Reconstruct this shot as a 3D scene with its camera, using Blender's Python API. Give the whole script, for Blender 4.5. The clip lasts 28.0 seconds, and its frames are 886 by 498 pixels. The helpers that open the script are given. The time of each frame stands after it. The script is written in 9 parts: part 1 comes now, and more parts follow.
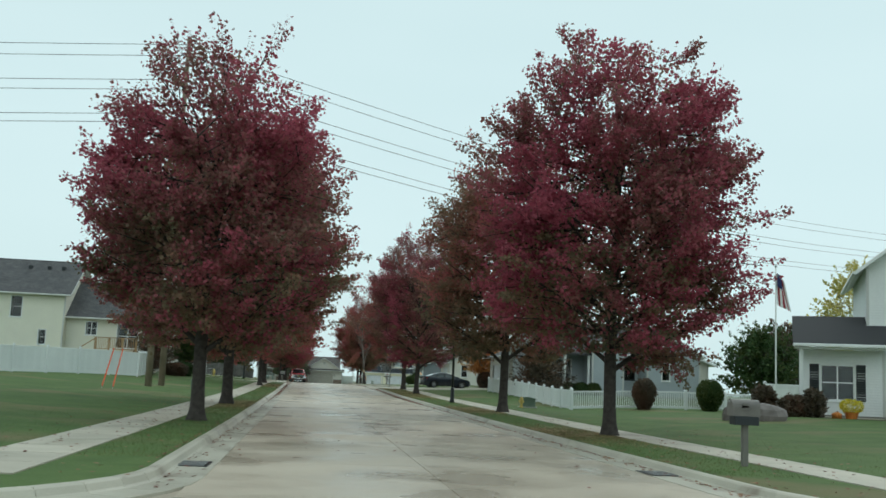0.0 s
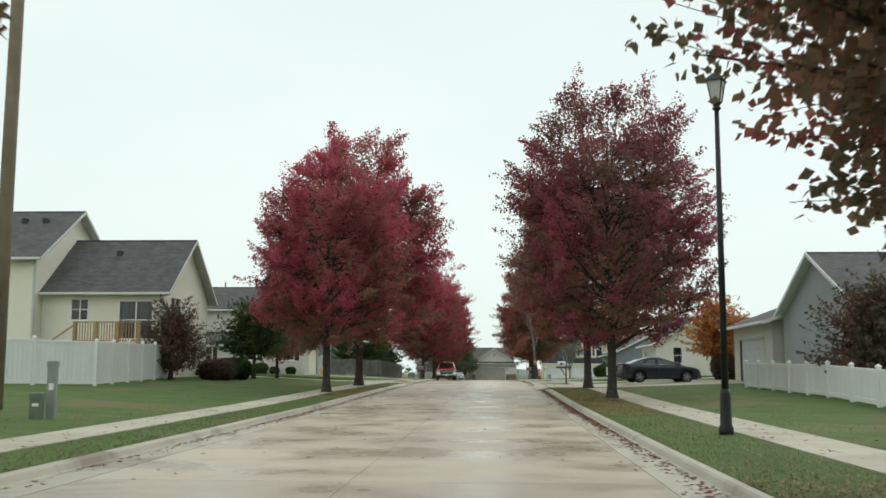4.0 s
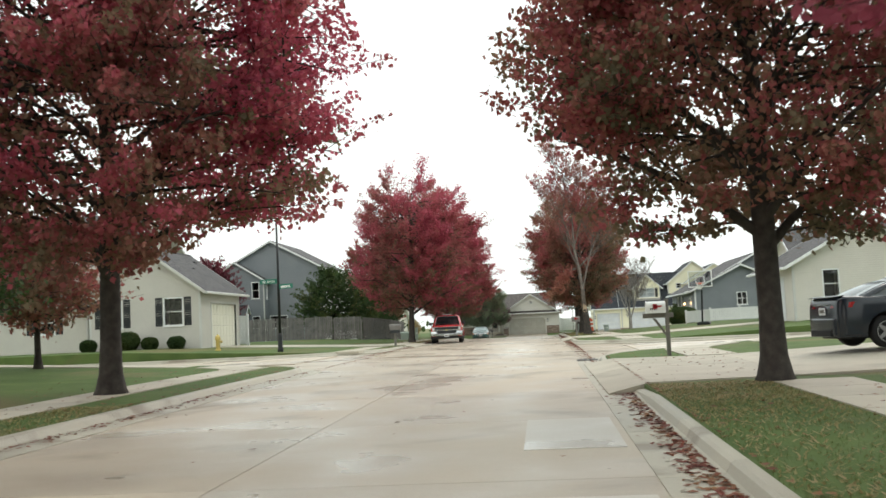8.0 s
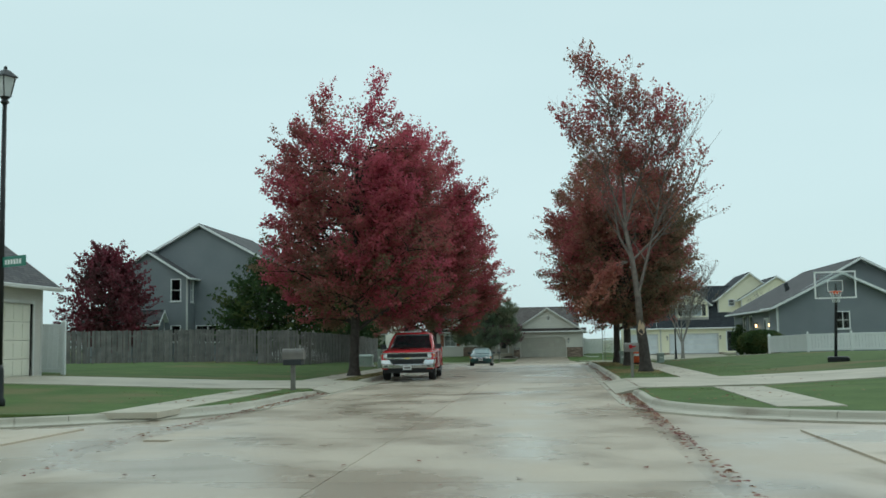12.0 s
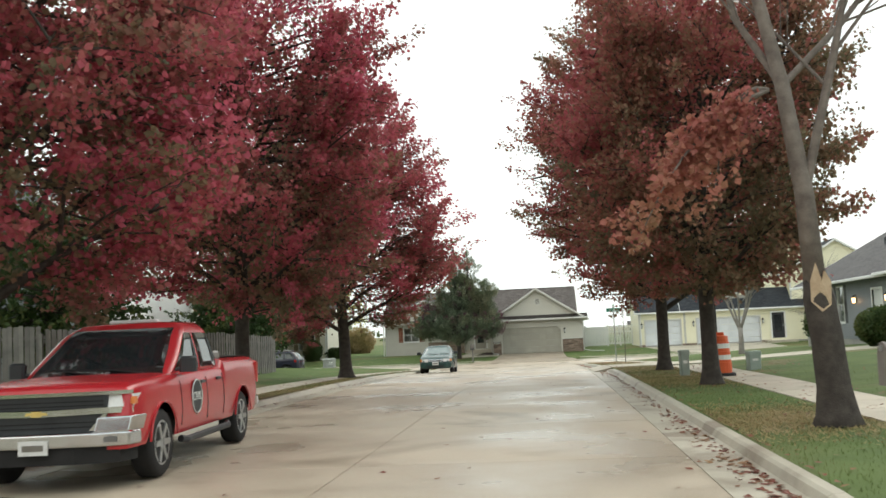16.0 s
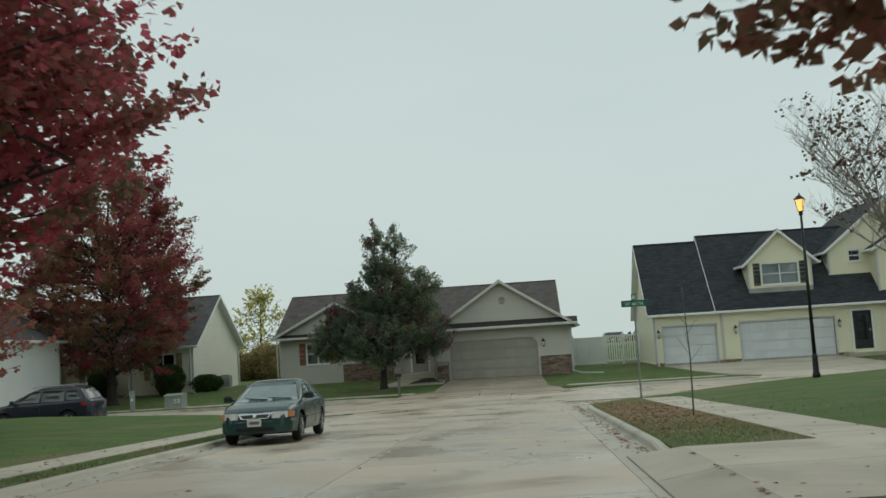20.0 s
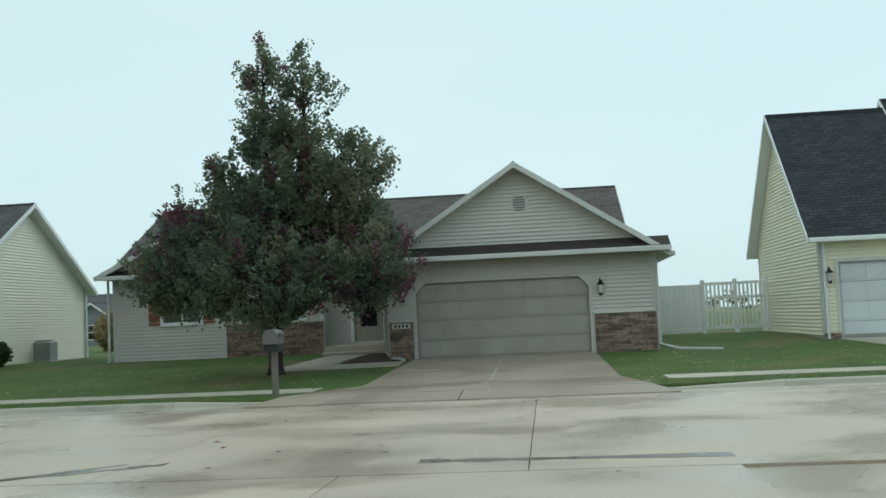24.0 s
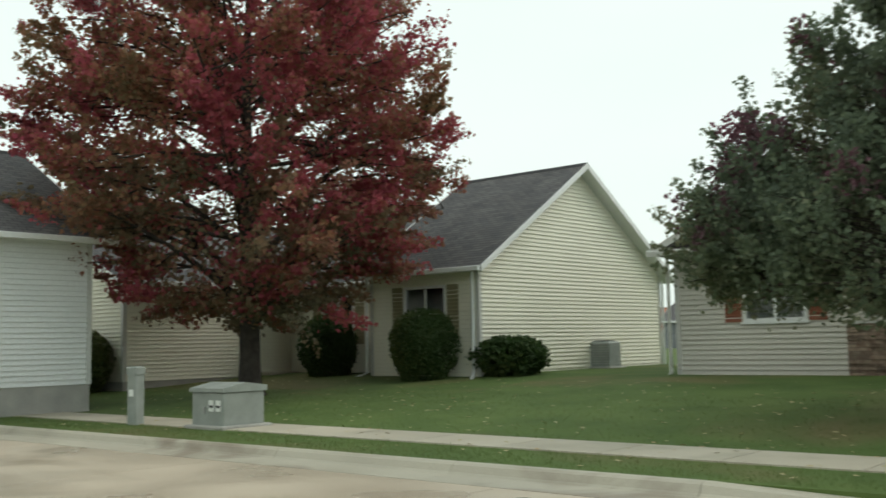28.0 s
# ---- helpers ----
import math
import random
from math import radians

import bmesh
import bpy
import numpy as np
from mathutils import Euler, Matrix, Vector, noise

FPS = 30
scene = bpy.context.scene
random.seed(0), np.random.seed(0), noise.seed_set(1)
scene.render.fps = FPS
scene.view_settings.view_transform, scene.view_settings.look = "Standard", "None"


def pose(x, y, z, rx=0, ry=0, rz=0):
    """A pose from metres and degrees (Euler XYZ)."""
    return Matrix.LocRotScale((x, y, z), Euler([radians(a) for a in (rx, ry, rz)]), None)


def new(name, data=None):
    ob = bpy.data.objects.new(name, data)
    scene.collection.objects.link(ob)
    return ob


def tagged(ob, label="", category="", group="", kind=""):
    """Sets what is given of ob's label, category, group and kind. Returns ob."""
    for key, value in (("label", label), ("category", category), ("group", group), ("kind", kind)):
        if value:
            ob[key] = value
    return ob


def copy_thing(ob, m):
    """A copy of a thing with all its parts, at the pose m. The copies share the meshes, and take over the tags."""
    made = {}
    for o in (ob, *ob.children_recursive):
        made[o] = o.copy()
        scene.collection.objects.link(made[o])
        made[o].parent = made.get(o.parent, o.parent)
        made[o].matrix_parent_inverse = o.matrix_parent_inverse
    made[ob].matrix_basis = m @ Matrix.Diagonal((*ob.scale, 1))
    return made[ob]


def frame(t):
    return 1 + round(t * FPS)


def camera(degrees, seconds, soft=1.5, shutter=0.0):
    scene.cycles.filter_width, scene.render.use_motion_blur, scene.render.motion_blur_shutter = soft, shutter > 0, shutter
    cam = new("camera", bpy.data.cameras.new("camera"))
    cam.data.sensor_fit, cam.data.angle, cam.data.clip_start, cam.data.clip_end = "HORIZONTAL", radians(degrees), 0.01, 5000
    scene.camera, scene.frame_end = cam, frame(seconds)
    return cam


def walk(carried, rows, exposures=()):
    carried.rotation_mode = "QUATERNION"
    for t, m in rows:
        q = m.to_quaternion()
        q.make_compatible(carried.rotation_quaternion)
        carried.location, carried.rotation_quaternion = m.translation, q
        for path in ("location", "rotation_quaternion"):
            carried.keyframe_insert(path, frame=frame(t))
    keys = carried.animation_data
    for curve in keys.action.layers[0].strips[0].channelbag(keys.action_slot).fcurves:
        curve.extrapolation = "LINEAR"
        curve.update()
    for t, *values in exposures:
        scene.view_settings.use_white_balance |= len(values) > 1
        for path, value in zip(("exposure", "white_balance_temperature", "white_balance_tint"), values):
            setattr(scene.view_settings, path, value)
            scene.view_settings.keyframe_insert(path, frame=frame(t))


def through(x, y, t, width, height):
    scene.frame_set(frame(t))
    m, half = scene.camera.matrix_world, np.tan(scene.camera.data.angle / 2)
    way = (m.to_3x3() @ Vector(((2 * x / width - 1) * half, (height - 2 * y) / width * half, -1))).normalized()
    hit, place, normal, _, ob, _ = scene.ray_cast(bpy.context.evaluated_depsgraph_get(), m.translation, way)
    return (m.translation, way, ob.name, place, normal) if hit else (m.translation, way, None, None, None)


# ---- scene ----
cam = camera(47.4, 28.0, soft=1.6, shutter=0.15)
PATH = [
    (0.0, 0.902, 1.486, 1.138, 97.65, -2.48, -7.67),
    (0.5, 1.877, 5.739, 1.172, 97.85, -2.48, -7.36),
    (1.0, 2.644, 9.899, 1.198, 98.37, -1.98, -6.12),
    (1.5, 3.273, 14.377, 1.218, 98.89, -1.58, -3.93),
    (2.0, 3.642, 18.899, 1.222, 98.83, -1.19, -1.69),
    (2.5, 3.946, 23.45, 1.208, 98.69, -0.99, 0.54),
    (3.0, 4.134, 28.117, 1.293, 97.88, -1.09, 1.88),
    (3.5, 4.431, 33.125, 1.247, 97.32, -0.6, 2.55),
    (5.5, 5.131, 52.445, 1.466, 96.4, 0.89, 3.65),
    (6.0, 5.26, 56.929, 1.443, 95.97, 1.59, 4.0),
    (6.5, 5.372, 61.517, 1.48, 95.43, 2.09, 4.26),
    (7.0, 5.58, 65.78, 1.55, 95.25, 2.49, 4.46),
    (7.5, 5.747, 69.99, 1.547, 94.86, 3.19, 4.96),
    (8.0, 5.807, 74.262, 1.634, 94.42, 2.69, 5.59),
    (8.5, 5.805, 77.638, 1.624, 94.77, 2.59, 5.71),
    (9.0, 5.824, 81.212, 1.786, 95.05, 1.79, 6.3),
    (9.5, 5.741, 84.425, 1.79, 95.37, 1.89, 6.87),
    (10.0, 5.654, 87.685, 1.943, 95.37, 1.39, 7.32),
    (10.5, 5.603, 90.702, 1.952, 95.25, 1.09, 7.15),
    (11.0, 5.519, 93.763, 1.961, 95.31, 1.1, 6.94),
    (11.5, 5.431, 96.837, 2.007, 95.28, 1.1, 6.71),
    (13.5, 5.294, 109.351, 2.033, 94.99, 1.59, 5.03),
    (14.0, 5.324, 112.629, 2.067, 94.31, 2.79, 5.19),
    (14.5, 5.315, 116.087, 2.044, 92.86, 2.73, 5.14),
    (15.0, 5.276, 119.313, 2.004, 92.44, 2.3, 5.27),
    (15.5, 5.245, 123.008, 2.02, 93.7, 2.3, 5.48),
    (16.0, 5.221, 126.466, 2.079, 94.8, 2.59, 5.92),
    (16.5, 5.206, 129.942, 2.084, 95.26, 2.91, 5.82),
    (17.0, 5.149, 133.541, 2.067, 95.2, 2.99, 5.8),
    (17.5, 5.126, 137.007, 2.045, 94.48, 3.18, 5.52),
    (18.0, 5.111, 140.53, 2.022, 94.42, 3.29, 5.14),
    (18.5, 5.251, 144.101, 2.014, 94.6, 3.29, 4.97),
    (19.0, 5.41, 147.669, 2.005, 95.09, 3.39, 4.85),
    (19.5, 5.479, 151.397, 1.998, 95.6, 3.57, 4.54),
    (20.0, 5.491, 155.133, 1.992, 95.58, 3.58, 4.53),
    (20.5, 5.447, 159.283, 2.042, 94.86, 3.23, 4.82),
    (21.0, 5.437, 163.249, 1.9, 94.51, 2.99, 5.33),
    (21.5, 5.398, 166.967, 1.779, 94.51, 2.99, 5.47),
    (23.5, 5.043, 180.63, 1.295, 94.08, 2.79, 5.55),
    (24.0, 5.051, 183.109, 1.248, 93.96, 2.59, 5.82),
    (24.5, 5.074, 185.264, 1.233, 93.7, 2.58, 6.23),
    (25.0, 5.033, 186.936, 1.225, 93.41, 2.5, 6.7),
    (25.5, 4.802, 188.3, 1.174, 93.3, 2.51, 6.94),
    (26.0, 4.764, 189.346, 1.321, 93.23, 2.55, 8.57),
    (26.5, 4.629, 190.401, 1.157, 94.02, 2.59, 12.33),
    (27.0, 4.194, 191.513, 1.115, 94.36, 2.79, 18.42),
    (27.5, 3.317, 192.8, 1.066, 95.25, 2.19, 27.87),
    (28.0, 1.893, 194.186, 1.136, 95.31, 1.19, 40.69),
]
EXPOSURES = [  # seconds, stops, kelvin, tint: the phone opens up and warms under the trees
    (0.0, 0.0, 6350, 7), (1.0, 0.25, 6500, 9), (2.0, 0.75, 7200, 17), (3.0, 0.5, 7300, 18), (4.5, 0.1, 6900, 14), (5.5, -0.1, 6700, 13), (6.0, 0.1, 6900, 15),
    (7.0, 0.8, 7300, 20), (8.0, 0.7, 7200, 20), (8.7, 0.5, 7100, 17), (9.4, 0.0, 6850, 13), (10.2, -0.38, 6200, 4), (11.0, -0.32, 6250, 5), (11.5, -0.1, 6250, 5), (13.5, -0.05, 6350, 6),
    (14.5, 0.15, 6650, 11), (15.5, 0.55, 7200, 18), (17.0, 0.85, 7350, 21), (18.1, 0.85, 7300, 20), (19.2, 0.3, 7200, 20), (20.0, -0.35, 6900, 12), (20.6, -0.42, 6350, 6), (21.0, -0.36, 6200, 5), (21.5, -0.15, 6200, 5), (22.5, -0.1, 6250, 6), (24.0, 0.03, 6250, 7),
    (25.0, 0.12, 6250, 7), (26.0, 0.18, 6450, 7), (26.6, 0.22, 6550, 9), (27.4, 0.28, 6800, 11), (28.0, 0.32, 7250, 14),
]
walk(cam, [(t, pose(x, y, z, a, b, c)) for t, x, y, z, a, b, c in PATH], EXPOSURES)

# ---- sky and light: a flat overcast afternoon ----
world = bpy.data.worlds.new("overcast_sky")
scene.world = world
world.use_nodes = True
wn, wl = world.node_tree.nodes, world.node_tree.links
sky = wn.new("ShaderNodeTexSky")
sky.sky_type, sky.sun_disc = "NISHITA", False
sky.sun_elevation, sky.sun_rotation = radians(38), radians(215)
sky.dust_density, sky.ozone_density = 4.0, 2.0
sky_grey = wn.new("ShaderNodeMix")
sky_grey.data_type = "RGBA"
sky_grey.inputs[0].default_value = 0.86
cloud = wn.new("ShaderNodeTexNoise")
cloud.inputs["Scale"].default_value, cloud.inputs["Detail"].default_value = 1.6, 3
cloud_map = wn.new("ShaderNodeMapping")
cloud_map.inputs["Scale"].default_value = (1, 1, 3.5)
cloud_co = wn.new("ShaderNodeTexCoord")
cloud_col = wn.new("ShaderNodeMix")
cloud_col.data_type = "RGBA"
cloud_col.inputs[6].default_value = (6.7, 8.6, 8.7, 1)
cloud_col.inputs[7].default_value = (8.2, 9.9, 9.9, 1)
wl.new(cloud_co.outputs["Generated"], cloud_map.inputs[0])
wl.new(cloud_map.outputs[0], cloud.inputs["Vector"])
wl.new(cloud.outputs[0], cloud_col.inputs[0])
wl.new(sky.outputs[0], sky_grey.inputs[6])
wl.new(cloud_col.outputs[2], sky_grey.inputs[7])
wl.new(sky_grey.outputs[2], wn["Background"].inputs[0])
wn["Background"].inputs[1].default_value = 0.10

sun = new("sun", bpy.data.lights.new("sun", "SUN"))
sun.data.energy, sun.data.angle, sun.data.color = 0.7, radians(40), (1.0, 0.97, 0.92)
sun.matrix_world = pose(0, 0, 60, 52, 0, 145)


# ---- materials ----
def nodes_of(name):
    m = bpy.data.materials.new(name)
    m.use_nodes = True
    return m, m.node_tree.nodes, m.node_tree.links, m.node_tree.nodes["Principled BSDF"]


def surface(name, a, b, rough=0.7, scale=4.0, fine=60.0, bump=0.15, metal=0.0, spread=0.06, stain=None, stain_scale=0.6, stain_at=0.55, object_space=False, spec=0.4, wet=0.0):
    """Two tones by a coarse noise, fine grain, a spread of value from piece to piece, stains, and a grainy relief."""
    m, n, l, p = nodes_of(name)
    co = n.new("ShaderNodeTexCoord") if object_space else n.new("ShaderNodeNewGeometry")
    vec = co.outputs["Object"] if object_space else co.outputs["Position"]
    big, small = n.new("ShaderNodeTexNoise"), n.new("ShaderNodeTexNoise")
    for t, s, d in ((big, scale, 4), (small, fine, 3)):
        t.inputs["Scale"].default_value, t.inputs["Detail"].default_value = s, d
        l.new(vec, t.inputs["Vector"])
    ramp = n.new("ShaderNodeMapRange")
    ramp.inputs[1].default_value, ramp.inputs[2].default_value = 0.3, 0.7
    l.new(big.outputs[0], ramp.inputs[0])
    mix = n.new("ShaderNodeMix")
    mix.data_type = "RGBA"
    mix.inputs[6].default_value, mix.inputs[7].default_value = (*a, 1), (*b, 1)
    l.new(ramp.outputs[0], mix.inputs[0])
    col = mix.outputs[2]
    if stain:
        sn = n.new("ShaderNodeTexNoise")
        sn.inputs["Scale"].default_value, sn.inputs["Detail"].default_value, sn.inputs["Distortion"].default_value = stain_scale, 5, 0.6
        l.new(vec, sn.inputs["Vector"])
        sr = n.new("ShaderNodeMapRange")
        sr.inputs[1].default_value, sr.inputs[2].default_value = stain_at, stain_at + 0.12
        l.new(sn.outputs[0], sr.inputs[0])
        sm = n.new("ShaderNodeMix")
        sm.data_type = "RGBA"
        sm.inputs[7].default_value = (*stain, 1)
        l.new(sr.outputs[0], sm.inputs[0])
        l.new(col, sm.inputs[6])
        col = sm.outputs[2]
    hsv = n.new("ShaderNodeHueSaturation")
    info = n.new("ShaderNodeObjectInfo")
    vr = n.new("ShaderNodeMath")
    vr.operation = "MULTIPLY_ADD"
    vr.inputs[1].default_value, vr.inputs[2].default_value = spread * 2, 1 - spread
    l.new(info.outputs["Random"], vr.inputs[0])
    grain = n.new("ShaderNodeMath")
    grain.operation = "MULTIPLY_ADD"
    grain.inputs[1].default_value, grain.inputs[2].default_value = 0.24, -0.12
    l.new(small.outputs[0], grain.inputs[0])
    add = n.new("ShaderNodeMath")
    l.new(vr.outputs[0], add.inputs[0])
    l.new(grain.outputs[0], add.inputs[1])
    l.new(add.outputs[0], hsv.inputs["Value"])
    l.new(col, hsv.inputs["Color"])
    l.new(hsv.outputs[0], p.inputs["Base Color"])
    p.inputs["Metallic"].default_value, p.inputs["Specular IOR Level"].default_value = metal, spec
    if wet:
        rr = n.new("ShaderNodeMapRange")
        rr.inputs[1].default_value, rr.inputs[2].default_value, rr.inputs[3].default_value, rr.inputs[4].default_value = 0.38, 0.62, rough - wet, rough
        l.new(big.outputs[0], rr.inputs[0])
        l.new(rr.outputs[0], p.inputs["Roughness"])
    else:
        p.inputs["Roughness"].default_value = rough
    if bump:
        bp = n.new("ShaderNodeBump")
        bp.inputs["Strength"].default_value, bp.inputs["Distance"].default_value = bump, 0.01
        l.new(small.outputs[0], bp.inputs["Height"])
        l.new(bp.outputs[0], p.inputs["Normal"])
    return m


def leafy(name, tones, patch=0.35, shine=0.6, through=0.35):
    """Leaves: a tone for each leaf and for whole boughs, with light that comes through them."""
    m, n, l, p = nodes_of(name)
    geo, info = n.new("ShaderNodeNewGeometry"), n.new("ShaderNodeObjectInfo")
    co = n.new("ShaderNodeTexCoord")
    noise_t = n.new("ShaderNodeTexNoise")
    noise_t.inputs["Scale"].default_value, noise_t.inputs["Detail"].default_value = patch, 2
    shift = n.new("ShaderNodeVectorMath")
    shift.operation = "MULTIPLY_ADD"
    shift.inputs[1].default_value = (1, 1, 1)
    comb = n.new("ShaderNodeCombineXYZ")
    mul = n.new("ShaderNodeMath")
    mul.operation, mul.inputs[1].default_value = "MULTIPLY", 40.0
    l.new(info.outputs["Random"], mul.inputs[0])
    l.new(mul.outputs[0], comb.inputs[0])
    l.new(co.outputs["Object"], shift.inputs[0])
    l.new(comb.outputs[0], shift.inputs[2])
    l.new(shift.outputs[0], noise_t.inputs["Vector"])
    mixv = n.new("ShaderNodeMath")
    mixv.operation, mixv.inputs[1].default_value = "MULTIPLY_ADD", 0.2
    l.new(geo.outputs["Random Per Island"], mixv.inputs[0])
    sub = n.new("ShaderNodeMath")
    sub.operation, sub.inputs[1].default_value = "SUBTRACT", 0.1
    l.new(noise_t.outputs[0], sub.inputs[0])
    l.new(sub.outputs[0], mixv.inputs[2])
    ramp = n.new("ShaderNodeValToRGB")
    e = ramp.color_ramp.elements
    while len(e) < len(tones):
        e.new(0.5)
    for i, (at, c) in enumerate(tones):
        e[i].position, e[i].color = at, (*c, 1)
    l.new(mixv.outputs[0], ramp.inputs[0])
    l.new(ramp.outputs[0], p.inputs["Base Color"])
    p.inputs["Roughness"].default_value, p.inputs["Specular IOR Level"].default_value = shine, 0.3
    tr = n.new("ShaderNodeBsdfTranslucent")
    l.new(ramp.outputs[0], tr.inputs[0])
    ms = n.new("ShaderNodeMixShader")
    ms.inputs[0].default_value = through
    l.new(p.outputs[0], ms.inputs[1])
    l.new(tr.outputs[0], ms.inputs[2])
    l.new(ms.outputs[0], n["Material Output"].inputs[0])
    return m


def lawn_grass(name, a, b, dry):
    m = surface(name, a, b, rough=0.85, scale=0.9, fine=38, bump=0.9, spread=0.0, stain=dry, stain_scale=0.2, stain_at=0.54, spec=0.15)
    return m


def shingles(name, a, b):
    m, n, l, p = nodes_of(name)
    co, br = n.new("ShaderNodeTexCoord"), n.new("ShaderNodeTexBrick")
    l.new(co.outputs["UV"], br.inputs["Vector"])
    br.inputs["Color1"].default_value, br.inputs["Color2"].default_value = (*a, 1), (*b, 1)
    br.inputs["Mortar"].default_value = (a[0] * 0.55, a[1] * 0.55, a[2] * 0.55, 1)
    br.inputs["Scale"].default_value, br.inputs["Mortar Size"].default_value = 1.0, 0.012
    br.inputs["Brick Width"].default_value, br.inputs["Row Height"].default_value = 0.3, 0.14
    ns = n.new("ShaderNodeTexNoise")
    ns.inputs["Scale"].default_value, ns.inputs["Detail"].default_value = 1.3, 6
    l.new(co.outputs["UV"], ns.inputs["Vector"])
    mx = n.new("ShaderNodeMix")
    mx.data_type, mx.blend_type = "RGBA", "MULTIPLY"
    mx.inputs[0].default_value = 0.55
    l.new(br.outputs[0], mx.inputs[6])
    l.new(ns.outputs[0], mx.inputs[7])
    hs = n.new("ShaderNodeHueSaturation")
    hs.inputs["Value"].default_value = 1.5
    l.new(mx.outputs[2], hs.inputs["Color"])
    l.new(hs.outputs[0], p.inputs["Base Color"])
    p.inputs["Roughness"].default_value = 0.85
    p.inputs["Specular IOR Level"].default_value = 0.2
    bp = n.new("ShaderNodeBump")
    bp.inputs["Strength"].default_value, bp.inputs["Distance"].default_value = 0.6, 0.01
    l.new(br.outputs[0], bp.inputs["Height"])
    l.new(bp.outputs[0], p.inputs["Normal"])
    return m


def clear_glass(name, tint=(0.75, 0.8, 0.8)):
    m, n, l, p = nodes_of(name)
    p.inputs["Base Color"].default_value = (*tint, 1)
    p.inputs["Roughness"].default_value = 0.02
    p.inputs["Transmission Weight"].default_value, p.inputs["IOR"].default_value = 1.0, 1.45
    return m


def glow(name, colour, power):
    m, n, l, p = nodes_of(name)
    p.inputs["Base Color"].default_value = (*colour, 1)
    p.inputs["Emission Color"].default_value, p.inputs["Emission Strength"].default_value = (*colour, 1), power
    return m


CONCRETE = surface("road_concrete", (0.43, 0.362, 0.282), (0.52, 0.442, 0.348), rough=0.58, scale=0.45, fine=45, bump=0.25, spread=0.09, stain=(0.3, 0.245, 0.18), stain_scale=0.35, stain_at=0.55, wet=0.34)
WALK_CON = surface("walk_concrete", (0.42, 0.38, 0.305), (0.5, 0.455, 0.37), rough=0.7, scale=0.9, fine=50, bump=0.25, spread=0.08, stain=(0.36, 0.33, 0.26), stain_scale=0.5)
KERB_CON = surface("kerb_concrete", (0.4, 0.37, 0.3), (0.48, 0.45, 0.37), rough=0.65, scale=0.8, fine=50, bump=0.25, spread=0.06, stain=(0.27, 0.23, 0.18), stain_scale=0.6, wet=0.2)
DRIVE_CON = surface("driveway_concrete", (0.3, 0.245, 0.19), (0.38, 0.315, 0.245), rough=0.6, scale=0.5, fine=50, bump=0.2, spread=0.04, stain=(0.23, 0.18, 0.135), stain_scale=0.35, stain_at=0.5, wet=0.25)
JOINT = surface("joint_soil", (0.12, 0.1, 0.08), (0.18, 0.15, 0.12), rough=0.9)
GRASS = lawn_grass("lawn_grass", (0.068, 0.115, 0.036), (0.105, 0.158, 0.05), (0.15, 0.142, 0.066))
BLADE = leafy("grass_blade", [(0.2, (0.085, 0.13, 0.04)), (0.5, (0.125, 0.175, 0.055)), (0.8, (0.22, 0.19, 0.09))], patch=0.5, through=0.3)
FIELD = surface("field_grass", (0.1, 0.13, 0.045), (0.2, 0.18, 0.08), rough=0.9, scale=0.03, fine=3, bump=0.4, spread=0)
BARK = surface("maple_bark", (0.032, 0.026, 0.023), (0.07, 0.06, 0.053), rough=0.9, scale=7, fine=40, bump=0.9, spread=0.1, object_space=True)
PALE_BARK = surface("pale_grey_bark", (0.24, 0.22, 0.2), (0.34, 0.32, 0.3), rough=0.9, scale=5, fine=30, bump=0.6, object_space=True)
BARE_BARK = surface("grey_bark", (0.11, 0.09, 0.08), (0.21, 0.18, 0.16), rough=0.9, scale=5, fine=30, bump=0.8, object_space=True)
RED_LEAF = leafy("crimson_maple_leaf", [(0.24, (0.23, 0.15, 0.11)), (0.4, (0.37, 0.13, 0.12)), (0.52, (0.49, 0.115, 0.145)), (0.66, (0.56, 0.125, 0.185)), (0.84, (0.4, 0.1, 0.14))], patch=0.3, through=0.6)
PLUM_LEAF = leafy("plum_maple_leaf", [(0.26, (0.19, 0.14, 0.1)), (0.4, (0.27, 0.125, 0.11)), (0.52, (0.36, 0.1, 0.125)), (0.66, (0.44, 0.1, 0.15)), (0.84, (0.33, 0.09, 0.13))], patch=0.3, through=0.55)
RUST_LEAF = leafy("rusty_maple_leaf", [(0.26, (0.18, 0.155, 0.095)), (0.42, (0.29, 0.165, 0.11)), (0.54, (0.38, 0.135, 0.115)), (0.68, (0.44, 0.11, 0.13)), (0.85, (0.38, 0.19, 0.12))], patch=0.32, through=0.55)
LAWN_MAPLE_LEAF = leafy("lawn_maple_leaf", [(0.26, (0.2, 0.155, 0.085)), (0.42, (0.31, 0.15, 0.09)), (0.5, (0.36, 0.1, 0.1)), (0.62, (0.4, 0.085, 0.125)), (0.8, (0.33, 0.16, 0.09))], patch=0.35, through=0.55)
ORANGE_RED_LEAF = leafy("orange_red_maple_leaf", [(0.3, (0.32, 0.18, 0.11)), (0.5, (0.41, 0.18, 0.13)), (0.7, (0.43, 0.14, 0.13))], patch=0.6, through=0.5)
OLIVE_LEAF = leafy("olive_maple_leaf", [(0.28, (0.14, 0.135, 0.085)), (0.48, (0.225, 0.17, 0.105)), (0.64, (0.3, 0.165, 0.115)), (0.8, (0.36, 0.15, 0.125))], patch=0.35, through=0.55)
WINE_LEAF = leafy("wine_red_leaf", [(0.3, (0.11, 0.05, 0.05)), (0.5, (0.17, 0.05, 0.065)), (0.7, (0.24, 0.05, 0.075))], patch=0.5, through=0.45)
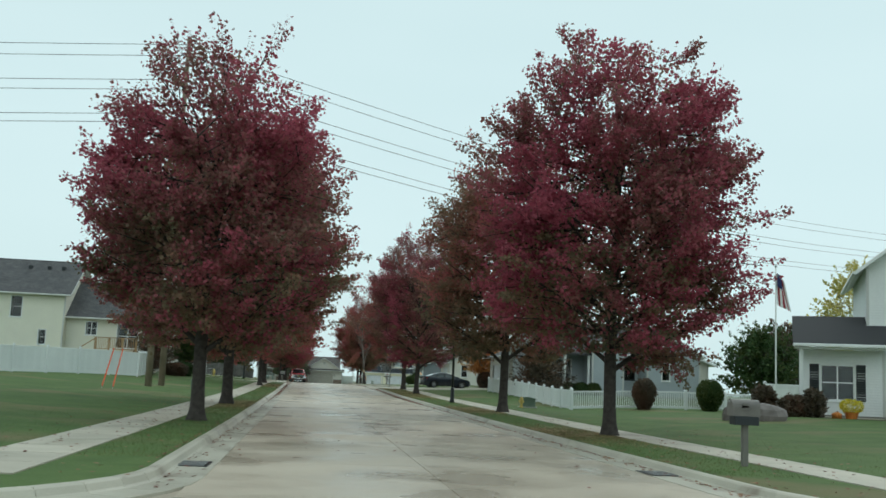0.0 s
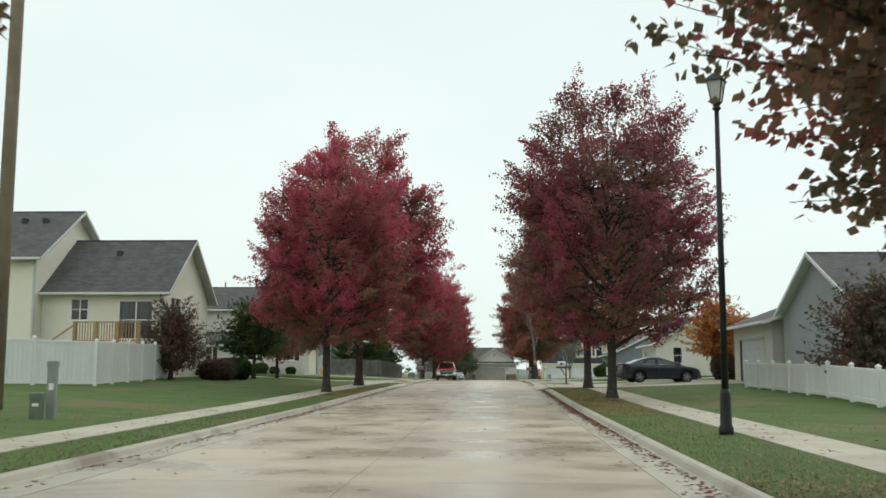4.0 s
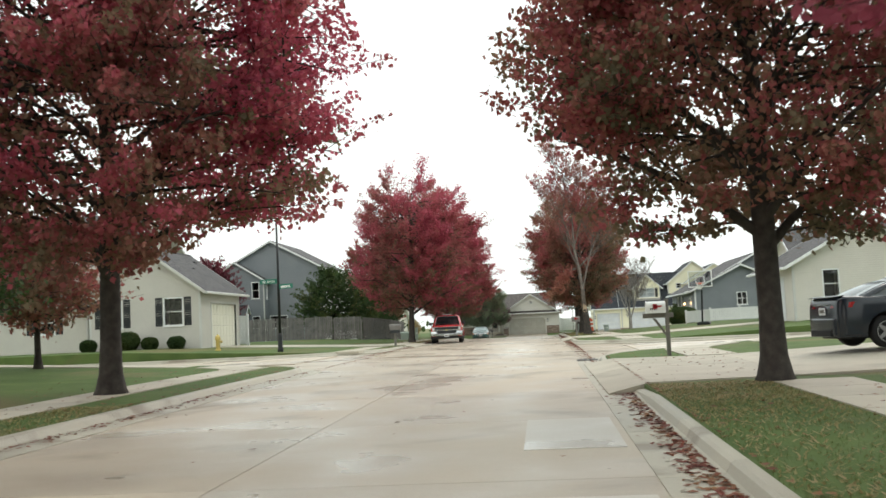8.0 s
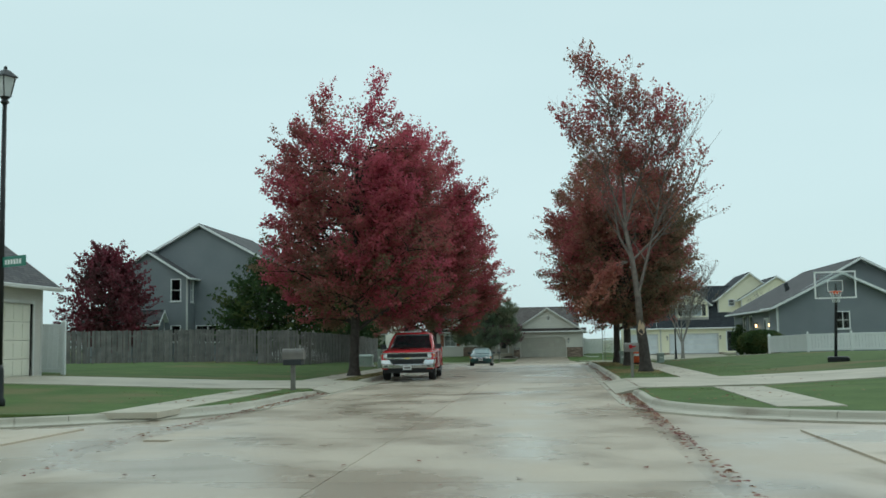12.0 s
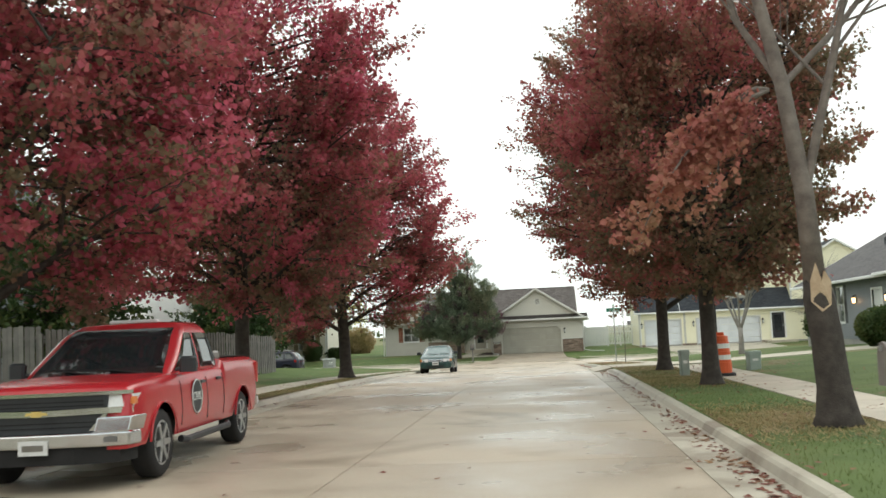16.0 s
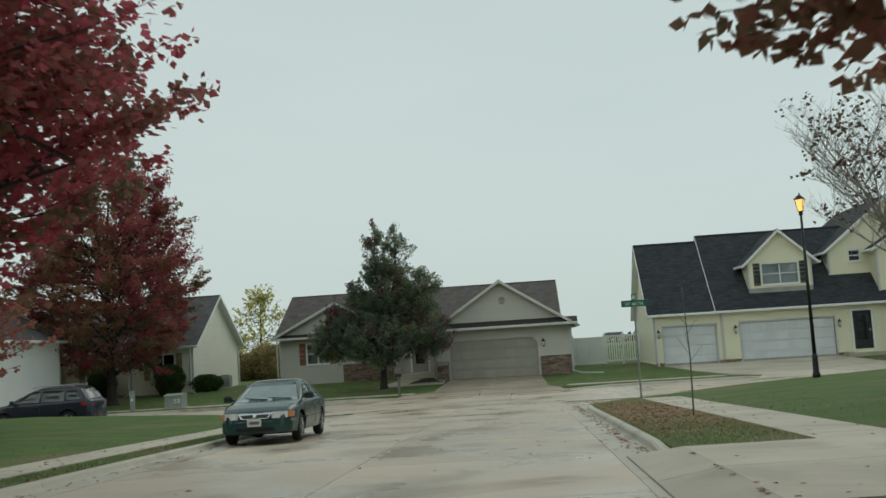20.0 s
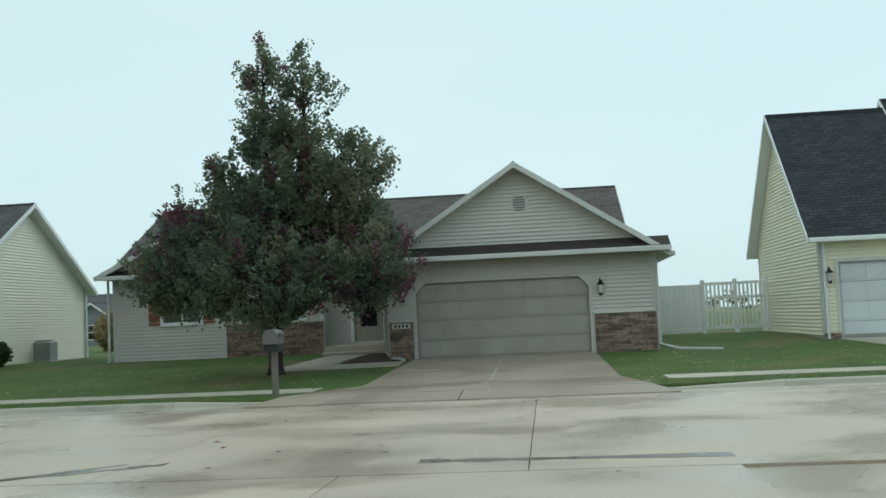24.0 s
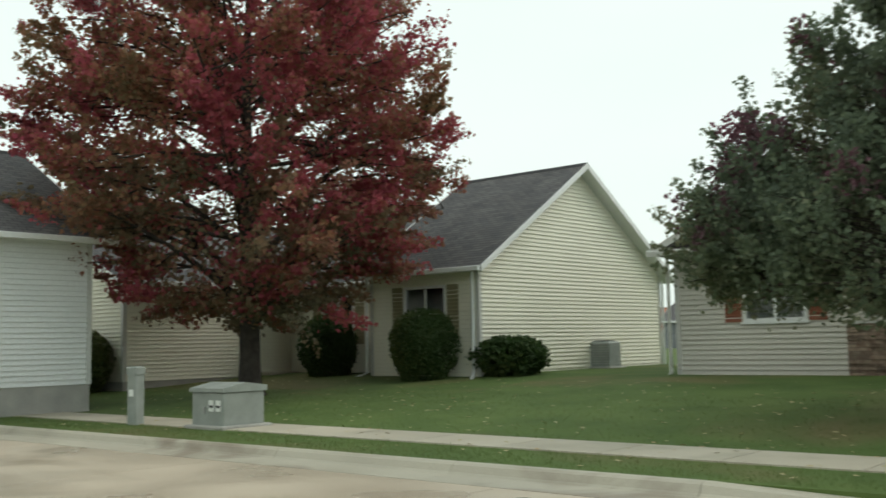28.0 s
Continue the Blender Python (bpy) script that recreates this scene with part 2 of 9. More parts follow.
PURPLE_LEAF = leafy("purple_pear_leaf", [(0.3, (0.13, 0.1, 0.1)), (0.5, (0.17, 0.085, 0.105)), (0.7, (0.21, 0.075, 0.11))], patch=0.5, through=0.45)
PEAR_LEAF = leafy("pear_leaf", [(0.3, (0.12, 0.16, 0.115)), (0.5, (0.165, 0.215, 0.135)), (0.66, (0.23, 0.235, 0.15))], patch=0.5, through=0.5)
GREEN_LEAF = leafy("green_leaf", [(0.3, (0.03, 0.06, 0.02)), (0.5, (0.05, 0.095, 0.03)), (0.7, (0.1, 0.12, 0.035))], patch=0.5)
BROWN_LEAF = leafy("brown_shrub_leaf", [(0.3, (0.08, 0.07, 0.05)), (0.5, (0.13, 0.1, 0.07)), (0.7, (0.17, 0.09, 0.06))], patch=0.6)
ORANGE_LEAF = leafy("orange_leaf", [(0.3, (0.42, 0.15, 0.05)), (0.5, (0.58, 0.24, 0.08)), (0.7, (0.55, 0.32, 0.12))], patch=0.6, through=0.5)
YELLOW_LEAF = leafy("yellow_leaf", [(0.3, (0.3, 0.32, 0.1)), (0.5, (0.55, 0.5, 0.14)), (0.7, (0.64, 0.56, 0.2))], patch=0.4)
CREAM = surface("cream_siding", (0.72, 0.71, 0.6), (0.77, 0.76, 0.64), rough=0.55, scale=0.7, fine=25, bump=0.08, spread=0.015)
LIGHT_BEIGE = surface("light_beige_siding", (0.6, 0.58, 0.52), (0.65, 0.63, 0.565), rough=0.55, scale=0.7, fine=25, bump=0.08, spread=0.015)
BEIGE = surface("beige_siding", (0.52, 0.51, 0.46), (0.57, 0.56, 0.5), rough=0.55, scale=0.7, fine=25, bump=0.08, spread=0.015)
PALE = surface("pale_yellow_siding", (0.76, 0.74, 0.56), (0.8, 0.78, 0.6), rough=0.55, scale=0.7, fine=25, bump=0.08, spread=0.015)
SLATE = surface("slate_blue_siding", (0.185, 0.21, 0.225), (0.215, 0.24, 0.255), rough=0.55, scale=0.7, fine=25, bump=0.08, spread=0.015)
LIGHT_BLUE = surface("pale_blue_siding", (0.36, 0.41, 0.43), (0.4, 0.45, 0.47), rough=0.55, scale=0.7, fine=25, bump=0.08, spread=0.015)
WHITE = surface("white_vinyl", (0.72, 0.75, 0.74), (0.78, 0.8, 0.79), rough=0.4, scale=0.6, fine=20, bump=0.04, spread=0.03)
TRIM = surface("trim_paint", (0.55, 0.56, 0.53), (0.6, 0.61, 0.58), rough=0.45, scale=1.2, fine=20, bump=0.05)
TAUPE = surface("taupe_door_paint", (0.33, 0.32, 0.27), (0.37, 0.36, 0.31), rough=0.45, scale=1.0, fine=25, bump=0.05)
OFFWHITE = surface("offwhite_door_paint", (0.6, 0.64, 0.66), (0.66, 0.7, 0.72), rough=0.4, scale=1.0, fine=25, bump=0.05)
FOUND = surface("foundation_concrete", (0.3, 0.3, 0.28), (0.4, 0.39, 0.36), rough=0.85, scale=2, fine=35, bump=0.3)
ROOF_GREY = shingles("grey_shingles", (0.085, 0.085, 0.09), (0.125, 0.12, 0.12))
ROOF_BROWN = shingles("brown_shingles", (0.085, 0.075, 0.07), (0.13, 0.115, 0.11))
ROOF_DARK = shingles("charcoal_shingles", (0.03, 0.035, 0.042), (0.05, 0.055, 0.062))
TORN_WOOD = surface("torn_wood", (0.42, 0.3, 0.2), (0.52, 0.4, 0.28), rough=0.9, scale=6, fine=40, bump=0.8, object_space=True)
STONE = surface("ledge_stone", (0.16, 0.1, 0.08), (0.3, 0.24, 0.19), rough=0.85, scale=9, fine=60, bump=0.6, spread=0.42)
DARK = surface("dark_shutter_paint", (0.02, 0.024, 0.028), (0.03, 0.034, 0.038), rough=0.5)
RUST_PAINT = surface("rust_shutter_paint", (0.22, 0.075, 0.045), (0.27, 0.1, 0.06), rough=0.55)
OLIVE_PAINT = surface("olive_shutter_paint", (0.24, 0.22, 0.13), (0.28, 0.26, 0.16), rough=0.55)
# near-black panel colour: the shade of unlit rooms, painted
ROOM_SHADE = surface("dark_room", (0.02, 0.02, 0.022), (0.04, 0.04, 0.042), rough=0.9)
GLASS = clear_glass("window_glass")
BLACK_METAL = surface("black_metal", (0.012, 0.014, 0.015), (0.022, 0.024, 0.025), rough=0.4, metal=0.3)
GREY_METAL = surface("grey_metal", (0.3, 0.31, 0.31), (0.4, 0.41, 0.41), rough=0.4, metal=0.7)
SIGN_GREEN = surface("sign_green", (0.01, 0.16, 0.11), (0.014, 0.19, 0.13), rough=0.35)
SIGN_WHITE = surface("sign_white", (0.75, 0.78, 0.76), (0.8, 0.82, 0.8), rough=0.4)
FENCE_WOOD = surface("weathered_fence_wood", (0.13, 0.13, 0.125), (0.22, 0.21, 0.2), rough=0.9, scale=2.5, fine=45, bump=0.5, spread=0.16)
POLE_WOOD = surface("pole_wood", (0.2, 0.16, 0.12), (0.32, 0.26, 0.2), rough=0.9, scale=1.2, fine=30, bump=0.6)
DECK_WOOD = surface("deck_wood", (0.32, 0.2, 0.1), (0.42, 0.28, 0.15), rough=0.8, scale=3, fine=40, bump=0.4)
UTIL_GREEN = surface("utility_green", (0.1, 0.15, 0.11), (0.14, 0.19, 0.14), rough=0.5)
UTIL_PALE = surface("utility_pale_green", (0.3, 0.37, 0.33), (0.37, 0.44, 0.4), rough=0.55)
UTIL_GREY = surface("utility_grey", (0.24, 0.27, 0.25), (0.3, 0.33, 0.31), rough=0.55)
POST_GREY = surface("grey_post", (0.14, 0.13, 0.115), (0.2, 0.19, 0.17), rough=0.8, scale=3)
MAIL_TAUPE = surface("mailbox_taupe", (0.14, 0.128, 0.118), (0.19, 0.175, 0.16), rough=0.5)
STRAW = leafy("dry_grass_blade", [(0.25, (0.2, 0.2, 0.08)), (0.5, (0.34, 0.265, 0.13)), (0.75, (0.44, 0.33, 0.19))], patch=0.9, through=0.4)
BOULDER = surface("boulder_stone", (0.14, 0.12, 0.11), (0.24, 0.21, 0.2), rough=0.9, scale=3, fine=30, bump=0.9)
MULCH = surface("mulch", (0.04, 0.026, 0.02), (0.09, 0.055, 0.04), rough=0.95, scale=9, fine=50, bump=1.0)
HYD_YELLOW = surface("hydrant_yellow", (0.5, 0.36, 0.1), (0.6, 0.45, 0.15), rough=0.5)
BARREL_ORANGE = surface("barrel_orange", (0.7, 0.1, 0.03), (0.75, 0.13, 0.04), rough=0.45)
RED_PAINT = surface("truck_red", (0.42, 0.018, 0.025), (0.46, 0.024, 0.03), rough=0.22, scale=0.5, fine=8, bump=0.0, spec=0.6)
GREEN_PAINT = surface("sedan_green", (0.016, 0.052, 0.05), (0.022, 0.064, 0.06), rough=0.2, scale=0.5, fine=8, bump=0.0, spec=0.6)
NAVY_PAINT = surface("sedan_navy", (0.01, 0.015, 0.024), (0.016, 0.022, 0.032), rough=0.2, scale=0.5, fine=8, bump=0.0, spec=0.6)
PLUM_PAINT = surface("suv_navy", (0.014, 0.016, 0.03), (0.02, 0.022, 0.038), rough=0.25, scale=0.5, fine=8, bump=0.0, spec=0.6)
CHROME = surface("chrome", (0.5, 0.51, 0.52), (0.58, 0.59, 0.6), rough=0.12, metal=1.0, bump=0.0)
TYRE = surface("tyre_rubber", (0.012, 0.012, 0.013), (0.02, 0.02, 0.021), rough=0.85)
CAR_GLASS = surface("tinted_glass", (0.012, 0.016, 0.018), (0.016, 0.02, 0.022), rough=0.06, bump=0.0, spec=0.8)
# paler base colour: reflected sky painted into the sedans' glass
CAR_GLASS_SKY = surface("windscreen_glass", (0.14, 0.2, 0.2), (0.18, 0.24, 0.24), rough=0.05, bump=0.0, spec=0.8)
LAMP_CLEAR = surface("headlamp_lens", (0.6, 0.61, 0.61), (0.7, 0.71, 0.71), rough=0.12, bump=0.0, spec=0.8)
LAMP_RED = surface("tail_lamp_lens", (0.4, 0.015, 0.015), (0.45, 0.02, 0.02), rough=0.15, bump=0.0)
CAR_GLASS_SIDE = surface("side_glass", (0.035, 0.05, 0.052), (0.045, 0.06, 0.062), rough=0.05, bump=0.0, spec=0.8)
LAMP_DIM = surface("dim_lamp_lens", (0.1, 0.1, 0.1), (0.16, 0.16, 0.16), rough=0.12, bump=0.0, spec=0.8)
LAMP_AMBER = surface("amber_lamp_lens", (0.65, 0.2, 0.06), (0.72, 0.25, 0.08), rough=0.15, bump=0.0, spec=0.7)
ALLOY = surface("alloy_rim", (0.32, 0.33, 0.34), (0.4, 0.41, 0.42), rough=0.3, metal=0.8, bump=0.0)
PLATE = surface("plate_white", (0.6, 0.62, 0.62), (0.7, 0.7, 0.7), rough=0.4)
LANTERN_LIT = glow("lit_lantern", (1.0, 0.55, 0.16), 1.6)
PORCH_LIT = glow("lit_porch_lamp", (1.0, 0.62, 0.3), 4.0)
LANTERN_GLASS = surface("lantern_glass", (0.45, 0.47, 0.46), (0.52, 0.54, 0.53), rough=0.2, bump=0.0)
PUMPKIN = surface("pumpkin", (0.55, 0.16, 0.03), (0.62, 0.22, 0.04), rough=0.5)
MUM = surface("yellow_flowers", (0.6, 0.5, 0.03), (0.7, 0.6, 0.06), rough=0.8, scale=20, fine=60, bump=1.0)
FLAG_BLUE = surface("flag_blue", (0.02, 0.03, 0.1), (0.03, 0.04, 0.12), rough=0.8)
FLAG_RED = surface("flag_red", (0.3, 0.03, 0.04), (0.34, 0.04, 0.05), rough=0.8)


# ---- shapes ----
class Mesh:
    """Vertices and faces, gathered and then linked as one mesh."""

    def __init__(self):
        self.v, self.f, self.uv, self.smooth = [], [], {}, False

    def face(self, pts):
        k = len(self.v)
        self.v.extend([tuple(p) for p in pts])
        self.f.append(tuple(range(k, k + len(pts))))

    def solid(self, vs, fs):
        k = len(self.v)
        self.v.extend([tuple(p) for p in vs])
        self.f.extend([tuple(i + k for i in f) for f in fs])

    def box(self, x0, x1, y0, y1, z0, z1, b=0.0):
        """A box; b cuts its upright and top edges."""
        if b <= 0:
            vs = [(x, y, z) for z in (z0, z1) for x, y in ((x0, y0), (x1, y0), (x1, y1), (x0, y1))]
            self.solid(vs, [(3, 2, 1, 0), (4, 5, 6, 7), (0, 1, 5, 4), (1, 2, 6, 5), (2, 3, 7, 6), (3, 0, 4, 7)])
            return self
        ring = lambda d, z: [(x0 + d + b, y0 + d, z), (x1 - d - b, y0 + d, z), (x1 - d, y0 + d + b, z), (x1 - d, y1 - d - b, z), (x1 - d - b, y1 - d, z), (x0 + d + b, y1 - d, z), (x0 + d, y1 - d - b, z), (x0 + d, y0 + d + b, z)]
        vs = ring(0, z0) + ring(0, z1 - b) + ring(b, z1)
        fs = [tuple(range(7, -1, -1)), tuple(range(16, 24))]
        for r in (0, 8):
            fs += [(r + i, r + (i + 1) % 8, r + 8 + (i + 1) % 8, r + 8 + i) for i in range(8)]
        self.solid(vs, fs)
        return self

    def prism(self, poly, off):
        """A flat outline pushed along the vector off."""
        n = len(poly)
        vs = [tuple(p) for p in poly] + [tuple(a + b for a, b in zip(p, off)) for p in poly]
        self.solid(vs, [tuple(range(n - 1, -1, -1)), tuple(range(n, 2 * n))] + [(i, (i + 1) % n, n + (i + 1) % n, n + i) for i in range(n)])
        return self

    def tube(self, pts, radii, n=8, caps=True):
        """A round bar along points with a radius at each."""
        rings = []
        up = Vector((0.3, 0.2, 1)).normalized()
        for i, p in enumerate(pts):
            a, b = Vector(pts[max(i - 1, 0)]), Vector(pts[min(i + 1, len(pts) - 1)])
            d = (b - a).normalized()
            s = d.cross(up if abs(d.dot(up)) < 0.98 else Vector((1, 0, 0))).normalized()
            t = s.cross(d)
            rings.append([Vector(p) + (s * math.cos(q) + t * math.sin(q)) * radii[i] for q in [2 * math.pi * k / n for k in range(n)]])
        vs = [v for r in rings for v in r]
        fs = [(r * n + k, r * n + (k + 1) % n, (r + 1) * n + (k + 1) % n, (r + 1) * n + k) for r in range(len(pts) - 1) for k in range(n)]
        if caps:
            fs += [tuple(range(n - 1, -1, -1)), tuple(range((len(pts) - 1) * n, len(pts) * n))]
        self.solid(vs, fs)
        return self

    def turned(self, profile, n=16, at=(0, 0)):
        """A body of revolution about z from (radius, height) pairs."""
        vs = [(at[0] + r * math.cos(2 * math.pi * k / n), at[1] + r * math.sin(2 * math.pi * k / n), z) for r, z in profile for k in range(n)]
        fs = [(r * n + k, r * n + (k + 1) % n, (r + 1) * n + (k + 1) % n, (r + 1) * n + k) for r in range(len(profile) - 1) for k in range(n)]
        fs += [tuple(range(n - 1, -1, -1)), tuple(range((len(profile) - 1) * n, len(profile) * n))]
        self.solid(vs, fs)
        return self


def data_of(name, mb, material, smooth=False):
    me = bpy.data.meshes.new(name)
    me.from_pydata(mb.v, [], mb.f)
    me.materials.append(material)
    if smooth:
        me.polygons.foreach_set("use_smooth", [True] * len(me.polygons))
    me.update()
    return me


def part(name, mb, material, parent, label="", smooth=False, m=None):
    ob = new(name, data_of(name, mb, material, smooth))
    ob.parent = parent
    if m is not None:
        ob.matrix_local = m
    if label:
        ob["label"] = label
    return ob


def shared(name, me, parent, m):
    ob = new(name, me)
    ob.parent = parent
    ob.matrix_local = m
    return ob


def thing(name, label, category, x=0, y=0, z=0, rz=0, group="", kind=""):
    ob = new(name)
    ob.matrix_world = pose(x, y, z, 0, 0, rz)
    return tagged(ob, label, category, group, kind)


def single(name, mb, material, label, category, kind="", m=None, smooth=False, group=""):
    ob = new(name, data_of(name, mb, material, smooth))
    if m is not None:
        ob.matrix_world = m
    return tagged(ob, label, category, group, kind)


# ---- the lie of the land ----
GROUND_Y = (-300, -60, 0, 15, 30, 42, 55, 70, 85, 97, 112, 125, 138, 150, 158, 165, 172, 178, 184, 190, 200, 5000)
GROUND_Z = (-0.44, -0.44, -0.28, -0.24, -0.18, -0.1, 0.01, 0.14, 0.36, 0.5, 0.59, 0.61, 0.61, 0.59, 0.54, 0.44, 0.26, 0.09, -0.1, -0.26, -0.32, -0.32)
WEST_S, WEST_N, EAST = -1.1, -1.6, 7.4     # backs of the kerbs
WALK_W, WALK_E = (-3.6, -2.4), (9.3, 10.55)
LOW, MID, HIGH = 11.0, (108.0, 117.5), (193.5, 203.0)
KERB = 0.13


def level(y):
    return float(np.interp(y, GROUND_Y, GROUND_Z))


def lawn(x, y):
    """Height of the grass: a kerb above the street, rising gently to the houses."""
    up = 0.0
    if y < HIGH[0] + 3:
        up = 0.045 * min(max(WALK_W[0] - x, x - WALK_E[1], 0), 10)
        # the lawn dips behind the first corner
        up -= 0.3 * float(np.interp(x, (WALK_E[1], 15.5), (0, 1))) * float(np.interp(y, (40, 48, 60, 72), (0, 1, 1, 0)))
    else:
        up = 0.055 * min(max(y - 206.0, 0), 9)
    return level(y) + KERB + up


def rounded(corners):
    """An outline from corners (x, y, radius)."""
    out, n = [], len(corners)
    for i, (x, y, r) in enumerate(corners):
        if r <= 0:
            out.append((x, y))
            continue
        p, a, b = Vector((x, y)), Vector(corners[i - 1][:2]), Vector(corners[(i + 1) % n][:2])
        da, db = (a - p).normalized(), (b - p).normalized()
        c = p + da * r + db * r
        for k in range(11):
            t = k / 10 * math.pi / 2
            out.append(tuple(c - db * r * math.cos(t) - da * r * math.sin(t)))
    return out


def draped(outline, top, lines_x=(), lines_y=(), skirt=0.4):
    """A sheet on an outline, cut along lines so that it follows the height function top, with a skirt at its rim."""
    bm = bmesh.new()
    f = bm.faces.new([bm.verts.new((x, y, 0)) for x, y in outline])
    xs, ys = [p[0] for p in outline], [p[1] for p in outline]
    for axis, lines, lo, hi in (((1, 0, 0), lines_x, min(xs), max(xs)), ((0, 1, 0), lines_y, min(ys), max(ys))):
        for c in lines:
            if lo < c < hi:
                bmesh.ops.bisect_plane(bm, geom=bm.verts[:] + bm.edges[:] + bm.faces[:], plane_co=(c * axis[0], c * axis[1], 0), plane_no=axis)
    rim = [e for e in bm.edges if e.is_boundary]
    for v in bm.verts:
        v.co.z = top(v.co.x, v.co.y)
    if skirt:
        got = bmesh.ops.extrude_edge_only(bm, edges=rim)
        for v in got["geom"]:
            if isinstance(v, bmesh.types.BMVert):
                v.co.z -= skirt
    bmesh.ops.recalc_face_normals(bm, faces=bm.faces[:])
    me = bpy.data.meshes.new("sheet")
    bm.to_mesh(me)
    bm.free()
    up = sum(p.normal.z * p.area for p in me.polygons)
    if up < 0:
        me.flip_normals()
    return me


def sheet(name, outline, top, material, label, category, lines_x=(), lines_y=(), skirt=0.4, kind="structure"):
    me = draped(outline, top, lines_x, lines_y, skirt)
    me.materials.append(material)
    return tagged(new(name, me), label, category, kind=kind)


YS = [-40 + 4 * i for i in range(76)]
XS = (-13.6, -8.6, WALK_W[0], WALK_E[1], 15.5, 20.55)
sheet("ground", [(-1500, -900), (1500, -900), (1500, 2500), (-1500, 2500)], lambda x, y: level(y) - 0.3, FIELD, "wide autumn grass and stubble fields to the horizon", "ground", (-150, 160), [-300, -60, 0] + YS + [300, 500], 0)
sheet("road", [(-140, -8), (150, -8), (150, 210), (-140, 210)], lambda x, y: level(y) - 0.03, CONCRETE, "worn pale concrete bed of the streets", "road", (), YS, 0.2)
BLOCKS = {
    "lawn_southwest": [(-140, LOW, 0), (WEST_S, LOW, 4.5), (WEST_S, MID[0] - 2, 4.5), (-140, MID[0] + 2, 0)],
    "lawn_southeast": [(EAST, LOW, 4.5), (150, LOW, 0), (150, MID[0] - 1, 0), (EAST, MID[0] - 1, 6)],
    "lawn_northwest": [(-140, MID[1] + 2, 0), (WEST_N, MID[1], 6), (WEST_N, HIGH[0], 6), (-140, HIGH[0], 0)],
    "lawn_northeast": [(EAST, MID[1], 5), (150, MID[1] - 2, 0), (150, HIGH[0], 0), (EAST, HIGH[0], 8)],
    "lawn_north": [(-140, HIGH[1], 0), (150, HIGH[1], 0), (150, 330, 0), (-140, 330, 0)],
    "lawn_behind": [(-140, -60, 0), (150, -60, 0), (150, 0, 0), (-140, 0, 0)],
}
for name, corners in BLOCKS.items():
    sheet(name, rounded(corners), lawn, GRASS, "mown green lawn with brown patches and fallen leaves", "lawn", XS, YS + [206.0, 208, 215.0], 0.5)


# ---- houses ----
def profile(u0, u1, ze, rise, gable):
    mid = (u0 + u1) / 2
    if gable:
        return lambda u: ze + rise * (1 - abs(u - mid) / (mid - u0))
    return lambda u: ze


class Wall:
    """One outside wall of a house: a frame of u along it, z up and d outwards."""

    def __init__(self, side, x0, y0, x1, y1, z0, ze, rise, gable):
        self.side, self.z0, self.gable = side, z0, gable
        self.u0, self.u1 = (x0, x1) if side in "SN" else (y0, y1)
        self.at = {"S": y0, "N": y1, "W": x0, "E": x1}[side]
        self.out = {"S": -1, "N": 1, "W": -1, "E": 1}[side]
        self.top, self.ze, self.rise = profile(self.u0, self.u1, ze, rise, gable), ze, rise

    def p(self, u, z, d=0.0):
        w = self.at + self.out * d
        return (u, w, z) if self.side in "SN" else (w, u, z)

    def slab(self, mb, u0, u1, z0, z1, d0, d1):
        lo, hi = self.p(u0, z0, d0), self.p(u1, z1, d1)
        return mb.box(*sorted((lo[0], hi[0])), *sorted((lo[1], hi[1])), z0, z1)

    def ring(self, mb, u0, u1, z0, z1, t, d0, d1):
        """A rectangular frame of bars t wide."""
        out, inn = [(u0, z0), (u1, z0), (u1, z1), (u0, z1)], [(u0 + t, z0 + t), (u1 - t, z0 + t), (u1 - t, z1 - t), (u0 + t, z1 - t)]
        vs = [self.p(u, z, d) for d in (d0, d1) for u, z in out + inn]
        fs = []
        for i in range(4):
            j = (i + 1) % 4
            fs += [(i, j, 4 + j, 4 + i), (8 + j, 8 + i, 12 + i, 12 + j), (j, i, 8 + i, 8 + j), (4 + i, 4 + j, 12 + j, 12 + i)]
        mb.solid(vs, fs)
        return mb

    def plate(self, mb, poly, d0, d1):
        pts = [self.p(u, z, d0) for u, z in poly]
        off = [b - a for a, b in zip(self.p(0, 0, d0), self.p(0, 0, d1))]
        return mb.prism(pts, off)


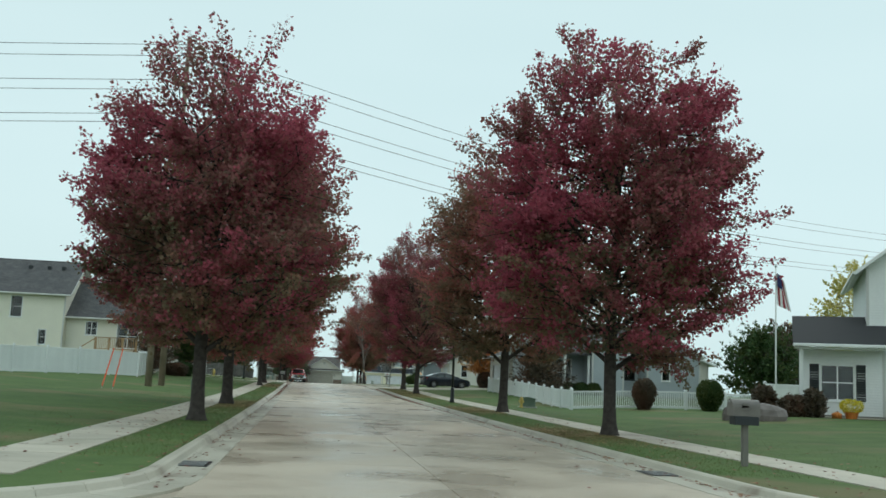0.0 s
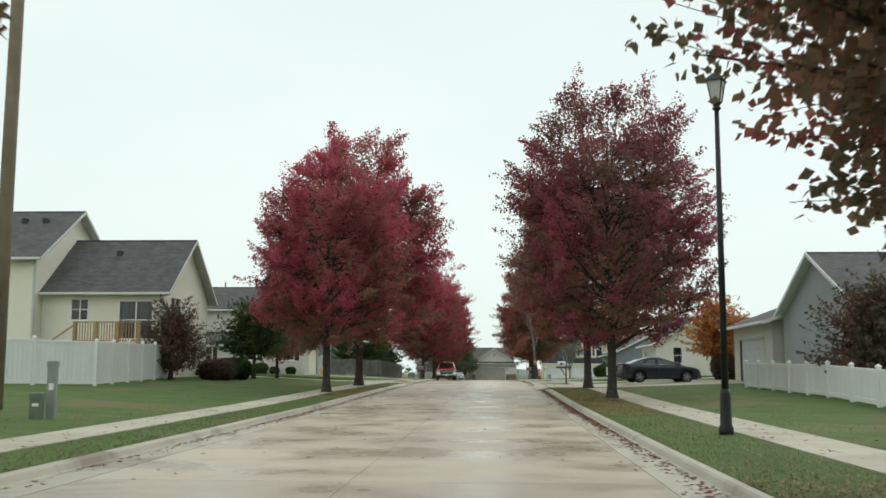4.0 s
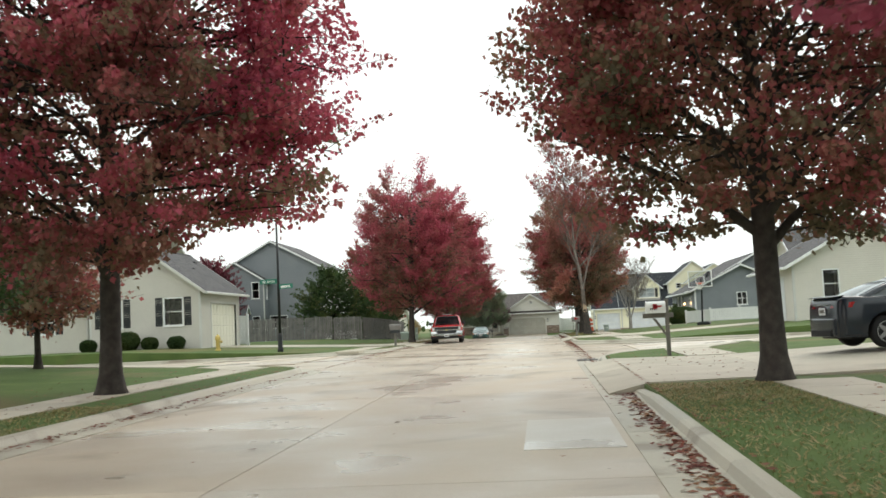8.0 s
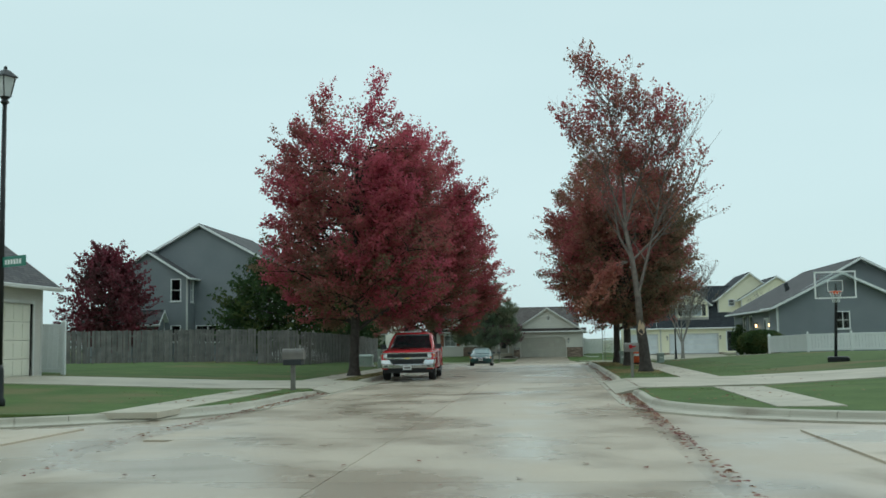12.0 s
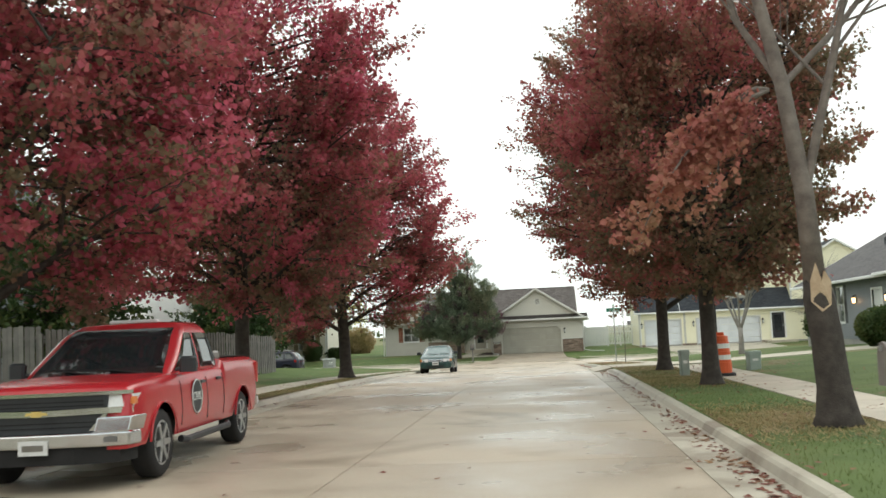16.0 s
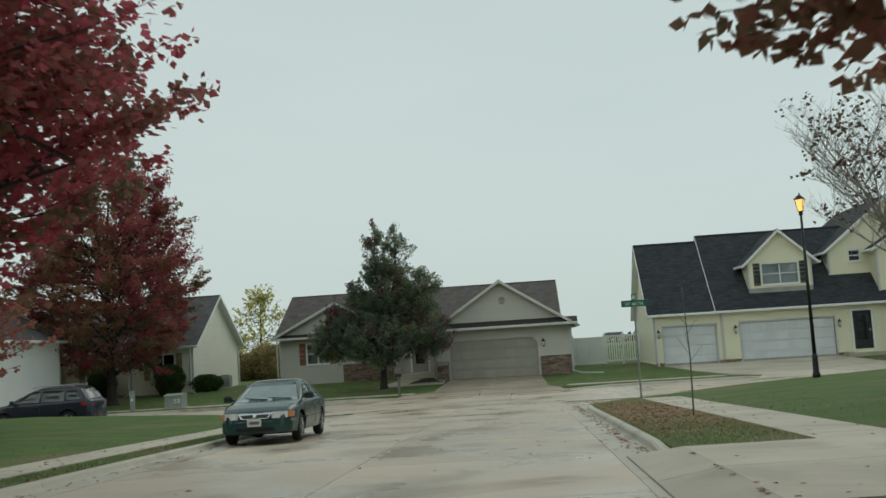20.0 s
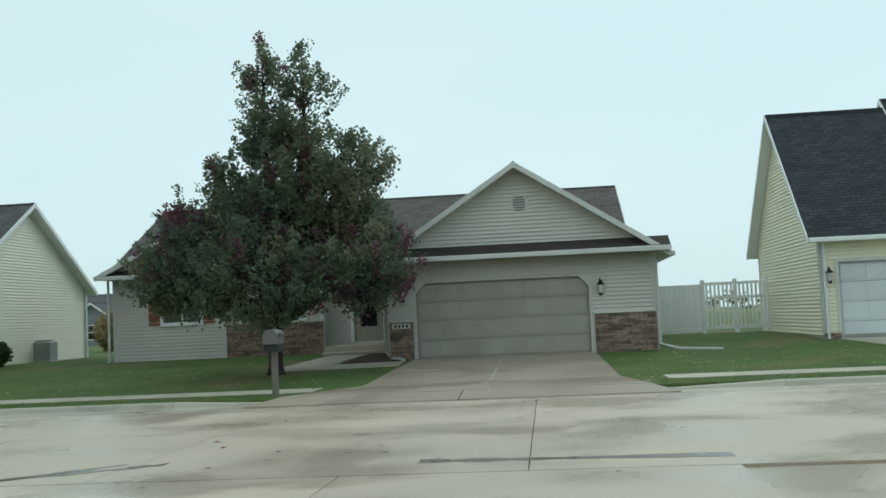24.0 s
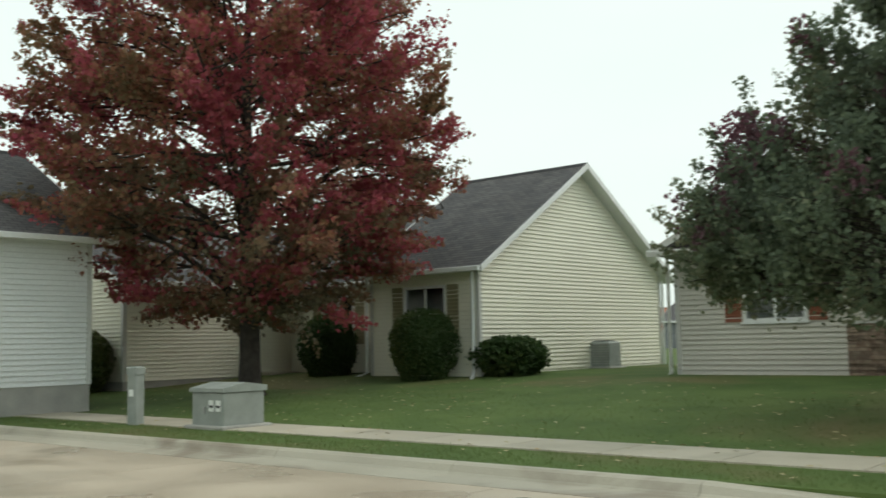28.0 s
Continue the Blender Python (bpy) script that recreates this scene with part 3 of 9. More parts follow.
def wall_shell(w, holes, material, house):
    """The wall itself, 0.2 m thick, open where its holes are: one closed mesh."""
    mid = (w.u0 + w.u1) / 2
    us = sorted({w.u0, w.u1, *([mid] if w.gable else []), *[min(max(v, w.u0), w.u1) for h in holes for v in h[:2]]})
    zs = sorted({w.z0, w.ze, *[min(max(v, w.z0), w.ze) for h in holes for v in h[2:4]]})
    cells = []
    for a, b in zip(us, us[1:]):
        for c, d in zip(zs, zs[1:]):
            if not any(h[0] < (a + b) / 2 < h[1] and h[2] < (c + d) / 2 < h[3] for h in holes):
                cells.append([(a, c), (b, c), (b, d), (a, d)])
        if w.gable:
            top = [(b, w.top(b)), (a, w.top(a))]
            cells.append([(a, w.ze), (b, w.ze)] + [p for p in top if p[1] > w.ze + 1e-4])
    key, edges = {}, {}
    for c in cells:
        for i, p in enumerate(c):
            key.setdefault(p, len(key))
            e = (p, c[(i + 1) % len(c)])
            edges[e] = edges.get(e, 0) + 1
    pts = list(key)
    n = len(pts)
    mb = Mesh()
    fs = [tuple(key[p] for p in c) for c in cells] + [tuple(n + key[p] for p in reversed(c)) for c in cells]
    fs += [(key[q], key[p], n + key[p], n + key[q]) for p, q in edges if (q, p) not in edges]
    mb.solid([w.p(u, z, -0.004) for u, z in pts] + [w.p(u, z, -0.2) for u, z in pts], fs)
    return part("wall", mb, material, house)


def siding(w, holes, material, house, step=0.112, pieces=False):
    """Lapped boards, course by course, cut at holes and under the gable."""
    joined = Mesh()
    z, top = w.z0, w.ze + (w.rise if w.gable else 0)
    while z < top - 0.02:
        zt = min(z + step, top)
        a, b = w.u0, w.u1
        if w.gable and zt > w.ze:
            k = (zt - w.ze) / w.rise * (w.u1 - w.u0) / 2
            a, b = a + k, b - k
        spans = [(a, b)]
        for h in holes:
            if h[2] < zt - 0.02 and h[3] > z + 0.02:
                spans = [s for c, d in spans for s in ((c, min(d, h[0])), (max(c, h[1]), d)) if s[1] - s[0] > 0.03]
        for c, d in spans:
            mb = Mesh() if pieces else joined
            rim = [(0.0, z), (0.032, z), (0.032, z + 0.012), (0.002, zt)]
            lo, hi = [w.p(c, q, e) for e, q in rim], [w.p(d, q, e) for e, q in rim]
            mb.solid(lo + hi, [(0, 1, 2, 3), (7, 6, 5, 4), (0, 4, 5, 1), (1, 5, 6, 2), (2, 6, 7, 3), (3, 7, 4, 0)])
            if pieces:
                part("siding_board", mb, material, house)
        z = zt
    if not pieces:
        part("siding", joined, material, house)["kind"] = "stuff"
    for u in (w.u0, w.u1):
        s = 1 if u == w.u0 else -1
        part("corner_trim", w.slab(Mesh(), *sorted((u - s * 0.03, u + s * 0.08)), w.z0, w.ze - 0.02, 0.0, 0.032), TRIM, house)


def window(w, u0, u1, z0, z1, house, shutters=None, sashes=1, name="window", frame_mat=None, blind=None):
    fm = frame_mat or WHITE
    win = part(name, Mesh(), fm, house)
    part("window_frame", w.ring(Mesh(), u0, u1, z0, z1, 0.07, -0.1, 0.045), fm, win)
    part("meeting_rail", w.slab(Mesh(), u0 + 0.05, u1 - 0.05, (z0 + z1) / 2 - 0.025, (z0 + z1) / 2 + 0.025, -0.035, -0.01), fm, win)
    for k in range(1, sashes):
        u = u0 + (u1 - u0) * k / sashes
        part("mullion", w.slab(Mesh(), u - 0.03, u + 0.03, z0 + 0.05, z1 - 0.05, -0.035, 0.0), fm, win)
    part("pane", w.slab(Mesh(), u0 + 0.05, u1 - 0.05, z0 + 0.05, z1 - 0.05, -0.05, -0.04), GLASS, win).visible_shadow = False
    # without a blind, a near-black panel stands in for the room's shade
    part("blind" if blind else "dark_room", w.slab(Mesh(), u0 + 0.02, u1 - 0.02, z0 + 0.02, z1 - 0.02, *((-0.16, -0.15) if blind else (-0.9, -0.85))), blind or ROOM_SHADE, win)
    part("window_sill", w.slab(Mesh(), u0 - 0.05, u1 + 0.05, z0 - 0.05, z0, -0.02, 0.08), fm, win)
    if shutters:
        for a, b in ((u0 - 0.42, u0 - 0.04), (u1 + 0.04, u1 + 0.42)):
            teeth = [(0.0, z0), (0.042, z0), (0.042, z0 + 0.08)]
            for k in range(14):
                q0, q1 = z0 + 0.08 + (z1 - z0 - 0.16) * k / 14, z0 + 0.08 + (z1 - z0 - 0.16) * (k + 1) / 14
                teeth += [(0.022, q0 + 0.004), (0.038, q1 - 0.008)]
            teeth += [(0.042, z1 - 0.08), (0.042, z1), (0.0, z1)]
            lo, hi = [w.p(a, z, d + 0.005) for d, z in teeth], [w.p(b, z, d + 0.005) for d, z in teeth]
            n = len(teeth)
            mb = Mesh()
            mb.solid(lo + hi, [tuple(range(n)), tuple(range(2 * n - 1, n - 1, -1))] + [(k, n + k, n + (k + 1) % n, (k + 1) % n) for k in range(n)])
            part("shutter", mb, shutters, win)
    return win


def garage_door(w, u0, u1, z0, z1, house, material, panes=False, cols=8, clipped=0.0, rim_mat=None, rim_wide=0.1):
    door = part("garage_door", Mesh(), material, house)
    rows = 4
    for r in range(rows):
        a, b = z0 + (z1 - z0) * r / rows + 0.006, z0 + (z1 - z0) * (r + 1) / rows - 0.006
        mb = Mesh()
        w.slab(mb, u0, u1, a, b, -0.12, -0.07)
        sec = part("door_section", mb, material, door)
        for c in range(cols):
            p, q = u0 + (u1 - u0) * c / cols + 0.06, u0 + (u1 - u0) * (c + 1) / cols - 0.06
            part("raised_panel", w.slab(Mesh(), p, q, a + 0.07, b - 0.07, -0.07, -0.054), material, sec)
        if panes and r == rows - 1:
            for c in range(cols):
                p, q = u0 + (u1 - u0) * c / cols + 0.09, u0 + (u1 - u0) * (c + 1) / cols - 0.09
                part("pane", w.slab(Mesh(), p, q, a + 0.12, b - 0.12, -0.062, -0.056), CAR_GLASS, sec)
    k = clipped
    e = rim_wide
    rim = [(u0 - e, z0), (u0, z0)] + ([(u0, z1 - k), (u0 + k, z1), (u1 - k, z1), (u1, z1 - k)] if k else [(u0, z1), (u1, z1)]) + [(u1, z0), (u1 + e, z0), (u1 + e, z1 + e), (u0 - e, z1 + e)]
    mb = w.plate(Mesh(), rim, -0.12, 0.04)
    part("door_frame", mb, rim_mat or TRIM, door)
    return door


def entry_door(w, u0, u1, z0, z1, house, material, glass=True):
    door = part("door", Mesh(), material, house)
    part("door_leaf", w.slab(Mesh(), u0, u1, z0, z1, -0.1, -0.05), material, door)
    if glass:
        part("pane", w.slab(Mesh(), u0 + 0.2, u1 - 0.2, z0 + 0.5, z1 - 0.2, -0.05, -0.04), CAR_GLASS, door)
    mb = w.plate(Mesh(), [(u0 - 0.12, z0), (u0, z0), (u0, z1), (u1, z1), (u1, z0), (u1 + 0.12, z0), (u1 + 0.12, z1 + 0.12), (u0 - 0.12, z1 + 0.12)], -0.1, 0.04)
    part("door_frame", mb, WHITE, door)
    part("door_handle", w.slab(Mesh(), u1 - 0.14, u1 - 0.08, z0 + 0.95, z0 + 1.1, -0.05, 0.0), GREY_METAL, door)
    return door


def sconce(w, u, z, house, lit=False):
    lamp = part("wall_lantern", Mesh(), BLACK_METAL, house)
    x, y, _ = w.p(u, 0, 0.16)
    part("bracket", w.slab(Mesh(), u - 0.05, u + 0.05, z - 0.12, z + 0.12, 0.02, 0.05).tube([w.p(u, z + 0.2, 0.03), w.p(u, z + 0.28, 0.1), w.p(u, z + 0.2, 0.16)], [0.015] * 3, 6), BLACK_METAL, lamp)
    part("cap", Mesh().turned([(0.02, z + 0.24), (0.05, z + 0.19), (0.11, z + 0.12), (0.11, z + 0.1)], 8, (x, y)), BLACK_METAL, lamp)
    part("glass", Mesh().turned([(0.06, z - 0.14), (0.085, z + 0.1)], 8, (x, y)), PORCH_LIT if lit else LANTERN_GLASS, lamp)
    part("foot", Mesh().turned([(0.02, z - 0.2), (0.07, z - 0.15), (0.07, z - 0.13)], 8, (x, y)), BLACK_METAL, lamp)


def stone_band(w, u0, u1, z0, z1, house, seed):
    """Ledge stones, each laid on its own."""
    rnd = random.Random(seed)
    z = z0
    while z < z1 - 0.03:
        h = min(rnd.choice((0.055, 0.07, 0.085)), z1 - z)
        u = u0
        while u < u1 - 0.02:
            b = min(u + rnd.uniform(0.2, 0.55), u1)
            if u1 - b < 0.12:
                b = u1
            d = rnd.uniform(0.05, 0.085)
            part("stone", w.slab(Mesh(), u + 0.004, b - 0.004, z + 0.004, z + h - 0.004, 0.0, d), STONE, house)
            u = b
        z += h
    part("mortar_bed", w.slab(Mesh(), u0, u1, z0, z1, 0.0, 0.045), JOINT, house)
    part("ledge_cap", w.slab(Mesh(), u0, u1, z1, z1 + 0.05, 0.0, 0.1), TRIM, house)


def gable_roof(house, x0, y0, x1, y1, ze, rise, axis, over, material, trim, gutters=True, ends=(1, 1)):
    """Two slopes with a ridge along an axis, rake boards at the ends and gutters at the eaves."""
    t = 0.1
    along = (x0, x1) if axis == "x" else (y0, y1)
    across = (y0, y1) if axis == "x" else (x0, x1)
    half = (across[1] - across[0]) / 2
    mid = (across[0] + across[1]) / 2
    slope = rise / half
    a0, a1 = along[0] - over * ends[0], along[1] + over * ends[1]
    P = lambda a, c, z: (a, c, z) if axis == "x" else (c, a, z)
    for s in (-1, 1):
        edge = mid + s * (half + over)
        ez = ze - over * slope
        mb = Mesh()
        mb.solid([P(a0, edge, ez), P(a1, edge, ez), P(a1, mid, ze + rise), P(a0, mid, ze + rise), P(a0, edge, ez + t), P(a1, edge, ez + t), P(a1, mid, ze + rise + t), P(a0, mid, ze + rise + t)],
                 [(4, 5, 6, 7), (3, 2, 1, 0), (0, 1, 5, 4), (1, 2, 6, 5), (2, 3, 7, 6), (3, 0, 4, 7)])
        ob = part("roof_slope", mb, material, house)
        me = ob.data
        uv = me.uv_layers.new(name="uv")
        run = math.hypot(1, slope)
        for poly in me.polygons:
            for li in poly.loop_indices:
                co = me.vertices[me.loops[li].vertex_index].co
                a, c = (co.x, co.y) if axis == "x" else (co.y, co.x)
                uv.data[li].uv = (a, abs(c - mid) * run)
        mb = Mesh()
        mb.solid([P(a0, edge, ez - 0.035), P(a1, edge, ez - 0.035), P(a1, mid, ze + rise - 0.035), P(a0, mid, ze + rise - 0.035), P(a0, edge, ez - 0.004), P(a1, edge, ez - 0.004), P(a1, mid, ze + rise - 0.004), P(a0, mid, ze + rise - 0.004)],
                 [(4, 5, 6, 7), (3, 2, 1, 0), (0, 1, 5, 4), (1, 2, 6, 5), (2, 3, 7, 6), (3, 0, 4, 7)])
        part("soffit", mb, trim, house)
        for k, a in enumerate((a0, a1)):
            if not ends[k]:
                continue
            d = -0.03 if k == 0 else 0.03
            mb = Mesh()
            q = [P(a, edge, ez - 0.06), P(a, edge, ez + t + 0.01), P(a, mid, ze + rise + t + 0.01), P(a, mid, ze + rise - 0.06)]
            mb.prism(q, P(d, 0, 0))
            part("rake_board", mb, trim, house)
        if gutters:
            mb = Mesh()
            g0, g1 = sorted((edge + s * 0.002, edge + s * 0.12))
            lo, hi = P(a0, g0, 0), P(a1, g1, 0)
            mb.box(min(lo[0], hi[0]), max(lo[0], hi[0]), min(lo[1], hi[1]), max(lo[1], hi[1]), ez - 0.02, ez + 0.1, 0.02)
            part("gutter", mb, trim, house)
    mb = Mesh()
    mb.prism([P(a0, mid - 0.14, ze + rise + t - 0.14 * slope + 0.012), P(a0, mid, ze + rise + t + 0.03), P(a0, mid + 0.14, ze + rise + t - 0.14 * slope + 0.012)], P(a1 - a0, 0, 0))
    part("ridge_cap", mb, material, house)


def block(house, x0, y0, x1, y1, z0, ze, rise, axis, siding_mat, roof_mat, openings, over=0.4, trim=None, pieces="", skip="", deep=0.6, step=0.112, ends=(1, 1)):
    """A gabled part of a house. openings: wall letter to a list of (kind, u0, u1, z0, z1, options)."""
    trim = trim or TRIM
    walls = {}
    for side in "SNWE":
        if side in skip:
            continue
        gable = (side in "WE") == (axis == "x")
        w = walls[side] = Wall(side, x0, y0, x1, y1, z0, ze, rise, gable)
        ops = openings.get(side, [])
        holes = [o[1:5] for o in ops if o[0] != "vent"]
        wall_shell(w, holes, siding_mat, house)
        siding(w, holes, siding_mat, house, step, side in pieces)
        part("foundation", w.slab(Mesh(), w.u0, w.u1, z0 - deep, z0, -0.2, 0.01), FOUND, house)
        for kind, a, b, c, d, opt in ops:
            if kind == "window":
                window(w, a, b, c, d, house, **opt)
            elif kind == "garage":
                garage_door(w, a, b, c, d, house, **opt)
            elif kind == "door":
                entry_door(w, a, b, c, d, house, **opt)
            elif kind == "vent":
                mb, lo = Mesh(), (a + b) / 2
                r, m = (b - a) / 2, (c + d) / 2
                ring = [(lo + r * math.cos(math.pi / 8 + k * math.pi / 4), m + r * math.sin(math.pi / 8 + k * math.pi / 4)) for k in range(8)]
                vent = part("gable_vent", w.plate(Mesh(), ring, 0.0, 0.03), trim, house)
                for k in range(6):
                    q = m - r * 0.62 + k * r * 0.24
                    wd = 0.7 * math.sqrt(max(r * r * 0.72 - (q - m) ** 2, 0.01))
                    part("slat", w.slab(Mesh(), lo - wd, lo + wd, q, q + r * 0.11, 0.03, 0.05), POST_GREY, vent)
    gable_roof(house, x0, y0, x1, y1, ze, rise, axis, over, roof_mat, trim, ends=ends)
    return walls


def downspout(house, x, y, z0, z1, trim, kick=(0.5, -0.3)):
    part("downspout", Mesh().tube([(x, y, z1), (x, y, z0 + 0.25), (x + kick[0] * 0.3, y + kick[1] * 0.3, z0 + 0.1), (x + kick[0], y + kick[1], z0 + 0.05)], [0.045] * 4, 6), trim, house)


# the grey-beige house at the end of the street
GX, GF = 0.6, 211.7
gz = 0.12
h = thing("house", "single-storey grey-beige house with brown roof, stone bands and wide garage", "house", 0, 0, 0)
w = block(h, GX, GF, 8.1, 220.0, gz, 3.03, 2.42, "y", BEIGE, ROOF_BROWN,
          {"S": [("garage", 1.4, 6.28, gz, 2.28, dict(material=TAUPE, cols=8, clipped=0.28, rim_mat=BEIGE, rim_wide=0.06)), ("vent", 4.15, 4.75, 4.1, 4.7, {})]}, over=0.45, pieces="S", skip="N", ends=(1, 0))["S"]
stone_band(w, GX, 1.28, gz, 1.2, h, 1)
stone_band(w, 6.4, 8.1, gz, 1.2, h, 2)
sconce(w, 1.03, 1.95, h)
sconce(w, 6.6, 1.9, h)
mb = Mesh()
mb.prism([(GX - 0.45, GF, 3.3), (GX - 0.45, GF - 0.55, 2.98), (GX - 0.45, GF - 0.55, 2.9), (GX - 0.45, GF, 2.9)], (8.4, 0, 0))
ob = part("eave_skirt", mb, ROOF_BROWN, h)
part("gutter", Mesh().box(GX - 0.45, 8.55, GF - 0.68, GF - 0.56, 2.86, 2.99, 0.02), TRIM, h)
mb = Mesh().box(GX + 0.08, 1.2, GF - 0.095, GF - 0.088, 1.02, 1.16)
plq = part("number_plaque", mb, TRIM, h)
for k in range(4):
    part("bar", Mesh().box(GX + 0.15 + k * 0.11, GX + 0.21 + k * 0.11, GF - 0.1, GF - 0.096, 1.05, 1.13), DARK, plq)
walls = block(h, -9.1, 215.8, 7.45, 226.2, 0.3, 3.25, 2.55, "x", BEIGE, ROOF_BROWN, {"S": [("door", -1.2, -0.25, 0.62, 2.7, dict(material=TAUPE))]}, over=0.4, skip="", deep=0.7)
w = block(h, -9.1, 215.2, -2.1, 220.0, 0.3, 3.25, 1.75, "y", BEIGE, ROOF_BROWN,
          {"S": [("window", -7.5, -6.1, 1.45, 2.75, dict(shutters=RUST_PAINT, sashes=2)), ("window", -3.9, -2.7, 1.45, 2.75, dict(shutters=None, sashes=2))]}, over=0.4, pieces="S", skip="N", deep=0.7, ends=(1, 0))["S"]
stone_band(w, -5.3, -2.1, 0.25, 1.35, h, 3)
part("eave_skirt", Mesh().prism([(-9.5, 215.2, 3.3), (-9.5, 214.7, 3.1), (-9.5, 214.7, 3.02), (-9.5, 215.2, 3.02)], (7.8, 0, 0)), ROOF_BROWN, h)
part("gutter", Mesh().box(-9.5, -1.7, 214.58, 214.69, 2.98, 3.11, 0.02), TRIM, h)
downspout(h, 8.16, GF - 0.06, 0.05, 2.9, TRIM, (1.6, -0.6))
downspout(h, GX - 0.15, GF + 0.2, 0.1, 2.9, TRIM, (0.6, -0.7))
downspout(h, -9.25, 215.1, 0.1, 3.0, TRIM, (-0.5, -0.5))
for k, (za, ya) in enumerate(((0.18, 213.9), (0.36, 214.3), (0.54, 214.7))):
    part("porch_step", Mesh().box(-2.0, GX - 0.02, ya, 215.79, za - 0.18 if k else -0.1, za, 0.02), WALK_CON, h)

# the pale yellow house beside it
h = thing("house", "pale yellow two-storey house with charcoal roof, dormer and two garages", "house", 0, 0, 0)
YF = 212.7
block(h, 12.85, YF, 16.6, 220.7, 0.3, 3.3, 4.0, "x", PALE, ROOF_DARK,
      {"S": [("garage", 13.35, 16.25, 0.1, 2.35, dict(material=OFFWHITE, cols=4))]}, over=0.35, trim=WHITE, pieces="W", deep=0.6, ends=(1, 0))
block(h, 16.6, YF - 0.05, 27.5, 221.4, 0.3, 3.3, 4.35, "x", PALE, ROOF_DARK,
      {"S": [("garage", 17.6, 22.7, 0.1, 2.35, dict(material=OFFWHITE, cols=8)), ("door", 23.7, 24.7, 0.5, 2.6, dict(material=DARK))]}, over=0.35, trim=WHITE, deep=0.6)
block(h, 18.4, 213.2, 21.9, 217.5, 4.2, 5.75, 1.6, "y", PALE, ROOF_DARK, {"S": [("window", 19.1, 21.2, 4.35, 5.6, dict(sashes=2, shutters=DARK, blind=OFFWHITE))]}, over=0.35, trim=WHITE, skip="N", deep=0.5, ends=(1, 0))
block(h, 23.1, 214.0, 30.0, 223.0, 0.3, 6.2, 2.75, "y", PALE, ROOF_DARK, {"S": [("window", 24.2, 24.9, 5.4, 6.1, dict())]}, over=0.35, trim=WHITE, deep=0.6)
block(h, 25.4, 212.9, 33.0, 222.0, 0.3, 6.1, 2.3, "y", PALE, ROOF_DARK, {"S": [("window", 28.0, 30.4, 4.2, 5.7, dict(sashes=2))]}, over=0.35, trim=WHITE, deep=0.6)
block(h, 27.4, 210.2, 32.6, 212.0, 0.3, 3.3, 2.0, "y", PALE, ROOF_DARK, {"S": [("window", 28.6, 31.4, 1.1, 2.7, dict(sashes=3))]}, over=0.3, trim=WHITE, skip="N", ends=(1, 0))
for u in (13.05, 17.3, 22.95):
    sconce(Wall("S", 0, YF - 0.05, 40, 0, 0, 3, 0, False), u, 1.95, h, lit=False)
part("porch_step", Mesh().box(23.0, 25.5, 211.6, YF - 0.1, -0.05, 0.32, 0.02), WALK_CON, h)
for u0, u1 in ((12.85, 13.3), (16.3, 17.5), (22.75, 23.6)):
    for k in range(4):
        for j in range(max(1, round((u1 - u0) / 0.3))):
            n = max(1, round((u1 - u0) / 0.3))
            d = (u1 - u0) / n
            part("plinth_brick", Mesh().box(u0 + j * d + 0.005, u0 + (j + 1) * d - 0.005, YF - 0.14, YF - 0.05, 0.02 + k * 0.085, 0.1 + k * 0.085), STONE, h)
part("downspout", Mesh().tube([(12.95, YF - 0.12, 3.2), (12.95, YF - 0.12, 0.2)], [0.045] * 2, 6), WHITE, h)

# the cream house on the other side
h = thing("house", "single-storey cream house with grey roof, olive shutters and clipped shrubs", "house", 0, 0, 0)
block(h, -18.0, 214.3, -14.17, 223.7, 0.25, 3.2, 2.95, "x", CREAM, ROOF_GREY,
      {"S": [("window", -16.75, -15.25, 1.15, 2.65, dict(sashes=2, shutters=OLIVE_PAINT))]}, over=0.4, pieces="E", deep=0.75, trim=WHITE, ends=(1, 1))
block(h, -31.0, 215.5, -18.02, 223.6, 0.25, 3.13, 2.5, "x", CREAM, ROOF_GREY,
      {"S": [("window", -21.3, -19.9, 1.15, 2.65, dict(sashes=2, shutters=OLIVE_PAINT)), ("door", -24.3, -23.2, 0.4, 2.5, dict(material=DARK))]}, over=0.4, skip="E", deep=0.75, trim=WHITE, ends=(1, 0))
block(h, -35.8, 209.5, -22.8, 215.9, 0.25, 3.11, 3.2, "y", CREAM, ROOF_GREY, {"S": [("garage", -31.7, -26.7, 0.1, 2.4, dict(material=OFFWHITE))]}, over=0.4, trim=WHITE, skip="N", deep=0.7, ends=(1, 0))
part("porch_step", Mesh().box(-25.5, -22.3, 214.2, 215.4, -0.3, 0.35, 0.02), WALK_CON, h)
part("lamp", Mesh().turned([(0.05, 1.9), (0.09, 2.05), (0.03, 2.2)], 8, (-26.35, 209.36)), BLACK_METAL, h)
downspout(h, -18.1, 214.2, 0.1, 3.0, WHITE, (-1.3, -0.5))
downspout(h, -14.3, 214.2, 0.2, 3.0, WHITE, (0.4, -0.6))
downspout(h, -14.08, 223.75, 0.0, 3.0, WHITE, (1.2, 0.1))

# the beige corner house with its side garage
bz = 1.0
h = thing("house", "beige sided corner house with dark shutters and a side garage", "house", 0, 0, 0)
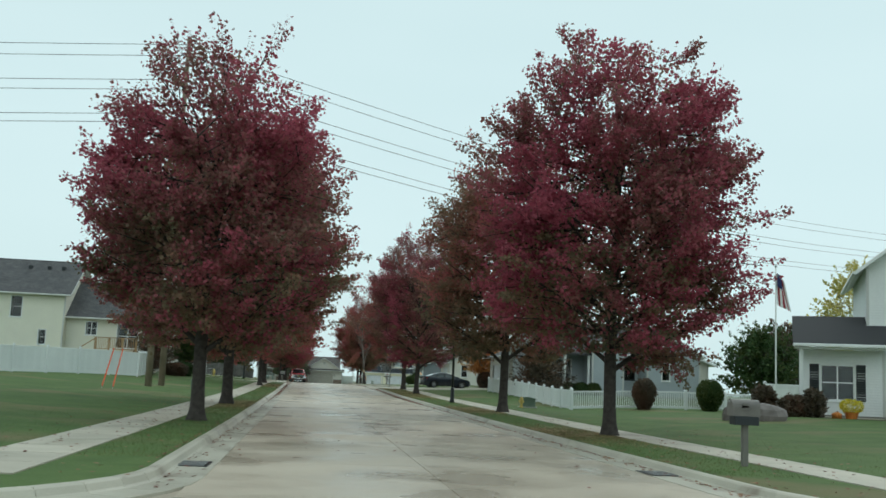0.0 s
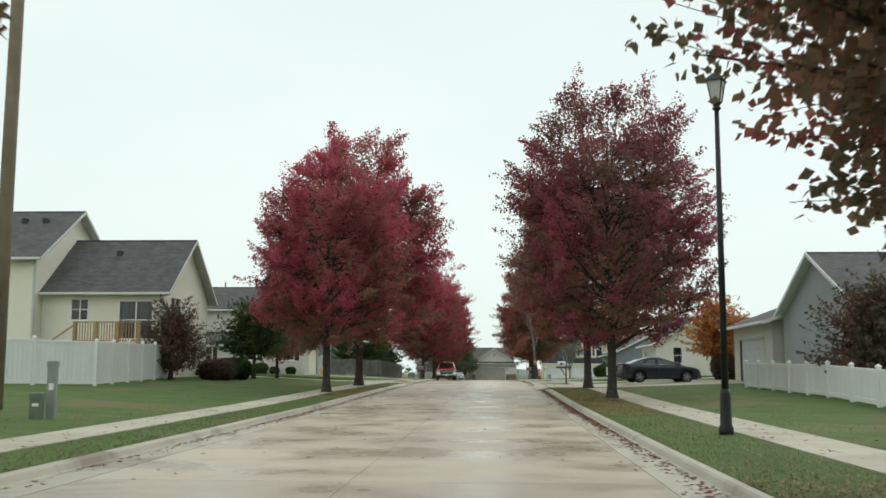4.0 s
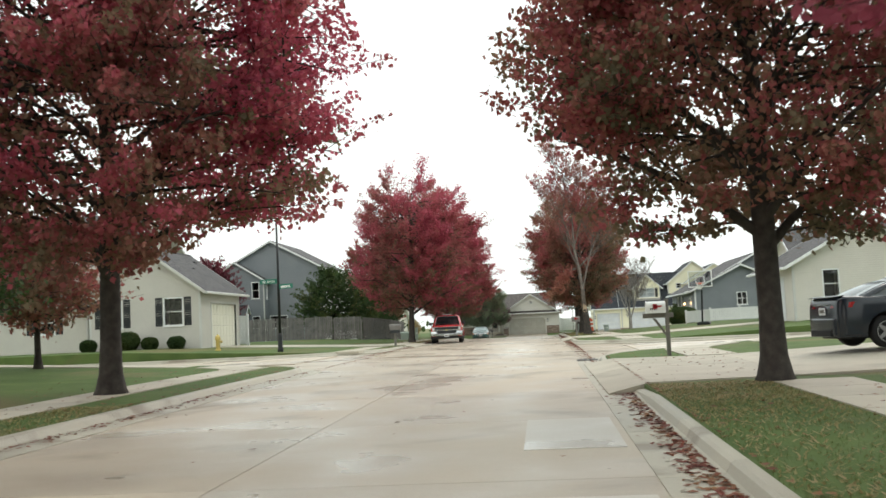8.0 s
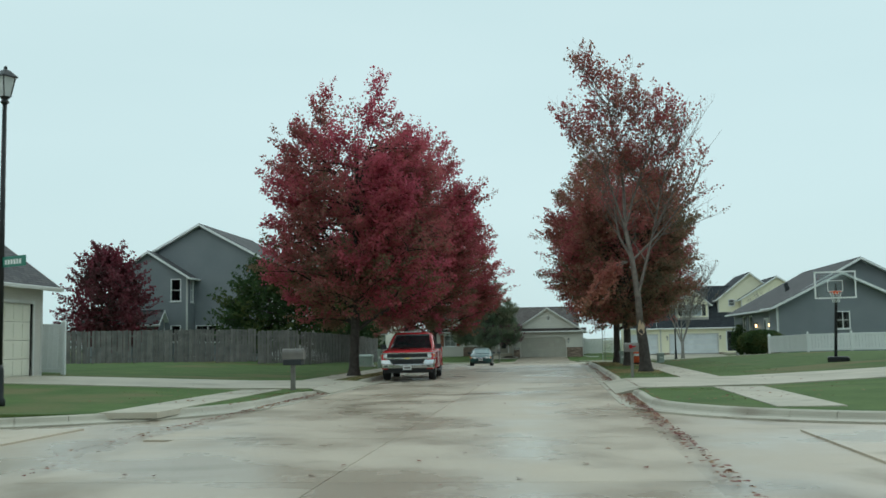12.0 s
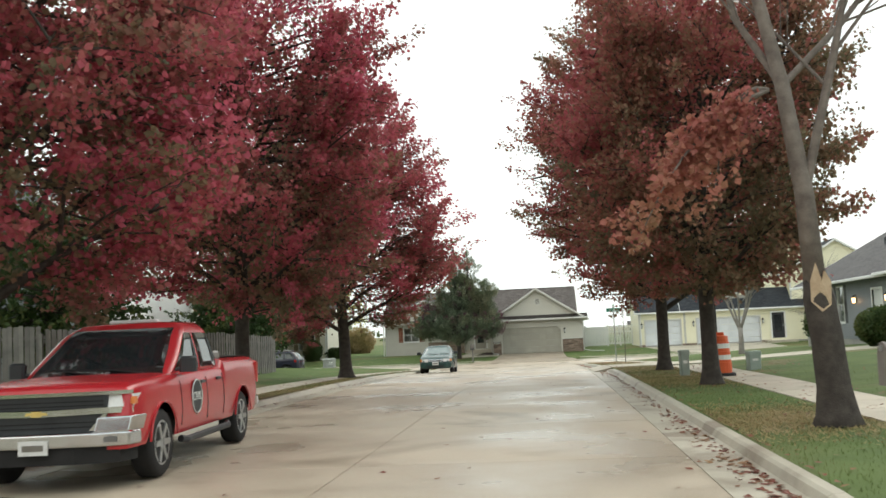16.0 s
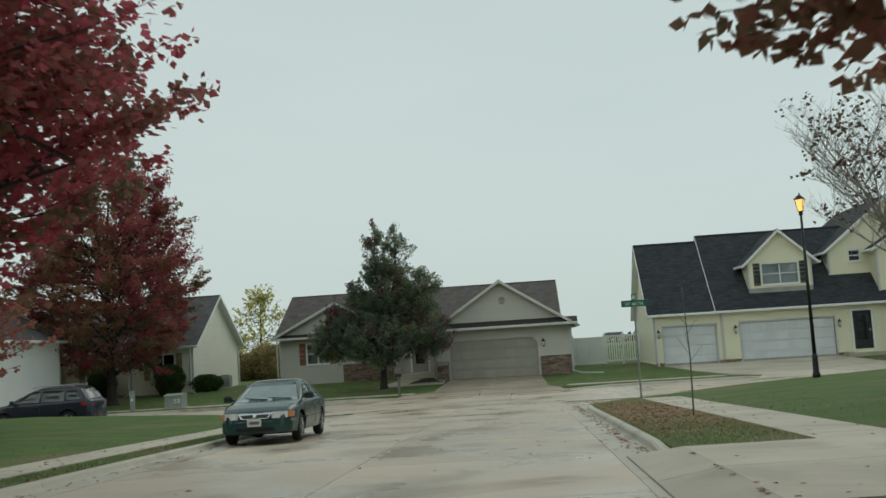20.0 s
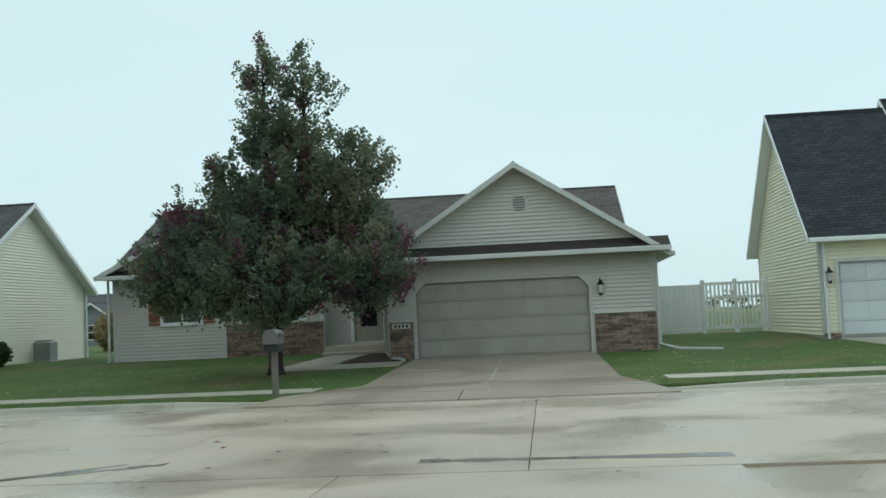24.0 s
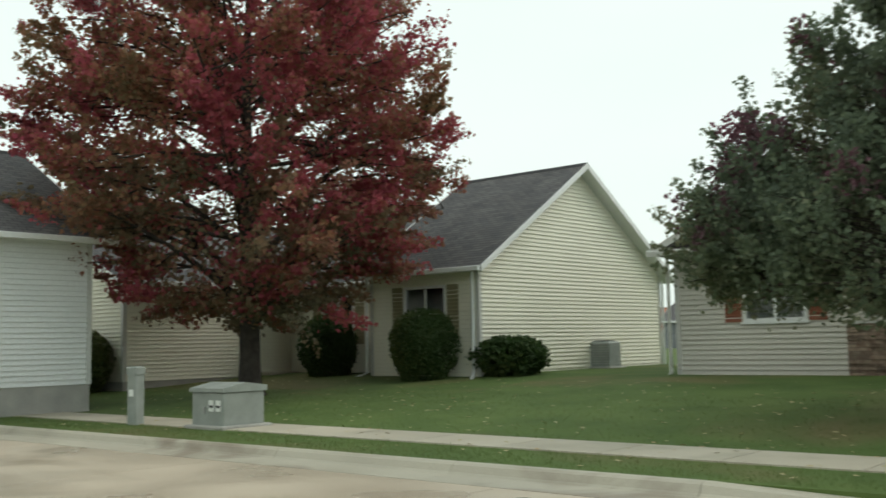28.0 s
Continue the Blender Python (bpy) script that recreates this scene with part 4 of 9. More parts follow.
block(h, -17.9, 125.6, -11.9, 132.3, bz, 4.3, 2.2, "y", BEIGE, ROOF_GREY,
      {"S": [("window", -13.9, -12.8, 2.35, 3.85, dict(shutters=DARK)), ("window", -17.2, -16.1, 2.35, 3.85, dict(shutters=DARK))],
       "E": [("garage", 127.3, 131.7, bz + 0.1, 3.5, dict(material=CREAM, cols=8))]}, over=0.45, deep=0.8)
block(h, -34.0, 130.0, -17.65, 138.0, bz, 7.2, 2.15, "x", BEIGE, ROOF_GREY, {"S": [("window", -24, -22.8, 4.6, 6.0, dict(shutters=DARK)), ("window", -29.5, -27.5, 1.9, 3.4, dict(sashes=2))]}, over=0.5, deep=0.8)
block(h, -30.0, 126.6, -18.5, 129.2, bz, 3.9, 0.9, "x", BEIGE, ROOF_GREY, {"S": [("window", -27.5, -24.0, 1.3, 3.2, dict(sashes=3)), ("window", -21.5, -20.3, 2.2, 3.5, dict(shutters=DARK))]}, over=0.4, deep=0.8)
part("vent_pipe", Mesh().tube([(-21.5, 134.6, 9.0), (-21.5, 134.6, 10.0)], [0.08, 0.08], 8), GREY_METAL, h)

for x, y, z in ((-13.6, 129.3, 5.45), (-14.2, 131.3, 5.95), (-24.5, 132.6, 8.7), (-27.5, 132.6, 8.7)):
    part("roof_vent", Mesh().box(x - 0.16, x + 0.16, y - 0.16, y + 0.16, z - 0.3, z + 0.16, 0.03), DARK, h)

# the slate-blue house behind the board fence
h = thing("house", "tall slate-blue sided house with white trim behind the fence", "house", 0, 0, 0)
block(h, -25.0, 169.8, -14.9, 182.0, 0.8, 7.9, 2.75, "y", SLATE, ROOF_GREY, {"S": [("window", -20.25, -18.5, 2.25, 3.5, dict(sashes=2))]}, over=0.4, trim=WHITE, deep=0.6, skip="E")
front = Wall("E", -25.0, 169.8, -14.9, 182.0, 0.8, 7.9, 0, False)
front_holes = [(173, 174.2, 5, 6.5), (179.8, 180.8, 1.7, 3.5), (176.0, 177.2, 1.7, 3.5)]
wall_shell(front, front_holes, WHITE, h)
siding(front, front_holes, WHITE, h)
for hole in front_holes:
    window(front, *hole, h)
downspout(h, -14.78, 181.85, 0.9, 7.8, WHITE, (0.3, 0.3))
block(h, -25.9, 168.3, -20.35, 171.0, 0.8, 6.9, 1.75, "y", SLATE, ROOF_GREY, {"S": [("window", -21.55, -20.78, 5.15, 6.75, dict()), ("window", -21.55, -20.78, 2.3, 3.5, dict())], "E": [("window", 168.9, 169.5, 5.1, 6.8, dict()), ("window", 168.9, 169.5, 1.3, 3.0, dict())]}, over=0.35, trim=WHITE, skip="N", deep=0.6, ends=(1, 0))
block(h, -27.2, 166.9, -22.0, 168.25, 0.8, 3.75, 0.7, "x", SLATE, ROOF_GREY, {}, over=0.3, trim=WHITE, skip="N")

# the white house next to it
h = thing("house", "low white sided house with a grey gable roof behind the trees", "house", 0, 0, 0)
block(h, -26.5, 197.0, -18.5, 206.0, 0.4, 3.7, 2.3, "y", WHITE, ROOF_GREY, {"S": [("window", -23.6, -20.6, 1.5, 2.6, dict(sashes=2))]}, over=0.4, trim=WHITE)

# the cream house with the deck
h = thing("house", "tall cream sided house with grey roof and a raised wooden deck", "house", 0, 0, 0)
hz = 0.7
block(h, -20.0, 91.0, -13.0, 99.2, hz, 5.75, 3.0, "x", CREAM, ROOF_GREY, {"E": [("window", 92.2, 94.0, 4.0, 5.4, dict(sashes=2)), ("window", 96.3, 97.4, 1.4, 2.8, dict())], "S": [("window", -18.0, -17.0, 4.0, 5.2, dict(sashes=2)), ("window", -15.4, -13.5, 3.0, 5.1, dict(sashes=2))]}, over=0.5, deep=0.8, trim=TRIM)
block(h, -36.5, 90.0, -19.6, 100.0, hz, 7.45, 3.0, "x", CREAM, ROOF_GREY, {"S": [("window", -24.0, -23.0, 5.2, 7.0, dict()), ("window", -21.6, -20.9, 3.0, 4.3, dict()), ("window", -30.5, -29.5, 5.2, 7.0, dict())]}, over=0.5, deep=0.8, trim=TRIM)
for x, y, z in ((-23.6, 93.6, 9.8), (-22.0, 93.6, 9.8), (-20.8, 93.6, 9.8), (-16.5, 93.8, 7.95)):
    part("roof_vent", Mesh().box(x - 0.16, x + 0.16, y - 0.16, y + 0.16, z - 0.3, z + 0.16, 0.03), DARK, h)
deck = thing("deck", "raised timber deck with stairs and railing on the cream house", "deck", 0, 0, 0)
part("platform", Mesh().box(-16.6, -13.1, 88.0, 90.95, 2.55, 2.72), DECK_WOOD, deck)
part("rim_board", Mesh().box(-16.6, -13.1, 87.94, 87.99, 2.3, 2.7), DECK_WOOD, deck)
for x in (-16.5, -15.4, -14.3, -13.2):
    part("post", Mesh().box(x - 0.07, x + 0.07, 88.02, 88.16, hz - 0.4, 3.75), DECK_WOOD, deck)
part("handrail", Mesh().box(-16.6, -13.1, 88.0, 88.14, 3.76, 3.82), DECK_WOOD, deck)
part("bottom_rail", Mesh().box(-16.55, -13.15, 88.06, 88.1, 2.82, 2.88), DECK_WOOD, deck)
for k in range(24):
    part("baluster", Mesh().box(-16.4 + k * 0.14, -16.36 + k * 0.14, 88.06, 88.1, 2.88, 3.76), DECK_WOOD, deck)
for k in range(10):
    part("tread", Mesh().box(-16.9 - k * 0.27, -16.62 - k * 0.27, 88.3, 89.4, 2.5 - k * 0.19, 2.54 - k * 0.19), DECK_WOOD, deck)
part("stringer", Mesh().prism([(-16.6, 88.26, 2.5), (-19.4, 88.26, 0.55), (-19.4, 88.26, 0.85), (-16.6, 88.26, 2.8)], (0, 0.05, 0)), DECK_WOOD, deck)
part("stair_rail", Mesh().prism([(-16.6, 88.2, 3.6), (-19.4, 88.2, 1.65), (-19.4, 88.2, 1.75), (-16.6, 88.2, 3.7)], (0, 0.06, 0)), DECK_WOOD, deck)

# the pale blue house behind the white fence
pz = 0.95
h = thing("house", "pale blue-grey house with front gables and white trim", "house", 0, 0, 0)
block(h, 18.4, 77.0, 30.2, 87.0, pz, 4.1, 2.3, "x", LIGHT_BLUE, ROOF_GREY, {"S": [("window", 18.9, 20.9, 1.4, 3.5, dict(sashes=3)), ("window", 25.0, 25.9, 2.1, 3.5, dict(frame_mat=DARK))]}, over=0.4, trim=WHITE, deep=1.0)
block(h, 21.9, 74.8, 24.3, 79.0, pz, 4.35, 0.8, "y", LIGHT_BLUE, ROOF_GREY, {}, over=0.3, trim=WHITE, skip="N", deep=1.0, ends=(1, 0))
block(h, 26.2, 75.0, 30.3, 80.0, pz, 4.1, 1.1, "y", LIGHT_BLUE, ROOF_GREY, {"S": [("window", 27.3, 28.0, 2.1, 3.5, dict())]}, over=0.35, trim=WHITE, skip="N", deep=1.0, ends=(1, 0))
part("porch_roof", Mesh().prism([(17.9, 74.9, 3.75), (17.9, 74.9, 3.87), (17.9, 77.0, 4.7), (17.9, 77.0, 4.3)], (3.98, 0, 0)), ROOF_GREY, h)
part("porch_floor", Mesh().box(18.0, 21.88, 75.0, 76.95, -0.1, 1.0), WALK_CON, h)
for x in (18.1, 19.9, 21.7):
    part("porch_post", Mesh().box(x - 0.08, x + 0.08, 75.05, 75.21, 1.0, 3.75), WHITE, h)

# the white house with the porch, at the first corner, set at a slant to the street
h = thing("house", "white sided two-storey house with dark shutters and a porch", "house", 21.9, 42.6, 0.22, -26)
wz = 0.35
block(h, 2.75, 1.6, 12.0, 10.0, wz, 6.9, 3.6, "y", WHITE, ROOF_GREY, {"S": [("window", 4.6, 5.8, 4.2, 5.6, dict(shutters=DARK)), ("window", 4.6, 6.4, 0.95, 2.45, dict(sashes=2))]}, over=0.5, trim=WHITE, deep=0.8)
pw = Wall("S", 0.0, 0.4, 3.3, 1.6, wz, 3.1, 0, False)
holes = [("window", 0.75, 2.15, 0.95, 2.5)]
wall_shell(pw, [o[1:] for o in holes], WHITE, h)
siding(pw, [o[1:] for o in holes], WHITE, h)
window(pw, 0.75, 2.15, 0.95, 2.5, h, shutters=DARK, sashes=2)
west = Wall("W", 0.0, 0.6, 3.3, 2.6, wz, 3.1, 0, False)
wall_shell(west, [], WHITE, h)
siding(west, [], WHITE, h)
part("foundation", Mesh().box(0.02, 3.3, 0.42, 2.6, wz - 0.8, wz), FOUND, h)
ob = part("porch_roof", Mesh().prism([(-0.35, -0.55, 3.2), (-0.35, -0.55, 3.32), (-0.35, 2.6, 4.72), (-0.35, 2.6, 4.2)], (3.9, 0, 0)), ROOF_GREY, h)
part("gutter", Mesh().box(-0.35, 3.5, -0.68, -0.56, 3.2, 3.32, 0.02), WHITE, h)
part("soffit", Mesh().box(-0.3, 3.3, -0.5, 0.4, 3.11, 3.19), WHITE, h)
part("porch_post", Mesh().box(-0.1, 0.06, -0.4, -0.24, -0.2, 3.1, 0.01), WHITE, h)
part("porch_floor", Mesh().box(-0.2, 3.3, -0.55, 0.39, -0.3, 0.28, 0.02), WALK_CON, h)

# the house with the navy sedan's driveway
h = thing("house", "light beige house with a white garage door", "house", 0, 0, 0)
block(h, 18.0, 87.6, 26.0, 95.4, 0.85, 3.95, 1.5, "y", LIGHT_BEIGE, ROOF_GREY, {"W": [("garage", 89.1, 94.1, 0.9, 3.1, dict(material=OFFWHITE, panes=True))]}, over=0.6, trim=WHITE, deep=0.6)
block(h, 22.0, 80.0, 33.0, 90.0, 0.85, 3.7, 2.0, "y", LIGHT_BEIGE, ROOF_GREY, {"W": [("window", 81, 82.6, 1.8, 3.2, dict(sashes=2))], "S": [("window", 25, 26.6, 1.8, 3.2, dict(sashes=2))]}, over=0.5, trim=WHITE, deep=0.6)

# the cream house across the side street
h = thing("house", "light beige house with a south gable and a white side garage", "house", 0, 0, 0)
block(h, 18.5, 126.6, 25.6, 134.5, 1.05, 4.0, 1.95, "y", LIGHT_BEIGE, ROOF_GREY, {"S": [("window", 19.92, 20.78, 2.15, 3.65, dict()), ("window", 23.4, 24.35, 2.05, 3.6, dict())], "W": [("garage", 128.4, 133.0, 1.1, 3.3, dict(material=OFFWHITE))]}, over=0.5, trim=WHITE, deep=0.7)
block(h, 21.0, 133.5, 34.0, 143.0, 1.05, 3.9, 2.8, "x", LIGHT_BEIGE, ROOF_GREY, {}, over=0.5, trim=WHITE, deep=0.7)

# the slate-grey house with the basketball hoop
h = thing("house", "slate-grey sided house with white trim and lit porch lamps", "house", 0, 0, 0)
block(h, 20.3, 172.0, 32.0, 187.5, 0.9, 4.05, 3.15, "y", SLATE, ROOF_GREY,
      {"W": [("window", 179.7, 180.9, 1.7, 3.6, dict(shutters=DARK)), ("window", 182.4, 183.6, 1.7, 3.6, dict(shutters=DARK)), ("door", 173.8, 175.2, 0.95, 3.2, dict(material=WHITE, glass=False))]}, over=0.6, trim=WHITE, deep=0.6)
block(h, 20.1, 169.9, 28.5, 172.4, 0.9, 4.05, 2.05, "y", SLATE, ROOF_GREY, {"S": [("window", 23.85, 24.8, 2.4, 3.6, dict(sashes=2))]}, over=0.55, trim=WHITE, skip="N", deep=0.6, ends=(1, 0))
gw = Wall("W", 20.3, 170, 31.5, 187.5, 0.9, 3.7, 0, False)
sconce(gw, 172.8, 2.8, h, lit=True)
sconce(gw, 177.6, 2.8, h, lit=True)
downspout(h, 20.05, 169.8, 0.9, 3.9, WHITE, (-0.4, -0.3))
for x, y, z in ((22.6, 178.0, 5.55), (23.4, 182.0, 5.98)):
    part("roof_vent", Mesh().box(x - 0.15, x + 0.15, y - 0.15, y + 0.15, z - 0.25, z + 0.18, 0.03), DARK, h)


# ---- trees ----
def leaf_fan(v, f, c, d, s, rnd):
    """One leaf: a pointed, slightly folded blade."""
    n = Vector((rnd.gauss(0, 1), rnd.gauss(0, 1), rnd.gauss(0, 1) + 0.6)).normalized()
    t = (d - n * d.dot(n))
    t = t.normalized() if t.length > 1e-3 else n.orthogonal().normalized()
    b = n.cross(t) * s * 0.46
    k = len(v)
    v.extend([c, c + b + t * (0.42 * s) + n * (0.1 * s), c + t * s, c - b + t * (0.42 * s) + n * (0.1 * s)])
    f.append((k, k + 1, k + 2, k + 3))


def grow(seed, height, radius, clear, boughs, leaves, size, trunk=0.165, lean=0.0, bare=0.0, shape=((0, 0.5), (0.1, 0.85), (0.26, 1.0), (0.48, 0.97), (0.68, 0.8), (0.85, 0.5), (1, 0.14)), core=5200, thin_top=0.0, limbs=16, spike=0.5, tuft=1.0):
    """A tree: a trunk, limbs, side boughs inside the outline that shape gives, and leaves about the boughs' tips.
    Returns the meshes of the wood and of the leaves."""
    rnd = random.Random(seed)
    wood, lv, lf = Mesh(), [], []
    crown = height - clear
    qs, ws = [p[0] for p in shape], [p[1] for p in shape]
    girth = lambda q: radius * float(np.interp(q, qs, ws))
    axis = lambda z: Vector((math.sin(z * 0.5 + seed) * 0.12 * z / height + lean * z / height, math.cos(z * 0.4 + seed) * 0.12 * z / height, z))
    heights = [-0.1, 0.12, 0.42, 1.1, 2.0] + [2.0 + (height - 3.0) * k / 6 for k in range(1, 7)]
    taper = [2.3, 1.55, 1.12, 1.0, 0.97] + [0.9 * (1 - k / 6) ** 0.8 + 0.05 for k in range(1, 7)]
    wood.tube([axis(z) for z in heights], [trunk * t for t in taper], 10)
    arms = []
    for i in range(limbs):
        q = (i + 0.5) / limbs
        a = i * 2.4 + rnd.uniform(-0.3, 0.3)
        z0 = clear * 0.8 + q * (height - clear) * 0.6
        r = girth(min(q * 0.75 + 0.12, 1)) * rnd.uniform(0.6, 0.85)
        base = axis(z0)
        rise = r * rnd.uniform(0.55, 0.95) + 0.5 * q
        pts = [base]
        for k in (0.3, 0.65, 1.0):
            pts.append(base + Vector((math.cos(a + 0.25 * k) * r * k, math.sin(a + 0.25 * k) * r * k, rise * k ** 1.25)) + Vector((rnd.uniform(-0.1, 0.1), rnd.uniform(-0.1, 0.1), 0)))
        th = trunk * 0.42 * (1 - 0.5 * q)
        wood.tube(pts, [th, th * 0.75, th * 0.45, 0.014], 6, caps=False)
        arms.extend([pts[0].lerp(pts[1], 0.6), pts[1], pts[1].lerp(pts[2], 0.5), pts[2], pts[2].lerp(pts[3], 0.5), pts[3]])
    arms.extend([axis(clear + crown * k / 10) for k in range(4, 9)])
    lobes = [(rnd.uniform(0, 6.28), rnd.uniform(0.05, 0.95), rnd.uniform(-0.3, 0.3)) for _ in range(12)]
    tips = []
    for i in range(boughs):
        q = rnd.random() ** 0.9
        a = rnd.uniform(0, 2 * math.pi)
        r = girth(q)
        for la, lq, ls in lobes:
            da = (a - la + math.pi) % (2 * math.pi) - math.pi
            r *= 1 + ls * math.exp(-(da / 0.5) ** 2 - ((q - lq) / 0.13) ** 2)
        r *= rnd.uniform(0.15, 1.0) ** 0.45
        z = clear + q * crown * 0.94 + 0.12 * r * (1 - 2 * q) * rnd.random()
        c = axis(z)
        tip = Vector((c.x + math.cos(a) * r, c.y + math.sin(a) * r, z + rnd.uniform(-0.15, 0.2)))
        tips.append((tip, q, a))
        low = [p for p in arms if p.z < tip.z + 0.25] or arms[:1]
        near = min(low, key=lambda p: (p - tip).length_squared)
        bend = near.lerp(tip, 0.5) + Vector((0, 0, -0.06 * (tip - near).length))
        th = 0.012 + 0.008 * (tip - near).length
        wood.tube([near, bend, tip], [th, th * 0.7, 0.006], 4, caps=False)
    per = leaves / max(len(tips), 1)
    for tip, q, a in tips:
        keep = 1.0 - thin_top * max(0, (q - 0.5) / 0.5)
        if rnd.random() < bare:
            keep *= 0.1
        out = Vector((math.cos(a) + rnd.gauss(0, 0.2), math.sin(a) + rnd.gauss(0, 0.2), 0.3 + spike * 2.6 * max(q - 0.3, 0))).normalized()
        long = rnd.uniform(0.8, 1.75) * tuft
        wide = rnd.uniform(0.16, 0.3) * (1 - 0.3 * q) * tuft
        twig = tip + out * long * 0.75
        wood.tube([tip, twig], [0.008, 0.003], 3, caps=False)
        for _ in range(int(per * keep * rnd.uniform(0.55, 1.45))):
            s = rnd.random()
            c = tip + out * ((s - 0.42) * long * 1.15) + Vector((rnd.gauss(0, 1), rnd.gauss(0, 1), rnd.gauss(0, 0.5))) * wide * (1 - 0.75 * s)
            d = (out * 0.7 + Vector((rnd.gauss(0, 0.7), rnd.gauss(0, 0.7), rnd.gauss(0, 0.5) - 0.5))).normalized()
            leaf_fan(lv, lf, c, d, size * rnd.uniform(0.65, 1.35), rnd)
    # the shaded heart of the crown
    for _ in range(int(core * 1.5)):
        q, a = rnd.random() * 0.93, rnd.uniform(0, 6.283)
        if rnd.random() < thin_top * max(0, (q - 0.4) / 0.6) * 1.3:
            continue
        r = girth(q) * 0.74 * math.sqrt(rnd.random())
        c = axis(clear + 0.25 + q * crown * 0.93)
        leaf_fan(lv, lf, Vector((c.x + math.cos(a) * r, c.y + math.sin(a) * r, c.z)), Vector((rnd.gauss(0, 1), rnd.gauss(0, 1), rnd.gauss(0, 0.6) - 0.3)).normalized(), size * rnd.uniform(1.3, 2.0), rnd)
    mb = Mesh()
    mb.v, mb.f = [tuple(p) for p in lv], lf
    return wood, mb


def tree(name, label, seed, x, y, leaf, bark=None, group="", category="tree", scale=1.0, turn=0, **shape):
    t = thing(name, label, category, x, y, lawn(x, y) - 0.02, turn, group)
    wood, crown = grow(seed, **shape)
    part("trunk", wood, bark or BARK, t, smooth=True)
    part("crown", crown, leaf, t)
    t.scale = (scale,) * 3
    return t


def leaf_mesh(lv, lf):
    mb = Mesh()
    mb.v, mb.f = [tuple(p) for p in lv], lf
    return mb


def spray(lv, lf, rnd, tip, out, long, wide, count, size):
    """Leaves along one twig, thinning towards its end."""
    for _ in range(count):
        s = rnd.random()
        c = tip + out * (s * long * 1.1) + Vector((rnd.gauss(0, 1), rnd.gauss(0, 1), rnd.gauss(0, 0.7))) * wide * (1 - 0.65 * s)
        d = (out * 0.6 + Vector((rnd.gauss(0, 0.7), rnd.gauss(0, 0.7), rnd.gauss(0, 0.5) - 0.5))).normalized()
        leaf_fan(lv, lf, c, d, size * rnd.uniform(0.65, 1.3), rnd)


OVAL = ((0, 0.42), (0.08, 0.76), (0.18, 0.95), (0.28, 1.0), (0.46, 0.98), (0.66, 0.84), (0.82, 0.62), (0.93, 0.38), (1, 0.16))


def maple(seed, height, radius, clear, leaves, size, trunk=0.17, lean=0.0, thin_top=0.0, shape=OVAL, limbs=27, core=6000, olive=0.35, pruned=0.0):
    """A street maple: limbs that climb from a short trunk, side branches to an oval outline, and sprays of leaves along them.
    The leaves deep in the crown and on the lowest boughs have turned least. pruned: how far the boughs over the road (-x) are cut back. Returns wood, outer leaves and inner leaves."""
    rnd = random.Random(seed)
    wood, lv, lf, iv, jf = Mesh(), [], [], [], []
    crown = height - clear
    qs, ws = [p[0] for p in shape], [p[1] for p in shape]
    lobes = [(rnd.uniform(0, 6.28), rnd.uniform(0.05, 0.95), rnd.uniform(-0.26, 0.2)) for _ in range(16)]

    def girth(q, a):
        r = radius * float(np.interp(q, qs, ws))
        r *= 1 - pruned * max(0.0, -math.cos(a)) * max(0.0, 1 - q / 0.35)
        for la, lq, ls in lobes:
            da = (a - la + math.pi) % (2 * math.pi) - math.pi
            r *= 1 + ls * math.exp(-(da / 0.45) ** 2 - ((q - lq) / 0.11) ** 2)
        return r

    axis = lambda z: Vector((math.sin(z * 0.5 + seed) * 0.14 * z / height + lean * z / height, math.cos(z * 0.4 + seed) * 0.14 * z / height, z))
    heights = [-0.1, 0.1, 0.35, 0.9, clear] + [clear + (height * 0.86 - clear) * k / 6 for k in range(1, 7)]
    taper = [2.1, 1.5, 1.15, 1.0, 0.97] + [0.86 * (1 - k / 6) ** 0.85 + 0.06 for k in range(1, 7)]
    wood.tube([axis(z) for z in heights], [trunk * t for t in taper], 10)
    at = lambda q, a, k: axis(clear + q * crown) + Vector((math.cos(a), math.sin(a), 0)) * girth(q, a) * k
    sprays = []
    for i in range(limbs):
        u = (i + 0.5) / limbs
        a = i * 2.4 + rnd.uniform(-0.3, 0.3)
        base = axis(clear * 0.82 + u * height * 0.5)
        qe = 0.1 + 0.82 * u ** 0.95
        end = at(qe, a, rnd.uniform(0.78, 0.95)) + Vector((0, 0, 0.1))
        mid = base.lerp(end, 0.45) + Vector((0, 0, 0.11 * (end - base).length))
        along = lambda s: base.lerp(mid, s).lerp(mid.lerp(end, s), s)
        th = trunk * (0.5 - 0.26 * u)
        wood.tube([along(k / 4) for k in range(5)], [th, th * 0.8, th * 0.55, th * 0.33, 0.012], 6, caps=False)
        for j in range(11):
            s = 0.22 + 0.78 * (j + rnd.random()) / 11
            p = along(s)
            q = min(max(qe * (0.45 + 0.55 * s) + rnd.uniform(-0.12, 0.14), 0.0), 0.985)
            b = a + rnd.gauss(0, 0.5) * (1.15 - 0.5 * s)
            tip = at(q, b, rnd.uniform(0.5, 0.98) ** 0.7)
            if tip.z < p.z - 0.3:
                p = along(max(s - 0.35, 0.1))
            bend = p.lerp(tip, 0.5) + Vector((0, 0, 0.05 * (tip - p).length))
            th = 0.012 + 0.008 * (tip - p).length
            wood.tube([p, bend, tip], [th, th * 0.7, 0.007], 4, caps=False)
            run = (tip - p).normalized()
            for k in range(4):
                f = 0.3 + 0.7 * (k + rnd.random()) / 4
